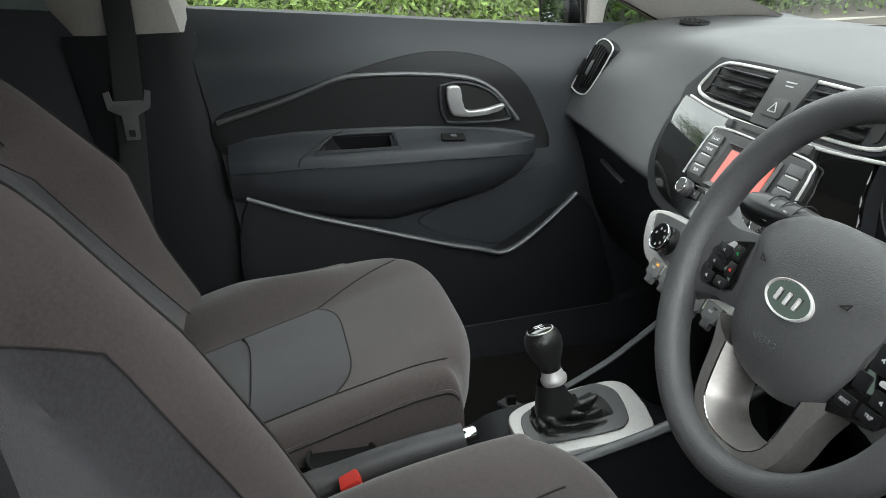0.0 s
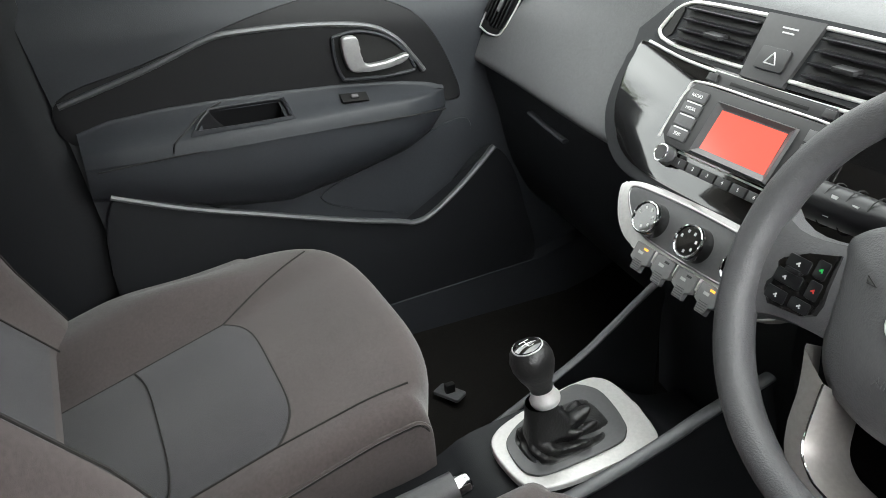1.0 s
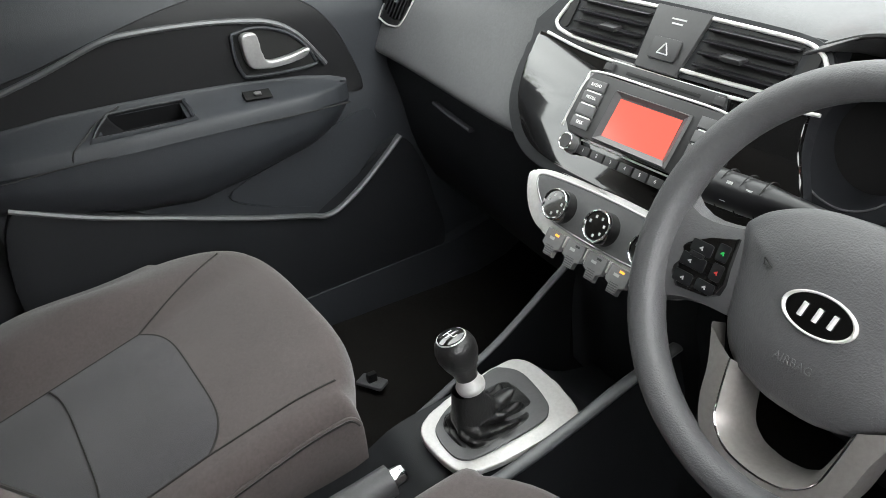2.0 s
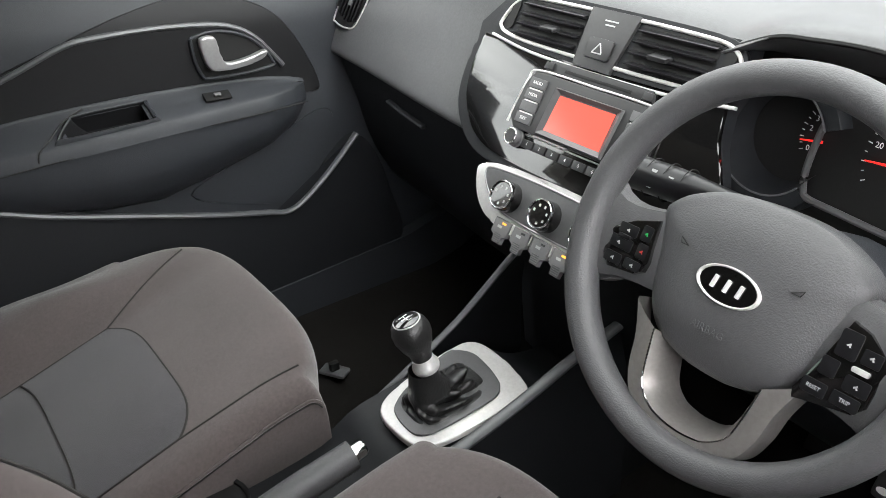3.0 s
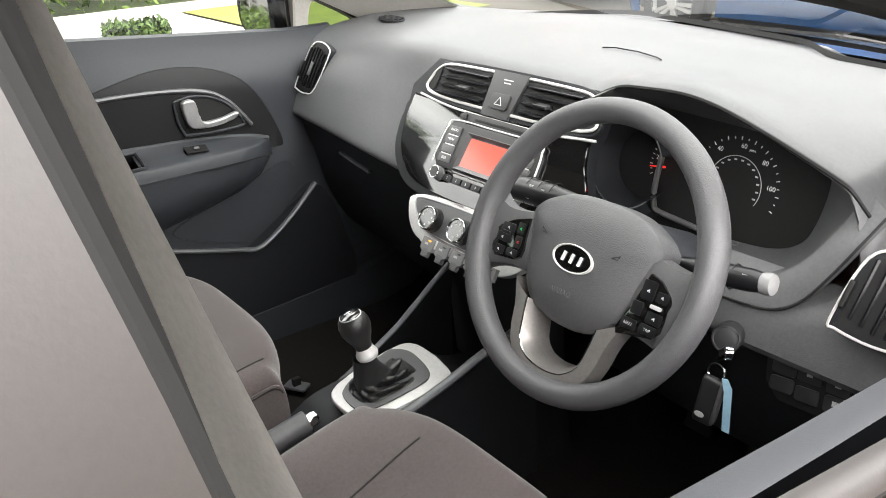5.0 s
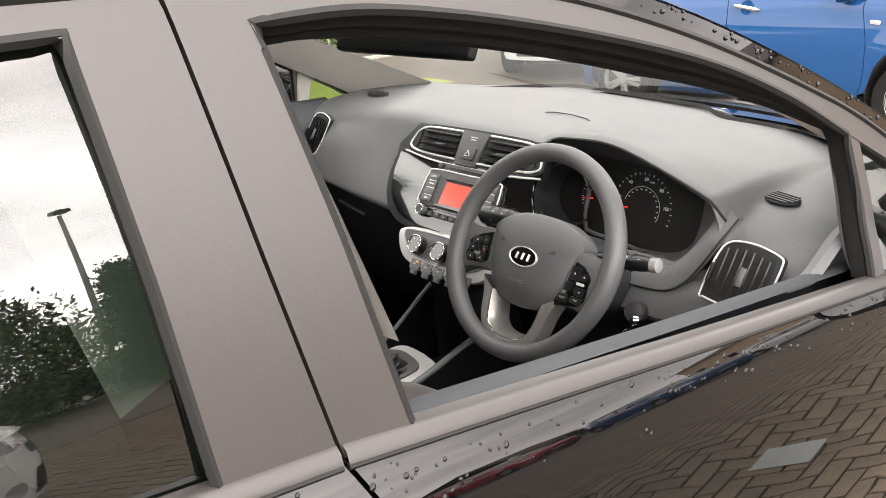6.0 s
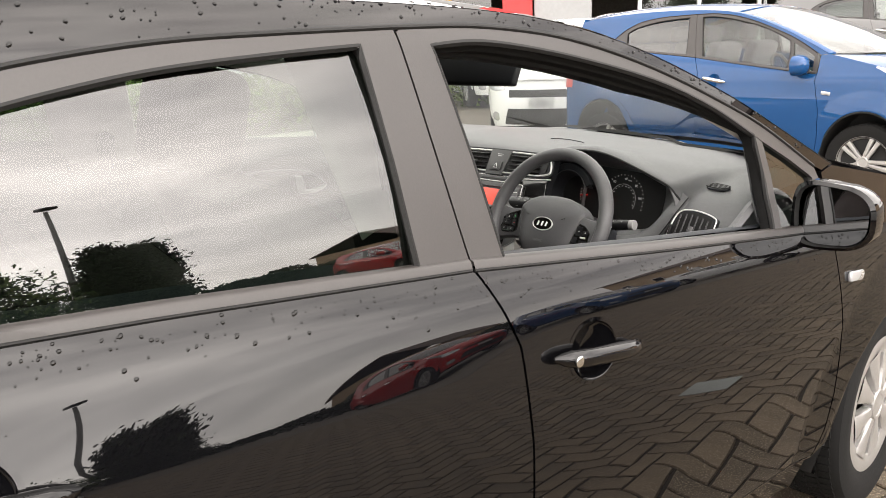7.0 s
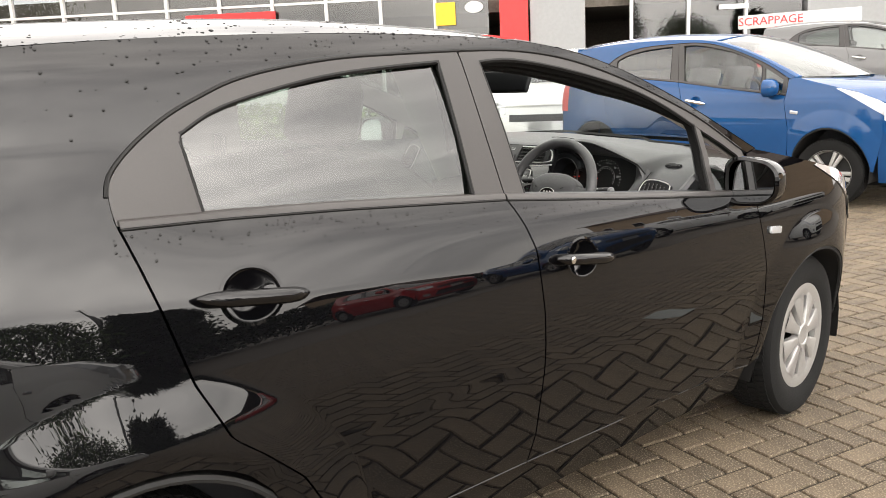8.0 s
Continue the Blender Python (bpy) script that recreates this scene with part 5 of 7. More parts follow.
    rows = [[back(wide * g, 0.02 + (0.56 - 0.10 * abs(g) ** 4) * f) + Vector((0, 0.003, 0.0)) for g in np.linspace(-1, 1, 17)] for f in np.linspace(0, 1, 18)]
    grid(bm, rows)
    part("backrest_insert", bm, M_INSERT, base, "ribbed grey fabric panel")
    for pts in ([(wide * g, 0.58 - 0.10 * abs(g) ** 4) for g in np.linspace(-1, 1, 25)], [(-wide, v) for v in np.linspace(0.0, 0.48, 12)], [(wide, v) for v in np.linspace(0.0, 0.48, 12)], [(-0.55, v) for v in np.linspace(0.58, 0.98, 10)], [(0.55, v) for v in np.linspace(0.58, 0.98, 10)], [(-0.88, v) for v in np.linspace(0.0, 0.98, 18)], [(0.88, v) for v in np.linspace(0.0, 0.98, 18)]):
        bm = bmesh.new()
        tube(bm, [back(u, v) + Vector((0, 0.004, 0)) for u, v in pts], 0.0016, seg=5)
        part("seam", bm, M_SEAM, base)
    # head restraint
    bm = bmesh.new()
    box(bm, pose(cx, -1.500 + db - rec, 1.255, -14, 0, 0), (0.25, 0.10, 0.17), 0.045, 4)
    part("head_restraint", bm, M_FABRIC, base, "brown-grey head restraint")
    bm = bmesh.new()
    for sx in (-0.05, 0.05):
        tube(bm, [(cx + sx, -1.465 + db - rec, 1.10), (cx + sx, -1.50 + db - rec, 1.22)], 0.006, seg=8)
    part("restraint_posts", bm, M_CHROME, base)
    bm = bmesh.new()
    for sx in (-0.19, 0.19):
        box(bm, pose(cx + sx, -1.27 + dy, 0.375), (0.035, 0.42, 0.09), 0.006)
    part("seat_rail", bm, M_SEAL, base)
    bm = bmesh.new()
    tube(bm, [(cx + 0.235 * inner, -1.12 + dy, 0.50), (cx + 0.262 * inner, -1.12 + dy, 0.50)], 0.022, seg=14)
    part("seat_knob", bm, M_SEAL, base)


seat(-0.350, -0.100, -1, -1.085, 0.632, 0.02, -0.072, 0.42, 0.2, 0.52, 1, "brown-grey cloth passenger seat with grey inserts")
seat(0.365, 0.138, 1, -1.040, 0.652, 0.23, 0.022, 0.30, 1.0, 0.66, -1, "brown-grey cloth driver seat with grey inserts")
bm = bmesh.new()
rows = [[(x, y + 0.03 * math.cos(x * 7), z) for x in np.linspace(-0.62, 0.62, 21)] for y, z in ((-1.98, 0.40), (-1.96, 0.56), (-2.02, 0.60), (-2.36, 0.58), (-2.42, 0.62), (-2.55, 1.10), (-2.60, 1.13), (-2.66, 1.10), (-2.66, 0.5))]
grid(bm, rows)
part("rear_bench", bm, M_FABRIC, black_car, "brown-grey cloth rear bench")
bm = bmesh.new()
for x in (-0.33, 0.33):
    box(bm, pose(x, -2.66, 1.19, -10, 0, 0), (0.24, 0.09, 0.13), 0.04, 3)
part("rear_restraints", bm, M_FABRIC, black_car, "brown-grey rear head restraints")

# ---- steering wheel ----
SW_TILT = radians(26)
SW_N, SW_UP = Vector((0, -math.cos(SW_TILT), math.sin(SW_TILT))), Vector((0, math.sin(SW_TILT), math.cos(SW_TILT)))
SW = frame_axes((0.374, -0.9165, 0.944), (1, 0, 0), SW_UP)
R_RIM = 0.1665


def sw(x, y, z=0.0):
    return SW @ Vector((x, y, z))


def pad(bm, outline, z_edge, z_mid, depth, n=10):
    """A cushioned plate: the outline swells from z_edge to z_mid."""
    c = Vector((sum(p[0] for p in outline) / len(outline), sum(p[1] for p in outline) / len(outline), 0))
    rows = [[sw(p[0], p[1], z_edge - depth) for p in outline], [sw(p[0], p[1], z_edge - 0.004) for p in outline]]
    for k in range(n):
        f = 1 - k / n
        g = 0.985 if k == 0 else f
        rows.append([sw(c.x + (p[0] - c.x) * g, c.y + (p[1] - c.y) * g, z_edge + (z_mid - z_edge) * (1 - f ** 3)) for p in outline])
    vs = grid(bm, rows, closed_u=True)
    bm.faces.new(vs[-1])
    return bm


bm = bmesh.new()
rows = []
for k in range(72):
    a = k / 72 * math.tau
    c = Vector((math.cos(a), math.sin(a), 0))
    thick = 0.0155 + 0.0025 * max(0, math.cos(2 * (a - 0.35))) * 0.4
    rows.append([SW @ (c * (R_RIM + thick * math.cos(b) * 0.98) + Vector((0, 0, 0.002 + thick * 1.12 * math.sin(b)))) for b in (j / 16 * math.tau for j in range(16))])
grid(bm, rows, closed_u=True, closed_v=True)
steer = part("steering_wheel", bm, M_LEATHER, black_car, "dark grey moulded steering wheel")
half_c = [(0.045, 0.0605), (0.079, 0.047), (0.095, 0.034), (0.0985, 0.025), (0.094, 0.006), (0.086, -0.028), (0.075, -0.060), (0.056, -0.080), (0.026, -0.090)]
cover = [tuple(v)[:2] for v in spline([(0.0, 0.064, 0)] + [(x, y, 0) for x, y in half_c] + [(0.0, -0.092, 0)] + [(-x, y, 0) for x, y in half_c[::-1]], 88, True)]
bm = bmesh.new()
pad(bm, cover, -0.008, 0.012, 0.036)
part("airbag_cover", bm, M_LEATHER, steer, "dark grey airbag cover")
# side spokes
for sx in (-1, 1):
    bm = bmesh.new()
    rows = []
    for f in np.linspace(0, 1, 9):
        x = sx * (0.070 + 0.092 * f)
        hi, lo = 0.032 - 0.022 * f + 0.026 * f ** 5, (-0.052 if sx < 0 else -0.068) - 0.026 * f ** 4
        lo = max(lo, -math.sqrt(max(0.0, 0.168 ** 2 - x * x)))
        zt = -0.008 + 0.010 * f
        rows.append([sw(x, lo, zt - 0.022), sw(x, lo + 0.003, zt - 0.004), sw(x, lo + 0.012, zt), sw(x, (hi + lo) / 2, zt + 0.002), sw(x, hi - 0.012, zt), sw(x, hi - 0.003, zt - 0.004), sw(x, hi, zt - 0.022)])
    grid(bm, rows)
    part("spoke", bm, M_LEATHER, steer)
    # button pod
    bm = bmesh.new()
    if sx < 0:
        o = [(0.094, 0.014), (0.089, -0.026), (0.091, -0.036), (0.100, -0.042), (0.132, -0.046), (0.142, -0.036), (0.147, -0.020), (0.141, -0.008), (0.118, 0.006)]
        keys_at = ((0.1005, -0.002, 0.0115, 0.0150), (0.0990, -0.019, 0.0115, 0.0150), (0.1210, -0.0055, 0.022, 0.0115), (0.1240, -0.0195, 0.026, 0.0115), (0.1040, -0.0345, 0.019, 0.0100), (0.1275, -0.0355, 0.020, 0.0110))
    else:
        o = [(0.098, 0.006), (0.088, -0.030), (0.076, -0.062), (0.079, -0.070), (0.094, -0.066), (0.124, -0.060), (0.133, -0.050), (0.136, -0.018), (0.131, -0.010), (0.114, 0.002)]
        keys_at = ((0.1030, -0.012, 0.0170, 0.0220), (0.0960, -0.034, 0.0140, 0.0150), (0.1220, -0.0150, 0.015, 0.0120), (0.1200, -0.0385, 0.020, 0.0130), (0.0920, -0.0535, 0.020, 0.0120), (0.1170, -0.0525, 0.022, 0.0110))
    o = [(sx * x, y) for x, y in o]
    plate(bm, o, SW @ pose(0, 0, -0.008), 0.009, 0.003)
    pod = part("button_pod", bm, M_GLOSS, steer, "glossy black button pod")
    for bx, by, w, h in keys_at:
        bm = bmesh.new()
        plate(bm, rounded(w, h, 0.002), SW @ pose(sx * bx, by, 0.0005), 0.0016, 0.0007)
        part("wheel_button", bm, M_SWITCH, steer)
    marks = ((0.1005, -0.002, M_GREEN), (0.099, -0.019, M_REDBTN), (0.121, -0.0055, M_SYMBOL), (0.127, -0.0195, M_SYMBOL), (0.104, -0.0345, M_SYMBOL), (0.1275, -0.0355, M_SYMBOL)) if sx < 0 else ((0.103, -0.012, M_SYMBOL), (0.122, -0.014, M_SYMBOL), (0.120, -0.0385, M_SYMBOL))
    for bx, by, mt in marks:
        bm = bmesh.new()
        box(bm, SW @ pose(sx * bx, by, 0.0022, 0, 0, 35), (0.0034, 0.0014, 0.0005))
        box(bm, SW @ pose(sx * bx + 0.0012, by - 0.0012, 0.0022, 0, 0, -55), (0.0018, 0.0012, 0.0005))
        part("button_symbol", bm, mt, steer)
    if sx > 0:
        for word, bx, by in (("RESET", 0.092, -0.0535), ("TRIP", 0.117, -0.0525)):
            bm = bmesh.new()
            lettering(bm, word, 0.0044, SW @ pose(bx, by, 0.0023), 0.0001)
            part("button_lettering", bm, M_SYMBOL, steer, smooth=False)
    bm = bmesh.new()
    box(bm, SW @ pose(sx * (0.122 if sx < 0 else 0.119), -0.0125 if sx < 0 else -0.0265, 0.003), (0.014, 0.0045, 0.004), 0.0015)
    part("rocker", bm, M_SWITCH if sx < 0 else M_SATIN, steer)
# silver lower yoke
half_o = [(0.088, -0.058), (0.076, -0.088), (0.070, -0.118), (0.058, -0.142), (0.030, -0.155)]
half_r = [(0.056, -0.076), (0.052, -0.104), (0.046, -0.127), (0.030, -0.141), (0.014, -0.1455)]
half_h = [(0.047, -0.080), (0.042, -0.102), (0.035, -0.124), (0.022, -0.135), (0.010, -0.138)]
a, b, c = (spline([(-x, y, 0) for x, y in h] + [(0.0, h[-1][1] - 0.001, 0)] + [(x, y, 0) for x, y in h[::-1]], 44) for h in (half_o, half_r, half_h))
bm = bmesh.new()
grid(bm, [[SW @ (p + Vector((0, 0, -0.026))) for p in a], [SW @ (p + Vector((0, 0, -0.006))) for p in a], [SW @ (p.lerp(q, 0.10) + Vector((0, 0, -0.001))) for p, q in zip(a, b)], [SW @ (p.lerp(q, 0.55) + Vector((0, 0, 0.002))) for p, q in zip(a, b)], [SW @ (q + Vector((0, 0, 0.001))) for q in b], [SW @ (q.lerp(r, 0.5) + Vector((0, 0, -0.008))) for q, r in zip(b, c)], [SW @ (r + Vector((0, 0, -0.022))) for r in c], [SW @ (r + Vector((0, 0.004, -0.040))) for r in c]])
part("lower_yoke", bm, M_YOKE, steer, "satin silver lower spokes")
bm = bmesh.new()
tube(bm, [SW @ (q + Vector((0, 0, 0.0012))) for q in b], 0.0009, seg=6)
part("yoke_edge", bm, M_CHROME, steer)
bm = bmesh.new()
lathe(bm, [(0.055, -0.12), (0.060, -0.05), (0.062, -0.02), (0.02, -0.018)], SW, 24)
part("steering_boss", bm, M_SEAL, steer)
# badge: a plain oval, its maker's letters left as bars
bm = bmesh.new()
rows = []
for r, z in ((1.0, 0.010), (1.0, 0.0135), (0.95, 0.0145), (0.90, 0.0135), (0.88, 0.0130)):
    rows.append([sw(0.031 * r * math.cos(t), -0.011 + 0.0165 * r * math.sin(t), z) for t in (j / 40 * math.tau for j in range(40))])
grid(bm, rows, closed_u=True)
part("badge_rim", bm, M_SATIN, steer, "oval chrome badge rim")
bm = bmesh.new()
bm.faces.new([bm.verts.new(sw(0.0278 * math.cos(t), -0.011 + 0.0148 * math.sin(t), 0.0131)) for t in (j / 40 * math.tau for j in range(40))])
part("badge", bm, M_GLOSS, steer, "black oval badge")
for x in (-0.0125, 0.0, 0.0125):
    bm = bmesh.new()
    tube(bm, [sw(x - 0.001, -0.0165, 0.0138), sw(x + 0.001, -0.0055, 0.0138)], 0.0022, seg=6)
    part("badge_bar", bm, M_SATIN, steer)
bm = bmesh.new()
lettering(bm, "AIRBAG", 0.0095, SW @ pose(-0.003, -0.052, 0.0118), 0.0003)
part("cover_lettering", bm, M_DASH, steer, smooth=False)
for sx in (-1, 1):
    bm = bmesh.new()
    tube(bm, [sw(sx * 0.050, 0.006, 0.0112), sw(sx * 0.058, 0.006, 0.0105), sw(sx * 0.060, 0.011, 0.0098), sw(sx * 0.050, 0.006, 0.0112)], 0.0006, seg=4)
    part("horn_mark", bm, M_SEAL, steer)
# column, stalks, ignition
bm = bmesh.new()
rows = []
for f, r in ((-0.035, 0.050), (-0.06, 0.062), (-0.12, 0.068), (-0.20, 0.070), (-0.30, 0.060)):
    rows.append([SW @ Vector((r * 1.15 * math.cos(t), -0.012 + r * math.sin(t), f)) for t in (j / 24 * math.tau for j in range(24))])
vs = grid(bm, rows, closed_u=True)
bm.faces.new(vs[0])
column = part("steering_column", bm, M_DOOR, black_car, "grey steering column shroud")
for sx, end in ((-1, -0.206), (1, 0.186)):
    x0 = 0.055 * sx

    def on_stalk(f, dy=0.0, dz=0.0):
        return sw(x0 + (end - x0) * f, (0.048 if sx < 0 else 0.018) + (-0.006 if sx < 0 else 0.016) * f + dy, -0.070 + 0.004 * f + dz)

    fat = 1.30 if sx < 0 else 0.92
    bm = bmesh.new()
    tube(bm, [on_stalk(f) for f in np.linspace(0, 1, 12)], [v * fat for v in (0.010, 0.0105, 0.0115, 0.0125, 0.0135, 0.0150, 0.0155, 0.0158, 0.0158, 0.0160, 0.0155, 0.0130)], seg=16, squash=0.85)
    part("stalk", bm, M_SWITCH, column, "black column stalk")
    for k in (0.46, 0.60, 0.74):
        bm = bmesh.new()
        rr = 0.0155 * fat
        tube(bm, [on_stalk(k, rr * math.cos(t), rr * 0.86 * math.sin(t)) for t in (j / 20 * math.tau for j in range(20))], 0.0008, seg=4, closed=True)
        part("stalk_ring", bm, M_SEAL, column)
    if sx > 0:
        bm = bmesh.new()
        tube(bm, [on_stalk(f) for f in (0.985, 1.00, 1.05, 1.085, 1.095)], [0.0100, 0.0118, 0.0122, 0.0112, 0.006], seg=16)
        part("stalk_tip", bm, M_TIP, column, "grey stalk tip")
    for k, dy in ((0.53, 0.004), (0.67, 0.006), (0.67, -0.008), (0.87, 0.002)):
        bm = bmesh.new()
        box(bm, frame_axes(on_stalk(k, dy, 0.0132 * fat), (1, 0, 0), SW_UP), (0.006, 0.005, 0.0012))
        part("stalk_symbol", bm, M_SYMBOL, column)
im = frame_axes((0.498, -0.800, 0.836), (1, 0, 0), (0, 0.35, 0.93)) @ pose(0, 0, 0, 0, 22, 0)
bm = bmesh.new()
lathe(bm, [(0.017, -0.05), (0.0165, 0.0), (0.0150, 0.004), (0.010, 0.005), (0.002, 0.005)], im, 24)
ign = part("ignition_barrel", bm, M_BUTTON, column, "black ignition barrel")
bm = bmesh.new()
tube(bm, [im @ Vector((0.0150 * math.cos(t), 0.0150 * math.sin(t), 0.003)) for t in (j / 24 * math.tau for j in range(24))], 0.0022, seg=6, closed=True)
part("barrel_ring", bm, M_BUTTON, column)
bm = bmesh.new()
key_m = frame_axes((0.507, -0.815, 0.826), (0.62, -0.55, 0.56), (-0.3, 0.5, 0.8))
plate(bm, rounded(0.044, 0.017, 0.008), key_m @ pose(0, 0, -0.0045), 0.009, 0.003)
keys = part("ignition_key", bm, M_CHROME, black_car, "chrome ignition key with fob and tag")
bm = bmesh.new()
plate(bm, rounded(0.024, 0.007, 0.003), key_m @ pose(0.006, 0, 0.0046), 0.0006)
part("key_slot", bm, M_SEAL, keys)
bm = bmesh.new()
tube(bm, [(0.507 + 0.011 * math.cos(t), -0.828 + 0.003 * math.sin(t), 0.806 + 0.010 * math.sin(t)) for t in (j / 20 * math.tau for j in range(20))], 0.0012, seg=6, closed=True)
part("key_ring", bm, M_CHROME, keys)
bm = bmesh.new()
fob_m = pose(0.503, -0.832, 0.767, 0, 9, 12)
box(bm, fob_m, (0.026, 0.012, 0.066), 0.0055, 3)
fob = part("key_fob", bm, M_BUTTON, keys, "black key fob")
bm = bmesh.new()
box(bm, fob_m @ pose(0.012, 0, 0.002), (0.005, 0.0135, 0.060), 0.002)
part("fob_edge", bm, M_RADIO, fob)
bm = bmesh.new()
plate(bm, [(0.006 * math.cos(t), 0.004 * math.sin(t)) for t in (j / 16 * math.tau for j in range(16))], fob_m @ pose(-0.004, -0.006, -0.020, 90, 0, 0), 0.0006)
part("fob_mark", bm, M_SYMBOL, fob)
bm = bmesh.new()
plate(bm, [(-0.006, 0.038), (0.001, 0.038), (0.007, 0.026), (0.009, -0.034), (0.000, -0.032), (-0.002, 0.020)], pose(0.527, -0.836, 0.771, 90, 0, 20), 0.0008)
part("key_tag", bm, M_TAG, keys, "pale blue paper tag")

# ---- instruments ----
Y_DIAL = -0.617


def dial_pose(x, z, out=0.0):
    return frame_axes((x, Y_DIAL - out, z + 0.30 * out * 0), (1, 0, 0), (0, 0.20, 0.98))


bm = bmesh.new()
bo = [tuple(v)[:2] for v in spline([(0.095, 0.900, 0), (0.108, 0.985, 0), (0.17, 1.036, 0), (0.28, 1.060, 0), (0.40, 1.055, 0), (0.500, 1.000, 0), (0.502, 0.905, 0), (0.45, 0.862, 0), (0.35, 0.850, 0), (0.20, 0.846, 0), (0.125, 0.860, 0)], 60, True)]
plate(bm, [(x - 0.30, (z - 0.94) / 0.98) for x, z in bo], dial_pose(0.30, 0.94, -0.004), 0.003)
dials = part("dial_panel", bm, M_SEAL, black_car, "black instrument cluster with red needles")
for cx, cz, r, a0, a1, lb in ((0.222, 0.955, 1.0, 22, 318, "dark round tachometer bowl"),):
    m = frame_axes((cx, -0.662, cz), (1, 0, 0), (0, 0.20, 0.98))
    bm = bmesh.new()
    rows = []
    for rr, h in ((0.086, -0.012), (0.084, 0.0), (0.081, 0.004), (0.067, 0.005), (0.064, 0.003), (0.0625, -0.004), (0.060, -0.010), (0.052, -0.046)):
        rows.append([m @ Vector((r * rr * math.cos(radians(t)), r * rr * math.sin(radians(t)), h)) for t in np.linspace(a0, a1, 52)])
    grid(bm, rows)
    part("dial_bezel", bm, M_DASHLOW, dials, lb)
    bm = bmesh.new()
    tube(bm, [m @ Vector((r * 0.064 * math.cos(radians(t)), r * 0.064 * math.sin(radians(t)), 0.0042)) for t in np.linspace(a0, a1, 52)], 0.0012, seg=6)
    part("bezel_ring", bm, M_DASH, dials)
    bm = bmesh.new()
    tube(bm, [m @ Vector((0.0845 * math.cos(radians(t)), 0.0845 * math.sin(radians(t)), 0.0055)) for t in np.linspace(150, 285, 40)], 0.0014, seg=6)
    part("bezel_trim", bm, M_SATIN, dials, "thin silver trim line")
bm = bmesh.new()
tube(bm, spline([(0.276, -0.640, 1.000), (0.266, -0.640, 0.970), (0.257, -0.640, 0.925), (0.257, -0.640, 0.899), (0.264, -0.640, 0.889), (0.300, -0.640, 0.885), (0.352, -0.640, 0.880), (0.402, -0.640, 0.876)], 40), 0.0042, seg=8)
part("centre_bezel", bm, M_RADIO, dials)
for cx, cz, r, n, a0, a1, words in ((0.279, 0.953, 0.047, 7, 202, 95, ""), (0.371, 0.950, 0.064, 13, 205, -20, "")):
    bm = bmesh.new()
    m = dial_pose(cx, cz, 0.001)
    for k in range(n * 2 - 1):
        t = radians(a0 + (a1 - a0) * k / (n * 2 - 2))
        big = k % 2 == 0
        q = m @ pose(r * math.cos(t), r * math.sin(t), 0, 0, 0, math.degrees(t))
        box(bm, q, (0.005 if big else 0.003, 0.0009, 0.0006))
    tagged(part("dial_ticks", bm, M_MARK, dials), kind="stuff")
for word, cx, cz, r, ang, size in [(w, 0.279, 0.953, 0.039, an, 0.009) for w, an in (("0", 202), ("2", 169), ("3", 150), ("4", 131), ("5", 114))] + [(w, 0.371, 0.950, 0.054, an, 0.0092) for w, an in (("20", 166), ("40", 126), ("60", 87), ("80", 45), ("100", 8))] + [("MPH", 0.371, 0.950, 0.0525, 72, 0.0048)]:
    bm = bmesh.new()
    lettering(bm, word, size, dial_pose(cx, cz, 0.0012) @ pose(r * math.cos(radians(ang)), r * math.sin(radians(ang)), 0), 0.0001)
    part("dial_figure", bm, M_MARK, dials, smooth=False)
bm = bmesh.new()
tube(bm, [dial_pose(0.371, 0.950, 0.001) @ Vector((0.040 * math.cos(radians(t)), 0.040 * math.sin(radians(t)), 0)) for t in np.linspace(165, -30, 40)], 0.0006, seg=4)
part("inner_scale", bm, M_SYMBOL, dials)
bm = bmesh.new()
for k in range(11):
    t = radians(150 - 17 * k)
    box(bm, dial_pose(0.371, 0.950, 0.001) @ pose(0.035 * math.cos(t), 0.035 * math.sin(t), 0), (0.0042, 0.0022, 0.0004))
tagged(part("inner_figure", bm, M_SYMBOL, dials), kind="stuff")
for cx, cz, ang, ln in ((0.279, 0.953, 188, 0.046), (0.366, 0.949, 184, 0.056)):
    bm = bmesh.new()
    m = dial_pose(cx, cz, 0.004) @ pose(0, 0, 0, 0, 0, ang)
    plate(bm, [(ln * 0.42, -0.0016), (ln, -0.0006), (ln, 0.0006), (ln * 0.42, 0.0016)], m, 0.0015)
    part("needle", bm, M_REDMARK, dials, "red needle")
for x, z, w, h in ((0.363, 0.912, 0.016, 0.010), (0.347, 0.910, 0.008, 0.003), (0.378, 0.904, 0.008, 0.004), (0.458, 0.905, 0.012, 0.008)):
    bm = bmesh.new()
    plate(bm, rounded(w, h, min(w, h) * 0.3), dial_pose(x, z, 0.001), 0.0006)
    part("warning_lamp", bm, M_REDMARK, dials, "lit red warning lamp")

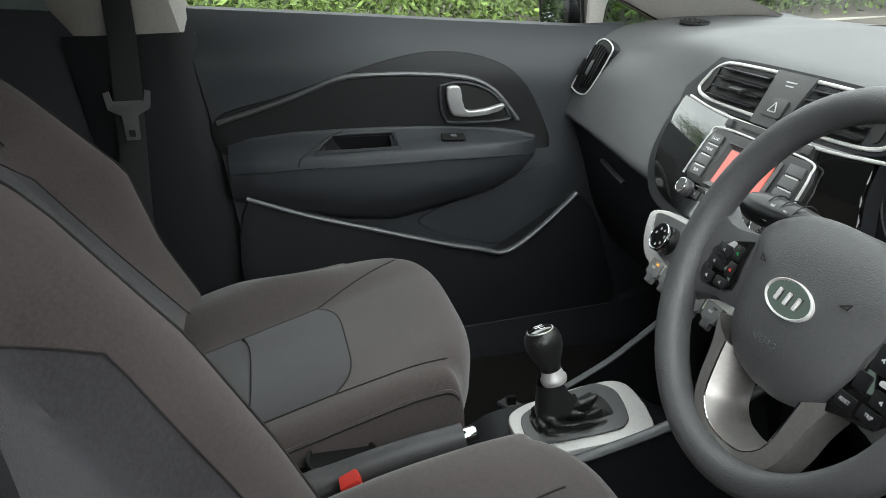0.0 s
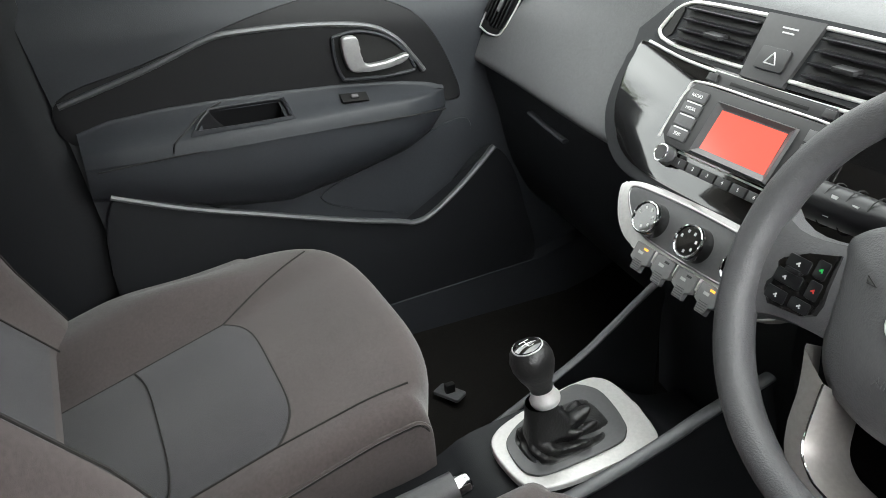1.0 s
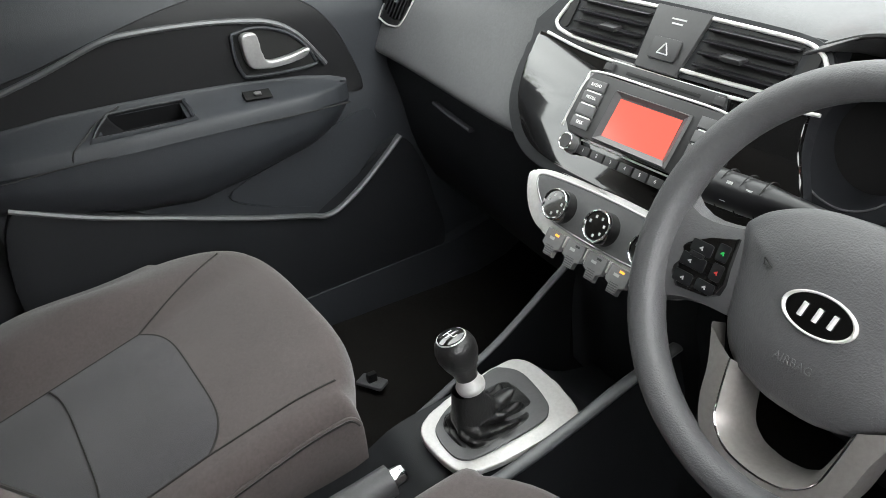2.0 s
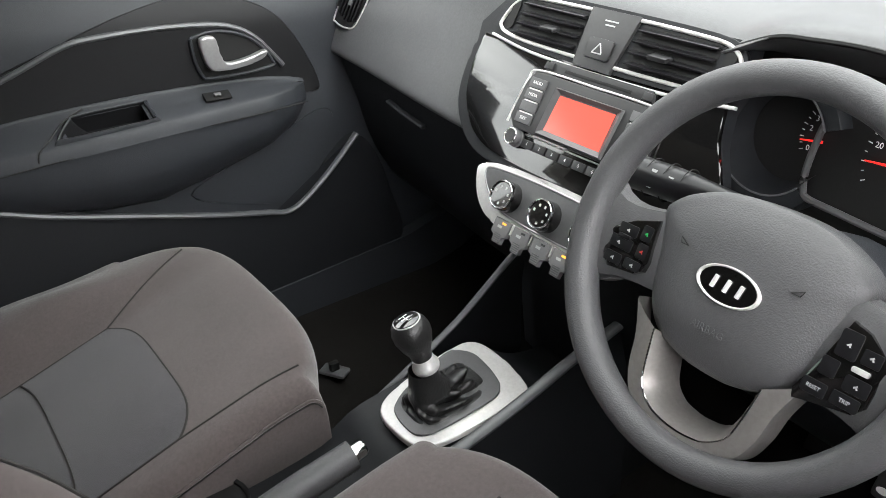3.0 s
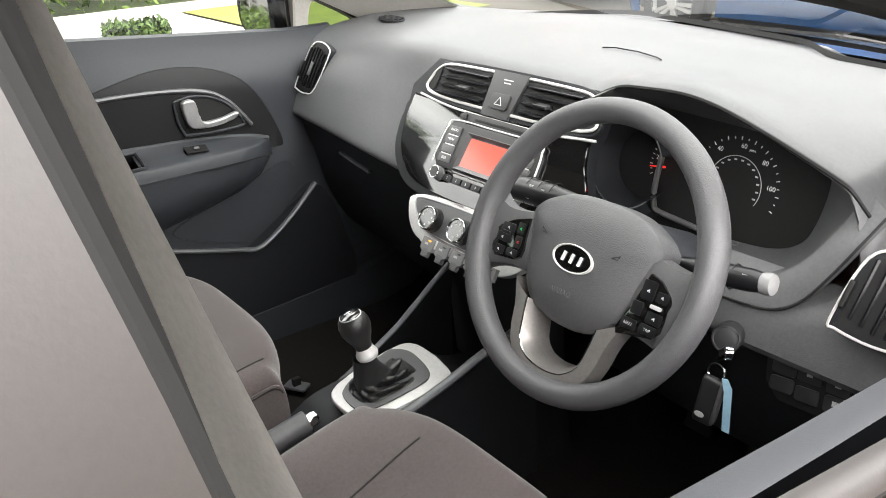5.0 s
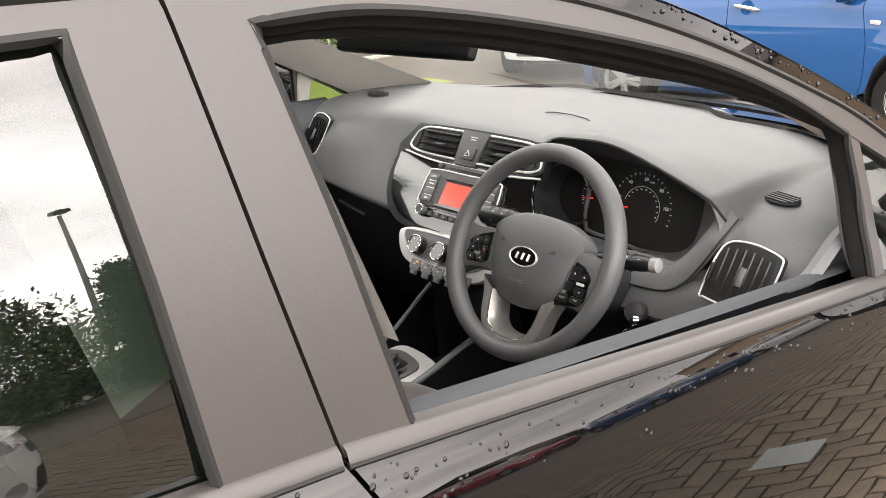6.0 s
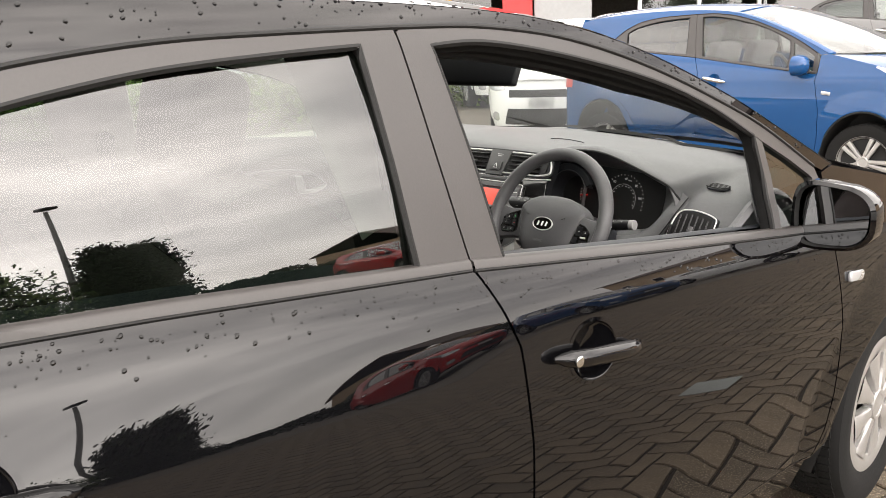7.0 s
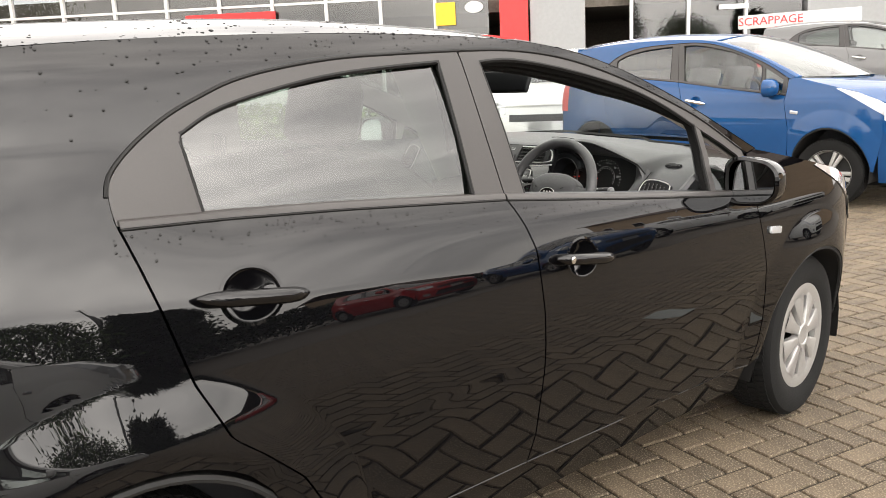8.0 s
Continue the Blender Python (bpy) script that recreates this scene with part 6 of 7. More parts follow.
# ---- outer vents, switch panel, demister slots ----
for cx, cy, cz, w, h, turn in ((-0.602, -0.706, 0.990, 0.070, 0.118, -14), (0.655, -0.748, 0.925, 0.105, 0.105, 10)):
    m = frame_axes((cx, cy, cz), (1, 0.18 if cx < 0 else -0.18 * -1, 0), (0, 0.40, 0.92)) @ pose(0, 0, 0, 0, 0, turn * (1 if cx < 0 else -1))
    bm = bmesh.new()
    o = [tuple(v)[:2] for v in spline([(-w / 2, -h * 0.42, 0), (-w * 0.42, h * 0.32, 0), (-w * 0.1, h / 2, 0), (w * 0.40, h * 0.47, 0), (w / 2, h * 0.30, 0), (w * 0.42, -h * 0.35, 0), (w * 0.05, -h / 2, 0), (-w * 0.4, -h * 0.5, 0)], 48, True)]
    plate(bm, o, m @ pose(0, 0, -0.012), 0.015, 0.002)
    vent = part("side_vent", bm, M_DASHLOW, black_car, "side air vent with silver frame")
    bm = bmesh.new()
    tube(bm, [m @ Vector((x * 0.96, y * 0.96, 0.004)) for x, y in o], 0.0017, seg=6, closed=True)
    part("vent_frame", bm, M_SATIN, vent)
    bm = bmesh.new()
    plate(bm, [(x * 0.80, y * 0.86) for x, y in o], m @ pose(0, 0, 0.0032), 0.0006)
    part("vent_well", bm, M_SEAL, vent)
    for k in range(6):
        bm = bmesh.new()
        x = (k - 2.5) * w * 0.125
        box(bm, m @ pose(x, 0, 0.006, 0, 22, 0), (0.0030, h * (0.78 - 0.05 * abs(k - 2.5)), 0.011), 0.0008)
        part("vent_slat", bm, M_SWITCH, vent)
    bm = bmesh.new()
    box(bm, m @ pose(w * 0.02, -h * 0.02, 0.009), (0.010, 0.030, 0.007), 0.002)
    part("vent_tab", bm, M_RADIO, vent)
    bm = bmesh.new()
    box(bm, m @ pose(-w * 0.43, -h * 0.1, 0.006), (0.006, h * 0.3, 0.010), 0.002)
    part("vent_wheel", bm, M_SEAL, vent)
for cx, cy, cz in ((0.613, -0.565, 0.998), (-0.60, -0.50, 1.066)):
    bm = bmesh.new()
    m = frame_axes((cx, cy, cz), (1, -0.2 if cx > 0 else 0.2, -0.05), (0, 1, 0.08 if cx > 0 else 0.02))
    plate(bm, [(0.034 * math.cos(t), 0.024 * math.sin(t)) for t in (j / 28 * math.tau for j in range(28))], m, 0.003, 0.001)
    slot = part("demister_vent", bm, M_DASHLOW, dash, "dark oval demister vent")
    for k in range(5):
        bm = bmesh.new()
        y = (k - 2) * 0.008
        box(bm, m @ pose(0, y, 0.0045), (2 * 0.031 * math.sqrt(max(0.05, 1 - (y / 0.024) ** 2)), 0.0028, 0.003))
        part("demister_slat", bm, M_BUTTON, dash)
fm = frame_axes((0.578, -0.752, 0.792), (1, 0.0, 0.10), (0, 0.25, 0.97))
bm = bmesh.new()
plate(bm, [(-0.052, 0.030), (-0.048, -0.010), (-0.030, -0.030), (0.056, -0.034), (0.060, 0.026)], fm, 0.006, 0.003)
sp = part("switch_panel", bm, M_SEAL, black_car, "black lower switch panel")
for bx, by, w, h in ((-0.026, 0.012, 0.030, 0.018), (0.006, 0.012, 0.030, 0.018), (-0.026, -0.009, 0.030, 0.018), (0.006, -0.012, 0.030, 0.018), (0.040, 0.010, 0.028, 0.020), (0.040, -0.012, 0.028, 0.020)):
    bm = bmesh.new()
    plate(bm, rounded(w, h, 0.004), fm @ pose(bx, by, 0.0062), 0.003, 0.0012)
    part("blank_switch", bm, M_BUTTON, sp)
for bx, by in ((0.006, 0.014), (0.040, 0.012), (0.040, -0.010)):
    bm = bmesh.new()
    box(bm, fm @ pose(bx, by, 0.0095), (0.007, 0.006, 0.0005))
    part("switch_symbol", bm, M_SYMBOL, sp)


# ---- door linings ----
def lining_x(y, z):
    """Depth of the passenger door lining from the car's centre line."""
    top = 1.122 - 0.082 * (y + 1.45)
    f = (top - z)
    x = 0.642 + 0.055 * max(0.0, 1 - f / 0.11) ** 1.8 - 0.012 * step01(z, 0.40, 0.70) * (1 - step01(z, 0.78, 0.88))
    return x


def lining(y, z, out=0.0):
    return Vector((-(lining_x(y, z) - out), y, z))


def lining_patch(rows, out):
    bm = bmesh.new()
    grid(bm, [[lining(p[0], p[1], out) for p in r] for r in rows])
    return bm


def zone(outline, out, edge=0.004, n=14):
    """A raised region of the lining inside a closed (y, z) outline."""
    c = np.mean(np.array(outline), axis=0)
    bm = bmesh.new()
    rows = []
    for g, o in [(1.0, -0.004), (1.0, out - edge * 0.5), (0.99, out)] + [(1 - (k + 1) / n, out) for k in range(n - 1)] + [(0.02, out)]:
        rows.append([lining(c[0] + (p[0] - c[0]) * g, c[1] + (p[1] - c[1]) * g, o) for p in outline])
    vs = grid(bm, rows, closed_u=True)
    bm.faces.new(vs[-1])
    return bm


def ribbon(pts, r, out, squash=1.0, n=50):
    bm = bmesh.new()
    tube(bm, [lining(p.x, p.y, out) for p in spline([(a, b, 0) for a, b in pts], n)], r, seg=8, squash=squash)
    return bm


left_top = [(-1.475, 1.124), (-1.19, 1.101), (-0.98, 1.083), (-0.70, 1.060), (-0.60, 1.06)]
bm = lining_patch(coons([(-1.36, 0.40), (-0.50, 0.40)], left_top, [(-1.36, 0.40), (-1.392, 0.60), (-1.425, 0.85), (-1.475, 1.124)], [(-0.50, 0.40), (-0.55, 0.75), (-0.60, 1.06)], 44, 40), 0.0)
thicken(bm, (-0.02, 0, 0))
trim = part("door_lining", bm, M_DOOR, black_car, "dark grey moulded passenger door lining")
bm = bmesh.new()
rows = []
for y, z in resample(left_top, 24):
    rows.append([lining(y, z, 0.0), Vector((-0.712, y, z + 0.004)), Vector((-0.730, y, z - 0.004)), Vector((-0.740, y, z - 0.10))])
grid(bm, rows)
part("window_ledge", bm, M_DOOR, trim, "dark grey window ledge")
# upper gloss-dark swoop and strip
swoop = [(-1.43, 0.930), (-1.30, 0.966), (-1.17, 1.004), (-1.09, 1.022), (-1.02, 1.030), (-0.94, 1.022), (-0.87, 0.995), (-0.83, 0.955), (-0.80, 0.90), (-0.782, 0.845), (-0.80, 0.83), (-0.90, 0.85), (-1.10, 0.85), (-1.30, 0.85), (-1.42, 0.86)]
part("lining_insert", zone([tuple(v)[:2] for v in spline([(a, b, 0) for a, b in swoop], 80, True)], 0.003), M_DOORDARK, trim, "black satin door insert")
part("trim_strip", ribbon([(-1.43, 0.921), (-1.30, 0.957), (-1.21, 0.988), (-1.16, 0.994), (-1.05, 0.991), (-0.95, 0.978), (-0.90, 0.952), (-0.868, 0.915), (-0.850, 0.890)], 0.0070, 0.004, 0.7), M_GREYLINE, trim, "grey painted trim strip")
hand = [tuple(v)[:2] for v in spline([(-1.008, 0.966, 0), (-0.95, 0.968, 0), (-0.90, 0.945, 0), (-0.872, 0.908, 0), (-0.878, 0.892, 0), (-0.98, 0.894, 0), (-1.000, 0.908, 0)], 44, True)]
part("handle_cup", zone(hand, 0.006), M_SEAL, trim, "black handle cup")
bm = ribbon([(a, b) for a, b in hand[::4]] + [hand[0]], 0.003, 0.007)
part("handle_rim", bm, M_DOOR, trim)
bm = bmesh.new()
lever_f = frame_axes(lining(-0.950, 0.925, 0.012), (0, 1, 0), (0, 0, 1))
plate(bm, [tuple(v)[:2] for v in spline([(-0.046, 0.040, 0), (-0.022, 0.040, 0), (-0.016, 0.010, 0), (-0.006, -0.006, 0), (0.030, -0.005, 0), (0.064, 0.002, 0), (0.066, -0.006, 0), (0.050, -0.014, 0), (0.010, -0.018, 0), (-0.026, -0.017, 0), (-0.040, -0.008, 0), (-0.046, 0.015, 0)], 60, True)], lever_f, 0.012, 0.004, 3)
part("pull_lever", bm, M_LEVER, trim, "satin silver inner door handle")
# armrest: a shelf that swells out of the lining
bm = bmesh.new()
rows = []
ARM = [(-1.415, 0.872, 0.855, 0.034, 0.770), (-1.37, 0.884, 0.859, 0.050, 0.760), (-1.29, 0.890, 0.860, 0.060, 0.735), (-1.20, 0.890, 0.860, 0.064, 0.715), (-1.11, 0.888, 0.860, 0.064, 0.705), (-1.01, 0.883, 0.859, 0.062, 0.725), (-0.90, 0.873, 0.857, 0.054, 0.752), (-0.85, 0.864, 0.854, 0.036, 0.780), (-0.815, 0.853, 0.850, 0.006, 0.815)]
for y in np.linspace(-1.415, -0.815, 40):
    t, b, o, c = (float(np.interp(y, [p[0] for p in ARM], [p[k] for p in ARM])) for k in (1, 2, 3, 4))
    rows.append([lining(y, t + 0.006, -0.004), lining(y, t + 0.005, 0.004), lining(y, t, 0.008), lining(y, t + (b - t) * 0.5, o * 0.5), lining(y, b + 0.001, o * 0.92), lining(y, b - 0.006, o * 1.02), lining(y, b - 0.022, o * 1.05), lining(y, b - 0.026, o * 1.02), lining(y, b + (c - b) * 0.55, o * 0.86), lining(y, b + (c - b) * 0.85, o * 0.45), lining(y, c, -0.004)])
fine = [spline(r, 44) for r in zip(*[spline(c_, 96) for c_ in zip(*rows)])]
m = frame_axes((-0.6035, -1.172, 0.8750), (0, 1, -0.01), (-0.88, 0, 0.47))
grid(bm, fine)
inv = m.inverted()
hole = []
for f_ in bm.faces:
    q = inv @ f_.calc_center_median()
    if abs(q.z) < 0.03 and -0.066 + 0.25 * max(0, q.y) < q.x < 0.062 and abs(q.y) < 0.0195:
        hole.append(f_)
bmesh.ops.delete(bm, geom=hole, context="FACES")
part("armrest", bm, M_DOOR, trim, "dark grey armrest")
part("armrest_seam", ribbon([(-1.40, 0.834), (-1.28, 0.838), (-1.10, 0.838), (-0.95, 0.835), (-0.84, 0.836)], 0.0014, 0.064), M_SEAL, trim)
bm = bmesh.new()
tube(bm, spline([(-0.577, -1.290, 0.836), (-0.577, -1.285, 0.857), (-0.592, -1.262, 0.870), (-0.615, -1.235, 0.884), (-0.630, -1.200, 0.893)], 20), 0.0014, seg=5)
part("armrest_joint", bm, M_SEAL, trim)
cup = [tuple(v)[:2] for v in spline([(-0.078, -0.016, 0), (-0.066, -0.021, 0), (0.058, -0.021, 0), (0.068, -0.014, 0), (0.066, 0.016, 0), (0.056, 0.021, 0), (-0.040, 0.021, 0), (-0.054, 0.014, 0)], 40, True)]
bm = bmesh.new()
grid(bm, [[m @ Vector((x * g, y * g2, h)) for x, y in cup] for g, g2, h in ((1.10, 1.30, -0.010), (1.07, 1.20, 0.000), (1.02, 1.06, 0.0035), (0.97, 0.95, 0.002))], closed_u=True)
part("cup_rim", bm, M_DOOR, trim)
bm = bmesh.new()
vs = grid(bm, [[m @ Vector((x * g + sh, y * g2, h)) for x, y in cup] for g, g2, sh, h in ((0.98, 0.97, 0, 0.003), (0.95, 0.93, 0.001, -0.006), (0.88, 0.86, 0.006, -0.020), (0.78, 0.78, 0.012, -0.034))], closed_u=True)
bm.faces.new(vs[-1])
part("pull_cup", bm, M_DOORDARK, trim, "deep black pull cup")
bm = bmesh.new()
box(bm, frame_axes((-0.604, -0.990, 0.8725), (0, 1, -0.06), (-0.88, 0, 0.47)), (0.046, 0.020, 0.003), 0.001)
sw_ = part("window_switch", bm, M_RUBBER, trim, "black window switch")
bm = bmesh.new()
box(bm, frame_axes((-0.602, -0.990, 0.8755), (0, 1, -0.06), (-0.88, 0, 0.47)), (0.012, 0.007, 0.004), 0.0015)
part("switch_rocker", bm, M_RADIO, trim)
# lower strip and pocket
part("pocket_strip", ribbon([(-1.39, 0.782), (-1.28, 0.738), (-1.16, 0.700), (-1.02, 0.656), (-0.93, 0.632), (-0.895, 0.622), (-0.86, 0.632), (-0.80, 0.675), (-0.73, 0.738)], 0.0068, 0.022, 0.8), M_GREYLINE, trim, "grey pocket edge strip")
pocket = [tuple(v)[:2] for v in spline([(-1.39, 0.77, 0), (-1.16, 0.695, 0), (-0.93, 0.627, 0), (-0.895, 0.617, 0), (-0.86, 0.627, 0), (-0.73, 0.733, 0), (-0.66, 0.60, 0), (-0.66, 0.45, 0), (-1.0, 0.42, 0), (-1.36, 0.45, 0)], 70, True)]
part("door_pocket", zone(pocket, 0.020), M_DASHLOW, trim, "dark door pocket")
sp_o = [tuple(v)[:2] for v in spline([(-1.06, 0.700, 0), (-0.92, 0.752, 0), (-0.80, 0.795, 0), (-0.765, 0.775, 0), (-0.79, 0.70, 0), (-0.86, 0.640, 0), (-0.93, 0.642, 0)], 44, True)]
part("speaker_grille", zone(sp_o, 0.002), M_DOOR, trim, "dark speaker grille")
# sill trim along the floor
for sx in (-1, 1):
    bm = bmesh.new()
    grid(bm, [[(sx * 0.625, y, 0.335) for y in (-1.45, -1.0, -0.62, -0.4)], [(sx * 0.618, y, z) for y, z in ((-1.45, 0.44), (-1.0, 0.455), (-0.62, 0.475), (-0.40, 0.53))], [(sx * 0.645, y, z) for y, z in ((-1.45, 0.45), (-1.0, 0.465), (-0.62, 0.485), (-0.4, 0.54))], [(sx * 0.72, y, 0.45) for y in (-1.45, -1.0, -0.62, -0.4)]])
    part("sill_trim", bm, M_DOOR, black_car, "dark grey sill trim")
    bm = bmesh.new()
    rows = [[(sx * x, y, z) for y, z in ((yb, 0.30), (yb - 0.01, 0.60), (yb - 0.045, 0.85), (yb - 0.075, 1.085))] for x, yb in ((0.70, -1.372), (0.655, -1.376), (0.642, -1.395), (0.640, -1.43), (0.642, -1.54), (0.66, -1.60))]
    grid(bm, rows)
    part("pillar_trim", bm, M_DASHLOW, black_car, "black lower pillar trim")
    bm = bmesh.new()
    rows = [[(sx * (x - 0.05 * k), y - 0.03 * k, z) for k, z in ((0, 1.085), (1, 1.23), (2, 1.38))] for x, y in ((0.735, -1.452), (0.69, -1.458), (0.655, -1.475), (0.650, -1.50), (0.655, -1.63), (0.69, -1.68))]
    grid(bm, rows)
    part("upper_pillar_trim", bm, M_CREAM, black_car, "cream upper pillar trim")
    # belt
    bm = bmesh.new()
    rows = []
    for y, z, x in ((-1.575, 1.36, 0.585), (-1.572, 1.20, 0.625), (-1.572, 1.085, 0.638), (-1.575, 0.98, 0.628), (-1.585, 0.80, 0.628), (-1.60, 0.50, 0.628)):
        rows.append([(sx * x, y - 0.024, z), (sx * (x - 0.003), y, z), (sx * x, y + 0.024, z)])
    grid(bm, rows)
    thicken(bm, (0.002, 0, 0))
    belt = part("seat_belt", bm, M_BELT, black_car, "black webbing seat belt")
    bm = bmesh.new()
    bmw = frame_axes((sx * 0.618, -1.575, 0.945), (0, sx * -1, 0), (0, 0, 1))
    plate(bm, [(-0.040, 0.045), (-0.030, 0.048), (-0.026, 0.030), (0.026, 0.030), (0.030, 0.048), (0.040, 0.045), (0.036, 0.016), (0.014, 0.004), (0.012, -0.040), (-0.012, -0.040), (-0.014, 0.004), (-0.036, 0.016)], bmw, 0.006, 0.002)
    part("belt_tongue", bm, M_RADIO, belt, "metal belt tongue")
    bm = bmesh.new()
    box(bm, bmw @ pose(0, -0.027, 0.004), (0.011, 0.012, 0.007))
    part("tongue_slot", bm, M_SEAL, belt)
    # windscreen pillar lining
    bm = bmesh.new()
    rows = []
    for y, z in resample([(-0.36, 1.03), (-0.56, 1.128), (-0.75, 1.215), (-1.00, 1.308), (-1.22, 1.365), (-1.45, 1.392)], 18):
        x = side_x(y, z) - 0.035
        foot = max(0.0, 1 - (z - 1.03) / 0.30)
        rows.append([(sx * (x + 0.012), y - 0.03, z - 0.012), (sx * (x - 0.012), y - 0.045, z - 0.020), (sx * (x - 0.045), y - 0.02, z - 0.004), (sx * (x - 0.062 - 0.02 * foot), y + 0.01, z + 0.006 + 0.012 * foot), (sx * (x - 0.075 - 0.07 * foot ** 1.5), y + 0.025 + 0.035 * foot, z + 0.014 + 0.030 * foot)])
    grid(bm, rows)
    part("pillar_lining", bm, M_CREAM, black_car, "cream windscreen pillar lining")
    # trim round the small front quarter window
    frame_out = [(-0.668, 0.940), (-0.668, 1.05), (-0.664, 1.158), (-0.60, 1.150), (-0.49, 1.098), (-0.38, 1.042), (-0.37, 1.00), (-0.38, 0.930), (-0.52, 0.930)]
    frame_in = [(-0.628, 0.975), (-0.630, 1.05), (-0.622, 1.106), (-0.586, 1.108), (-0.525, 1.082), (-0.478, 1.050), (-0.466, 1.02), (-0.474, 0.985), (-0.54, 0.968)]
    a, b = ([tuple(v)[:2] for v in spline([(y, z, 0) for y, z in q], 60, True)] for q in (frame_out, frame_in))
    bm = bmesh.new()
    grid(bm, [[(sx * (side_x(p[0] + (q[0] - p[0]) * g, p[1] + (q[1] - p[1]) * g) - deep), p[0] + (q[0] - p[0]) * g, p[1] + (q[1] - p[1]) * g) for p, q in zip(a, b)] for g, deep in ((0.0, 0.030), (0.08, 0.036), (0.75, 0.036), (0.95, 0.033), (1.0, 0.018))], closed_u=True)
    part("quarter_trim", bm, M_CREAM if sx < 0 else M_DASH, black_car, "moulded trim round the quarter window")
    # plain linings of the other doors
    if sx > 0:
        bm = bmesh.new()
        grid(bm, [[(0.772, y, z + 0.008), (0.762, y, z + 0.012), (0.746, y, z + 0.010), (0.738, y, z - 0.008), (0.720, y, z - 0.10), (0.700, y, 0.45)] for y, z in resample(BELT, 14)])
        part("driver_door_lining", bm, M_DOOR, black_car, "dark grey driver door lining")
        # corner piece between the dashboard's end and the mirror
        bm = bmesh.new()
        rows = []
        for y in np.linspace(-0.82, -0.40, 18):
            belt_z = float(np.interp(-y, [-p[0] for p in BELT], [p[1] for p in BELT]))
            high = belt_z + 0.004 + 0.068 * step01(y, -0.76, -0.62)
            rows.append([(0.765, y, high - 0.004), (0.752, y, high + 0.002), (0.738, y, high - 0.004), (0.728, y, high - 0.03), (0.722, y, belt_z - 0.06), (0.716, y, 0.78)])
        grid(bm, rows)
        # door plastic made lighter with dash grey, sky light put into the colour
        part("door_corner_trim", bm, M_DASH, black_car, "moulded door corner trim, greyed as if skylit")
    bm = bmesh.new()
    up = 0.09 if sx < 0 else 0.0
    grid(bm, [[(sx * 0.765, y, z + 0.006), (sx * 0.70, y, z + 0.010 + up), (sx * 0.675, y, z - 0.01 + up), (sx * 0.66, y, 0.45)] for y, z in resample([(-1.60, 1.04)] + BELT_R[1:], 14)])
    part("rear_door_lining", bm, M_DOOR, black_car, "dark grey rear door lining")
# headlining
bm = bmesh.new()
rows = []
for p in resample(GUTTER[4:], 16):
    ex = side_x(p[0], p[1]) - 0.05
    rows.append([(ex * u, p[0], p[1] - 0.03 + 0.035 * (1 - abs(u) ** 3)) for u in np.linspace(-1, 1, 15)])
grid(bm, rows)
part("headlining", bm, M_CREAM, black_car, "pale cloth headlining")
bm = bmesh.new()
box(bm, pose(0.0, -0.80, 1.318, 8, 0, 18), (0.235, 0.035, 0.062), 0.014, 3)
rv = part("rear_view_mirror", bm, M_SEAL, black_car, "black rear-view mirror")
bm = bmesh.new()
tube(bm, [(0, -0.79, 1.335), (0, -0.77, 1.362)], 0.012, seg=8)
part("mirror_stem", bm, M_SEAL, rv)
bm = bmesh.new()
box(bm, pose(0.27, -1.065, 1.302, -24, 0, 0), (0.32, 0.018, 0.070), 0.007, 3)
part("sun_visor", bm, M_DASHLOW, black_car, "dark folded driver sun visor")
# tail trim: load cover line
bm = bmesh.new()
grid(bm, [[(x, -2.68, 1.04) for x in (-0.62, 0.62)], [(x, -3.0, 1.02) for x in (-0.62, 0.62)]])
part("load_cover", bm, M_DASHLOW, black_car, "black load cover")

# ---- ground ----
def ground_z(x, y):
    """The forecourt climbs a little towards the showroom."""
    return 0.035 * max(0.0, (-0.66 * x + 0.75 * y) - 8.0)


M_GROUND = material("joint_sand", (0.020, 0.015, 0.009), rough=0.95, vary=0.35, scale=8)
M_PAVER = material("block_paver", (0.094, 0.070, 0.045), rough=0.80, vary=0.55, scale=40, bump=1.0, bump_scale=320, piece=0.17)


def aggregate(m, pale, scale, low, high):
    """Pale grit showing in a worn concrete face."""
    n, l = m.node_tree.nodes, m.node_tree.links
    b = n["Principled BSDF"]
    base = b.inputs["Base Color"].links[0].from_socket
    co, grit, cut_, mix = n.new("ShaderNodeTexCoord"), n.new("ShaderNodeTexNoise"), n.new("ShaderNodeMapRange"), n.new("ShaderNodeMix")
    grit.inputs["Scale"].default_value, grit.inputs["Detail"].default_value, grit.inputs["Roughness"].default_value = scale, 3, 0.6
    cut_.inputs["From Min"].default_value, cut_.inputs["From Max"].default_value = low, high
    mix.data_type = "RGBA"
    mix.inputs[7].default_value = (*pale, 1)
    l.new(co.outputs["Object"], grit.inputs["Vector"])
    l.new(grit.outputs["Fac"], cut_.inputs["Value"])
    l.new(cut_.outputs["Result"], mix.inputs["Factor"])
    l.new(base, mix.inputs[6])
    l.new(mix.outputs[2], b.inputs["Base Color"])


aggregate(M_PAVER, (0.33, 0.27, 0.19), 150, 0.53, 0.70)

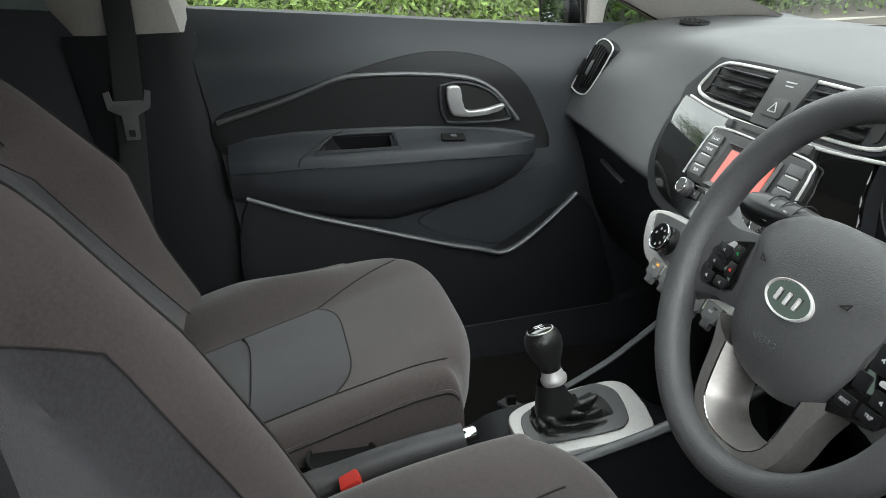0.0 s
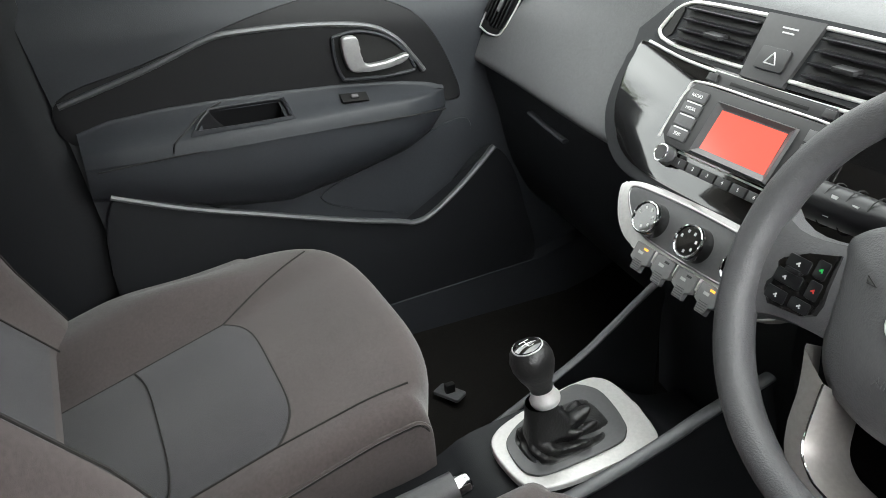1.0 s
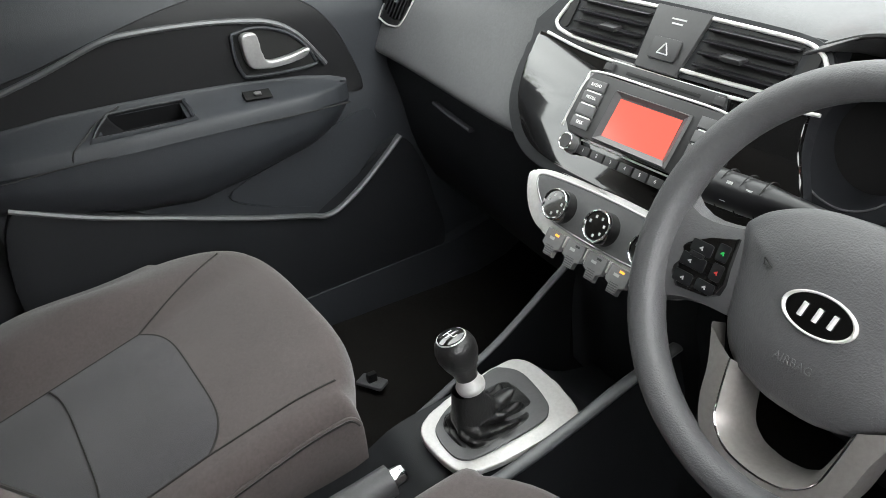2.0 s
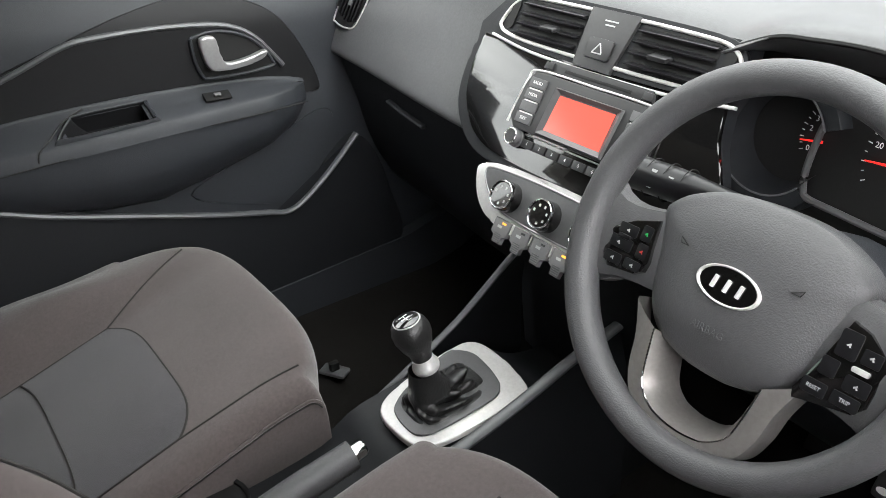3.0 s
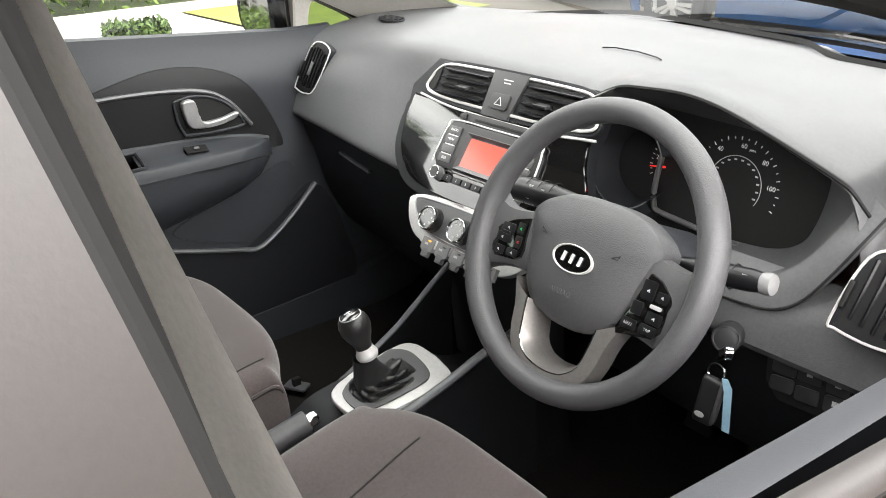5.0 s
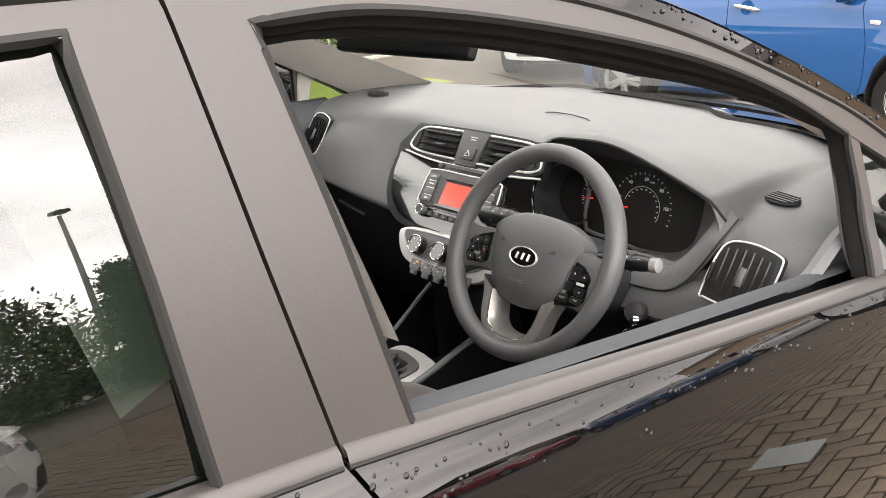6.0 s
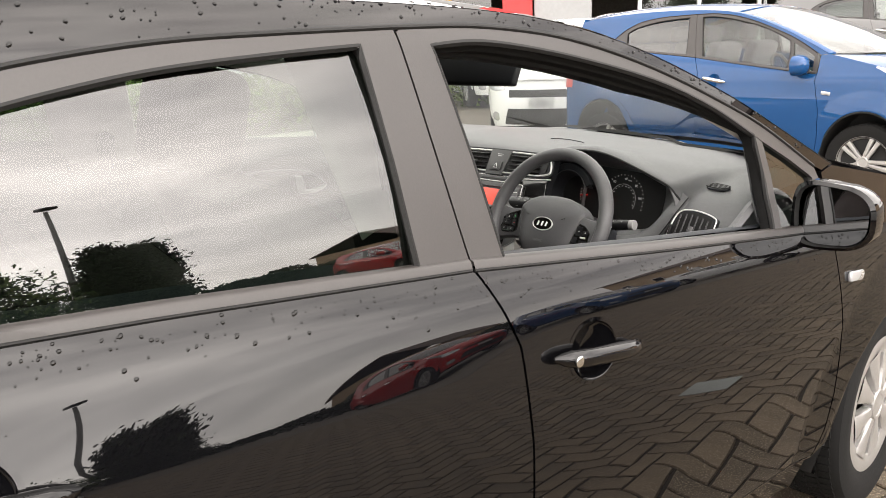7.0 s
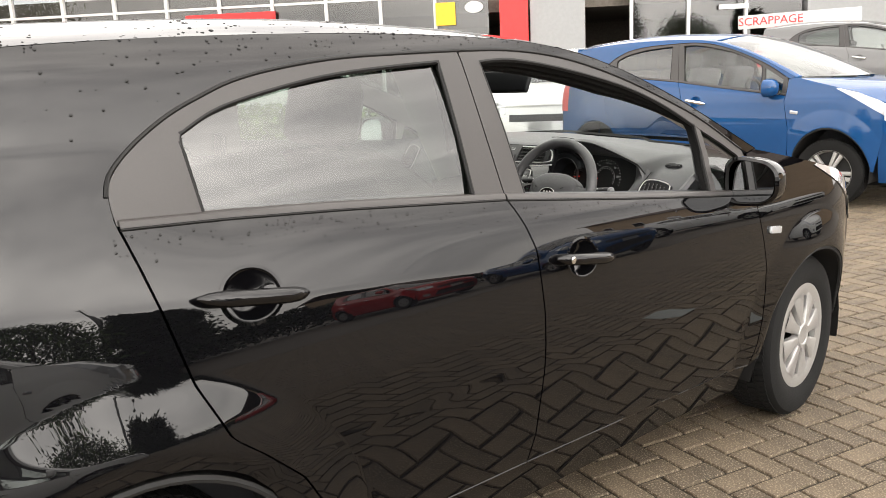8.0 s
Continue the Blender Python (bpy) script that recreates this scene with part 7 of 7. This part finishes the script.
M_FARPAVE = material("far_paving", (0.095, 0.080, 0.064), rough=0.8, vary=0.3, scale=10)
bm = bmesh.new()
XS = [-400, -120, -60, -40, -30, -24, -18, -12, -8, -4, 0, 4, 8, 14, 30, 80, 400]
YS = [-400, -80, -30, -14, -6, 0, 3, 6, 9, 12, 15, 18, 22, 26, 30, 40, 60, 120, 400]
grid(bm, [[(x, y, min(ground_z(x, y), 1.2) - 0.012) for x in XS] for y in YS])
ground = tagged(link("ground", bm, M_FARPAVE), "grey brown block-paved forecourt, damp", "ground", kind="structure")
bm = bmesh.new()
grid(bm, [[(x, y, -0.0085) for x in (-7, 9)] for y in (-7, 8.2)])
tagged(link("paving_bed", bm, M_GROUND, ground), "sandy joints between the blocks")

# herringbone blocks, 200 x 100 mm
PAVE_TURN = radians(-14)
random.seed(11)


def block_mesh(bw, bl):
    g, c = 0.0050, 0.0035
    a, b = bw / 2 - g, bl / 2 - g
    pts = [(x * a, y * b, -0.03) for x, y in ((-1, -1), (1, -1), (1, 1), (-1, 1))] + [(x * a, y * b, -0.005) for x, y in ((-1, -1), (1, -1), (1, 1), (-1, 1))] + [(x * (a - c), y * (b - c), 0.0) for x, y in ((-1, -1), (1, -1), (1, 1), (-1, 1))]
    faces = [(8, 9, 10, 11)] + [(k, (k + 1) % 4, 4 + (k + 1) % 4, 4 + k) for k in range(4)] + [(4 + k, 4 + (k + 1) % 4, 8 + (k + 1) % 4, 8 + k) for k in range(4)]
    return pts, faces


spots = []
ca, sa = math.cos(PAVE_TURN), math.sin(PAVE_TURN)
for i in range(-110, 111):
    for j in range(-110, 111):
        # cells of a 0.1 m grid; a block starts in two of every four cells
        k = (i - j) % 4
        if k == 0:
            u, v, horiz = i * 0.1 + 0.1, j * 0.1 + 0.05, True
        elif k == 3:
            u, v, horiz = i * 0.1 + 0.05, j * 0.1 + 0.1, False
        else:
            continue
        x, y = u * ca - v * sa, u * sa + v * ca
        if -6.8 < x < 8.8 and -6.8 < y < 8.0:
            spots.append((x, y, horiz))
near = sorted(spots, key=lambda p: abs(p[0] - 1.25) * 1.3 + abs(p[1] + 0.1))
M_LIST = []
for horiz in (True, False):
    pts, faces = block_mesh(0.2, 0.1) if horiz else block_mesh(0.1, 0.2)
    me = bpy.data.meshes.new("paver")
    me.from_pydata(pts, [], faces)
    me.materials.append(M_PAVER)
    M_LIST.append(me)
rest_v, rest_f = [], []
block_spots = near[:300]
for x, y, horiz in near[300:]:
    pts, faces = block_mesh(0.2, 0.1) if horiz else block_mesh(0.1, 0.2)
    dz, o = random.uniform(-0.002, 0.001), len(rest_v)
    tx, ty = random.uniform(-0.008, 0.008), random.uniform(-0.008, 0.008)
    for p in pts:
        rest_v.append((x + p[0] * ca - p[1] * sa, y + p[0] * sa + p[1] * ca, p[2] + dz + p[0] * tx + p[1] * ty))
    rest_f += [tuple(o + q for q in f) for f in faces]
me = bpy.data.meshes.new("paver_field")
me.from_pydata(rest_v, [], rest_f)
me.materials.append(M_PAVER)
field = new("paver_field", me)
field.parent = ground
tagged(field, "grey brown concrete block paving laid in herringbone", kind="stuff")

bm = bmesh.new()
plate(bm, rounded(0.24, 0.20, 0.01), pose(1.69, 0.45, 0.0005, 0, 0, -14), 0.004, 0.001)
drain = part("drain_cover", bm, material("galvanised", (0.24, 0.26, 0.25), rough=0.5, metal=0.3, vary=0.2), ground, "pale grey metal drain cover")

# ---- other cars ----
TALL = ((-1, 0.45, 0.85, 0.95, 1.11, 1.386, 1.48, 3), (-1, 0.47, 0.95, 1.06, 1.24, 1.53, 1.63, 3.15))
blue_car, _ = exterior("blue_car", "bright blue tall hatchback with silver alloy wheels", M_BLUE, "parked cars", alloy=True)
heighten(blue_car, TALL)
blue_car.matrix_basis = pose(-1.106, 5.342, 0, 0, 0, -89)


def cabin(car):
    """Seats and a dark tub, as they show through the windows."""
    bm = bmesh.new()
    box(bm, pose(0, -1.5, 0.55), (1.30, 2.3, 0.5), 0.05)
    part("cabin_tub", bm, M_DARK, car)
    for x in (-0.36, 0.36):
        for y, z in ((-1.55, 1.0), (-2.35, 1.0)):
            bm = bmesh.new()
            box(bm, pose(x, y, z, -14, 0, 0), (0.46, 0.13, 0.56), 0.05, 3)
            box(bm, pose(x, y - 0.09, z + 0.36, -10, 0, 0), (0.25, 0.09, 0.15), 0.04, 3)
            part("seat_back", bm, M_INSERT, car, "grey seat back")
    bm = bmesh.new()
    box(bm, pose(0, -0.55, 0.95), (1.3, 0.5, 0.16), 0.06, 3)
    part("dashboard", bm, M_DASHLOW, car)
    bm = bmesh.new()
    tube(bm, [(0.36 + 0.17 * math.cos(t), -0.92 - 0.07 * math.sin(t), 1.0 + 0.155 * math.sin(t)) for t in (j / 24 * math.tau for j in range(24))], 0.014, seg=6, closed=True)
    part("steering_wheel", bm, M_SEAL, car)


cabin(blue_car)
white_car, _ = exterior("white_car", "white hatchback with dark glass", M_WHITE, "parked cars", alloy=True)
heighten(white_car, TALL)
cabin(white_car)
white_car.matrix_basis = pose(-5.95, 6.35, 0.02, 0, 0, -150)
grey_car, _ = exterior("grey_car", "dark grey hatchback parked by the showroom", M_SILVER_CAR, "parked cars", alloy=True)
heighten(grey_car, TALL)
cabin(grey_car)
grey_car.matrix_basis = pose(-3.1, 13.6, 0.34, 0, 0, -70)
red_car, _ = exterior("red_car", "red hatchback parked on the forecourt", M_RED_CAR, "parked cars")
red_car.matrix_basis = pose(12.4, 7.9, 0, 0, 0, 95)
for x, y, turn in ((-9.6, 9.2, -120), (-9.0, 12.3, -140), (-12.2, 6.6, -95)):
    copy_thing(white_car, pose(x, y, ground_z(x, y), 0, 0, turn))
copy_thing(blue_car, pose(8.8, 8.6, 0, 0, 0, 110))
copy_thing(red_car, pose(0.4, 15.2, ground_z(0.4, 15.2), 0, 0, -80))
copy_thing(white_car, pose(7.6, 12.6, 0, 0, 0, 100))
copy_thing(white_car, pose(5.1, -1.9, 0, 0, 0, 3))

# ---- showroom ----
M_WALL = material("cladding", (0.27, 0.275, 0.275), rough=0.5, vary=0.08, scale=2)
M_SHOPGLASS = glass("shop_glass", (0.30, 0.32, 0.33))
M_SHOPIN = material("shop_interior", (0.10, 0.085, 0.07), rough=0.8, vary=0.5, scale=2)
M_REDSIGN = material("red_sign", (0.62, 0.02, 0.02), rough=0.4)
M_WHITEFRAME = material("white_frame", (0.55, 0.55, 0.54), rough=0.4)
M_YELLOW = material("yellow_notice", (0.75, 0.42, 0.02), rough=0.5)
showroom = empty("showroom", "glass-fronted car showroom with red and grey cladding", "building")
SR = pose(-14.8, 14.2, 0.55, 0, 0, 44)


def sr_box(name_, x, y, z, size, mat, label="", bevel=0.0, parent=showroom):
    bm = bmesh.new()
    box(bm, SR @ pose(x, y, z), size, bevel)
    return part(name_, bm, mat, parent, label)


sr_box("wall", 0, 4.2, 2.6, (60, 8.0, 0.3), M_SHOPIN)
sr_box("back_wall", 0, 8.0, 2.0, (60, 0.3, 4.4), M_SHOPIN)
sr_box("fascia", -4, -0.1, 4.55, (52, 0.5, 1.7), M_WALL, "pale grey fascia")
sr_box("plinth", 0, 0.1, 0.10, (60, 0.4, 0.3), M_WALL)
sr_box("end_wall", 15.5, 0.1, 2.4, (14, 0.5, 5.2), M_WALL, "pale grey clad wall")
sr_box("red_column", 0.55, -0.25, 2.3, (0.78, 0.5, 4.7), M_REDSIGN, "red clad column")
sr_box("grey_column", 1.75, -0.15, 2.3, (1.5, 0.4, 4.7), M_WALL, "pale grey column")
for k in range(26):
    x = -28 + 1.55 * k + (0.8 if k > 17 else 0)
    if 0.0 < x < 2.6 or x > 8.4:
        continue
    fr = sr_box("window", x, 0.0, 2.0, (0.09, 0.14, 3.6), M_WHITEFRAME, "white window post")
    bm = bmesh.new()
    grid(bm, [[SR @ Vector((x + dx, 0.03, z)) for dx in (0.05, 1.50)] for z in (0.25, 3.7)])
    pane("pane", bm, M_SHOPGLASS, fr)
    sr_box("transom", x + 0.78, 0.0, 2.95, (1.46, 0.10, 0.07), M_WHITEFRAME, "", 0, fr)
sr_box("notice", -1.35, -0.12, 2.45, (0.55, 0.03, 0.62), M_YELLOW, "yellow window notice")
for x, z in ((0.0 - 0.55, 2.6), (3.7, 2.75), (8.0, 2.7)):
    bm = bmesh.new()
    plate(bm, [(0.26 * math.cos(t), 0.16 * math.sin(t)) for t in (j / 28 * math.tau for j in range(28))], SR @ pose(x, -0.10, z, 90, 0, 0), 0.02)
    part("oval_sign", bm, M_WHITEFRAME, showroom, "white oval sign")
bm = bmesh.new()
for k, w in enumerate((0.85, 0.95, 0.8)):
    box(bm, SR @ pose(6.55, -0.10, 2.75 - 0.25 * k), (w, 0.02, 0.13))
part("window_lettering", bm, M_WHITEFRAME, showroom)
for x in (-20, -12.5, -7.5):
    sr_box("red_board", x, -0.15, 2.6, (2.6, 0.1, 0.35), M_REDSIGN, "red sign board")
# banner
bannerm = frame_axes((-5.60, 13.25, 2.085), (1, 0.48, 0.015), (0, 0, 1))
banner = empty("scrappage_banner", "white banner board with red lettering on posts", "sign")
bm = bmesh.new()
plate(bm, rounded(2.20, 0.26, 0.02), bannerm, 0.04, 0.005)
part("board", bm, M_WHITEFRAME, banner)
bm = bmesh.new()
lettering(bm, "SCRAPPAGE", 0.22, bannerm @ pose(-0.50, 0, 0.043), 0.003)
part("lettering", bm, M_REDSIGN, banner, smooth=False)
for x in (-0.9, 0.9):
    bm = bmesh.new()
    tube(bm, [bannerm @ Vector((x, -0.05, -0.02)), bannerm @ Vector((x, -2.0, -0.02))], 0.03, seg=8)
    part("post", bm, M_WALL, banner)

# ---- planting, trees, street lamp, houses ----
M_LEAF = material("leaf", (0.060, 0.095, 0.026), rough=0.6, vary=0.45, scale=6, piece=0.9)
M_DARKLEAF = material("conifer_leaf", (0.020, 0.034, 0.015), rough=0.7, vary=0.4, scale=4, piece=0.8)
M_GRASS = material("grass", (0.11, 0.16, 0.035), rough=0.7, vary=0.4, scale=4, piece=0.8)
M_BARK = material("bark", (0.10, 0.075, 0.055), rough=0.9, vary=0.4, bump=1.0, bump_scale=40)
M_KERB = material("kerb_stone", (0.42, 0.40, 0.34), rough=0.8, vary=0.2)
M_BRICK = material("house_wall", (0.42, 0.31, 0.21), rough=0.85, vary=0.2, scale=5)
M_ROOF = material("roof_tile", (0.10, 0.075, 0.065), rough=0.8, vary=0.3)
rng = np.random.default_rng(5)


def leaves(name_, centres, size, mat, parent=None, long=2.2):
    """Many small folded leaves, each at its own tilt."""
    n = len(centres)
    d = rng.normal(size=(n, 3))
    d /= np.linalg.norm(d, axis=1)[:, None]
    e = np.cross(d, rng.normal(size=(n, 3)))
    e /= np.linalg.norm(e, axis=1)[:, None]
    sz = size * rng.uniform(0.6, 1.4, size=(n, 1))
    f = np.cross(d, e)
    v = np.stack([centres - d * sz * long / 2, centres + e * sz / 2 + f * sz * 0.12, centres + d * sz * long / 2, centres - e * sz / 2 + f * sz * 0.12], 1).reshape(-1, 3)
    q = np.arange(n * 4).reshape(n, 4)
    me = bpy.data.meshes.new(name_)
    me.from_pydata(v.tolist(), [], q.tolist())
    me.materials.append(mat)
    ob = new(name_, me)
    ob.parent = parent
    return ob


def tree(x, y, h, w, mat, n, label, conifer, full=0.75):
    base = empty("tree", label, "tree")
    base.matrix_basis = pose(x, y, 0)
    bm = bmesh.new()
    tube(bm, [(0.0, 0, -0.1), (0.03, 0.02, h * 0.3), (-0.02, 0.03, h * 0.65), (0, 0, h * 0.95)], [0.16, 0.12, 0.07, 0.015], seg=9)
    for k in range(14):
        a, z = k * 2.4, h * (0.18 + 0.05 * k)
        r = w * (0.9 - 0.05 * k) * 0.8
        tube(bm, [(0, 0, z), (r * 0.5 * math.cos(a), r * 0.5 * math.sin(a), z + 0.12), (r * math.cos(a), r * math.sin(a), z + (0.05 if conifer else 0.5))], [0.04, 0.025, 0.006], seg=5)
    part("trunk", bm, M_BARK, base)
    clumps = []
    for k in range(150):
        f = rng.uniform(0.06, 1.0)
        prof = (1 - f) ** full * (0.85 + 0.3 * rng.random()) if conifer else math.sin(math.pi * min(1, f * 0.85 + 0.12)) ** 0.6
        a = rng.uniform(0, math.tau)
        r = w * prof * math.sqrt(rng.uniform(0.3, 1))
        clumps.append((r * math.cos(a), r * math.sin(a), h * f, 0.16 * w + 0.12))
    c = np.array(clumps)
    pick = rng.integers(0, len(c), n)
    pts = c[pick, :3] + rng.normal(size=(n, 3)) * c[pick, 3:4] * np.array([0.75, 0.75, 0.6])
    pts[:, 2] = np.maximum(pts[:, 2], 0.1)
    leaves("crown", pts, 0.075, mat, base)
    return base


tree(16.6, 3.05, 4.35, 0.56, M_DARKLEAF, 15000, "tall dark conifer behind the forecourt", True, 0.22)
tree(16.7, 3.80, 4.10, 0.85, M_DARKLEAF, 16000, "broad dark conifer behind the forecourt", True, 0.42)
tree(16.0, -0.4, 4.0, 2.3, M_LEAF, 14000, "round green garden tree", False)
tree(17.0, -6.5, 6.0, 2.4, M_DARKLEAF, 12000, "dark evergreen tree beyond the hedge", True)
tree(-22.0, -9.0, 7.5, 3.0, M_LEAF, 14000, "broad green tree beyond the verge", False)
tree(-24.0, -3.0, 6.5, 2.8, M_LEAF, 12000, "broad green tree beyond the verge", False)


def hedge(name_, label, x0, y0, x1, y1, width, h, n, mat, size=0.05):
    f, g = rng.random(n), rng.uniform(-1, 1, n)
    z = h * np.sqrt(rng.random(n)) * (0.85 + 0.15 * np.sin(f * 37) * np.sin(f * 91))
    dx, dy = x1 - x0, y1 - y0
    ln = math.hypot(dx, dy)
    pts = np.stack([x0 + dx * f - dy / ln * g * width / 2, y0 + dy * f + dx / ln * g * width / 2, z + ground_z(x0, y0) * 0], 1)
    ob = leaves(name_, pts, size, mat, None, 2.6)
    return tagged(ob, label, "hedge", kind="stuff")


hedge("hedge", "clipped dark green hedge along the boundary", 18.5, -14, 17.0, 16, 1.2, 1.55, 26000, M_DARKLEAF, 0.09)
hedge("shrub_bed", "spiky green shrubs in a planting bed", -11.9, -12, -12.2, 9.5, 4.6, 0.95, 42000, M_GRASS, 0.05)
hedge("boundary_hedge", "green hedge behind the planting bed", -17.0, -14, -18.5, 10, 2.0, 2.2, 22000, M_LEAF, 0.09)
bm = bmesh.new()
grid(bm, [[(x, y, 0.03) for x in (-16.5, -9.5)] for y in (-14, 10)])
tagged(link("verge", bm, M_GRASS), "green planted verge", "verge", kind="structure")
bm = bmesh.new()
box(bm, pose(-9.45, -2, 0.05), (0.14, 24, 0.14), 0.02)
tagged(link("kerb", bm, M_KERB), "pale stone kerb along the verge", "kerb", kind="structure")
M_PATH = material("pale_concrete", (0.55, 0.54, 0.50), rough=0.8, vary=0.12, scale=6)
bm = bmesh.new()
box(bm, pose(-8.35, -3.2, 0.0), (2.0, 11.0, 0.03), 0.004)
tagged(link("pavement", bm, M_PATH), "pale concrete footpath beside the verge", "pavement", kind="structure")
hedge("grass_tuft", "tuft of green grass beside the footpath", -7.75, 0.9, -7.6, 1.5, 0.5, 0.22, 1500, M_LEAF, 0.03)
bm = bmesh.new()
grid(bm, [[(x, y, 0.02) for x in (-9.4, -6.6)] for y in (2.35, 5.0)])
M_LAWN = material("bright_grass", (0.20, 0.22, 0.03), rough=0.8, vary=0.4, scale=20)
tagged(link("lawn", bm, M_LAWN), "yellow green lawn patch", "lawn", kind="structure")
lamp = empty("street_lamp", "grey column street lamp with a flat lantern", "street lamp")
lamp.matrix_basis = pose(17.0, 2.45, 0)
bm = bmesh.new()
tube(bm, [(0, 0, 0), (0, 0, 3), (0, 0, 6.75)], [0.09, 0.075, 0.05], seg=12)
part("column", bm, M_WALL, lamp)
bm = bmesh.new()
box(bm, pose(-0.10, 0.0, 6.85, 0, -14, 0), (0.62, 0.34, 0.14), 0.04)
part("lantern", bm, M_DASHLOW, lamp, "dark flat lantern")


def house(x, y, turn, w, d, h, label):
    base = empty("house", label, "house")
    base.matrix_basis = pose(x, y, 0, 0, 0, turn)
    bm = bmesh.new()
    box(bm, pose(0, 0, h / 2), (w, d, h))
    part("wall", bm, M_BRICK, base)
    bm = bmesh.new()
    grid(bm, [[(-w / 2 - 0.3, y_, z) for y_, z in ((-d / 2 - 0.3, h - 0.1), (0, h + 2.0), (d / 2 + 0.3, h - 0.1))], [(w / 2 + 0.3, y_, z) for y_, z in ((-d / 2 - 0.3, h - 0.1), (0, h + 2.0), (d / 2 + 0.3, h - 0.1))]])
    thicken(bm, (0, 0, 0.12))
    part("roof", bm, M_ROOF, base, "brown tiled roof")
    for k in range(4):
        bm = bmesh.new()
        box(bm, pose(-w / 2 + w * (k + 0.5) / 4, -d / 2 - 0.01, h * 0.5), (1.1, 0.06, 1.1), 0.01)
        wd = part("window", bm, M_WHITEFRAME, base)
        bm = bmesh.new()
        box(bm, pose(-w / 2 + w * (k + 0.5) / 4, -d / 2 - 0.045, h * 0.5), (0.94, 0.02, 0.94))
        part("pane", bm, M_GLOSS, wd)


house(44.0, 31.0, 60, 12, 7, 2.7, "low tan brick house with tiled roof")
house(16.0, 27.0, 30, 14, 8, 4.6, "tan brick house with tiled roof")

# rain beads on the black car
def beads(n, picks):
    v, f = [], []
    ring = 7
    for c, nrm, r in picks:
        nrm = Vector(nrm).normalized()
        a = nrm.orthogonal().normalized()
        b = nrm.cross(a)
        o = len(v)
        st = random.uniform(0.8, 1.5)
        for rr, hh in ((1.0, -0.05), (0.75, 0.30), (0.35, 0.46)):
            for k in range(ring):
                t = k / ring * math.tau
                v.append(tuple(Vector(c) + (a * math.cos(t) * st + b * math.sin(t)) * r * rr + nrm * r * hh))
        for q in range(2):
            for k in range(ring):
                f.append((o + q * ring + k, o + q * ring + (k + 1) % ring, o + (q + 1) * ring + (k + 1) % ring, o + (q + 1) * ring + k))
        f.append(tuple(o + 2 * ring + k for k in range(ring)))
    me = bpy.data.meshes.new("rain")
    me.from_pydata(v, [], f)
    for p in me.polygons:
        p.use_smooth = True
    me.materials.append(M_WATER)
    ob = new("rain", me)
    ob.parent = black_car
    tagged(ob, "beads of rain on the paint", kind="stuff")


random.seed(21)
picks = []
for _ in range(300):
    y = random.uniform(-2.5, -0.45)
    bz = float(np.interp(-y, [-p[0] for p in BELT + BELT_R], [p[1] for p in BELT + BELT_R]))
    z = bz - 0.012 - abs(random.gauss(0, 0.024))
    e = 0.004
    nx = (side_x(y, z + e) - side_x(y, z - e)) / (2 * e)
    picks.append(((side_x(y, z) + 0.0004, y, z), (1, 0, -nx), random.choice((0.0009, 0.0012, 0.0015, 0.002, 0.0028))))
for _ in range(230):
    y = random.uniform(-2.9, -0.45)
    lo = float(np.interp(-y, [0.4, 0.75, 1.0, 1.22, 1.6, 2.2, 2.48, 2.9], [1.05, 1.215, 1.31, 1.37, 1.395, 1.35, 1.20, 1.18]))
    gz = float(np.interp(-y, [-p[0] for p in GUTTER], [p[1] for p in GUTTER]))
    z = lo + (gz - lo) * math.sqrt(random.random())
    e = 0.004
    nx = (side_x(y, z + e) - side_x(y, z - e)) / (2 * e)
    picks.append(((side_x(y, z) + 0.0004, y, z), (1, 0, -nx), random.choice((0.001, 0.0014, 0.002, 0.0028))))
for _ in range(650):
    y = random.uniform(-2.9, -1.25)
    u = 1 - random.random() ** 1.6 * 1.2
    p = (y, float(np.interp(-y, [-q[0] for q in GUTTER], [q[1] for q in GUTTER])))
    ex = side_x(p[0], p[1])
    top = 0.062 * min(1.0, 0.72 + 0.4 * (-(p[0]) - 1.2))
    z = p[1] + top * (1 - abs(u) ** 3.2)
    sl = 3.2 * top * abs(u) ** 2.2 / ex * (1 if u > 0 else -1)
    picks.append(((ex * u, y, z + 0.0005), (sl, 0, 1), random.choice((0.0016, 0.002, 0.003, 0.004))))
beads(len(picks), picks)

# the nearest blocks, each its own piece
for x, y, horiz in block_spots:
    ob = new("paver", M_LIST[0 if horiz else 1])
    ob.parent = ground
    ob.matrix_basis = pose(x, y, random.uniform(-0.002, 0.001), random.uniform(-0.5, 0.5), random.uniform(-0.5, 0.5), math.degrees(PAVE_TURN))
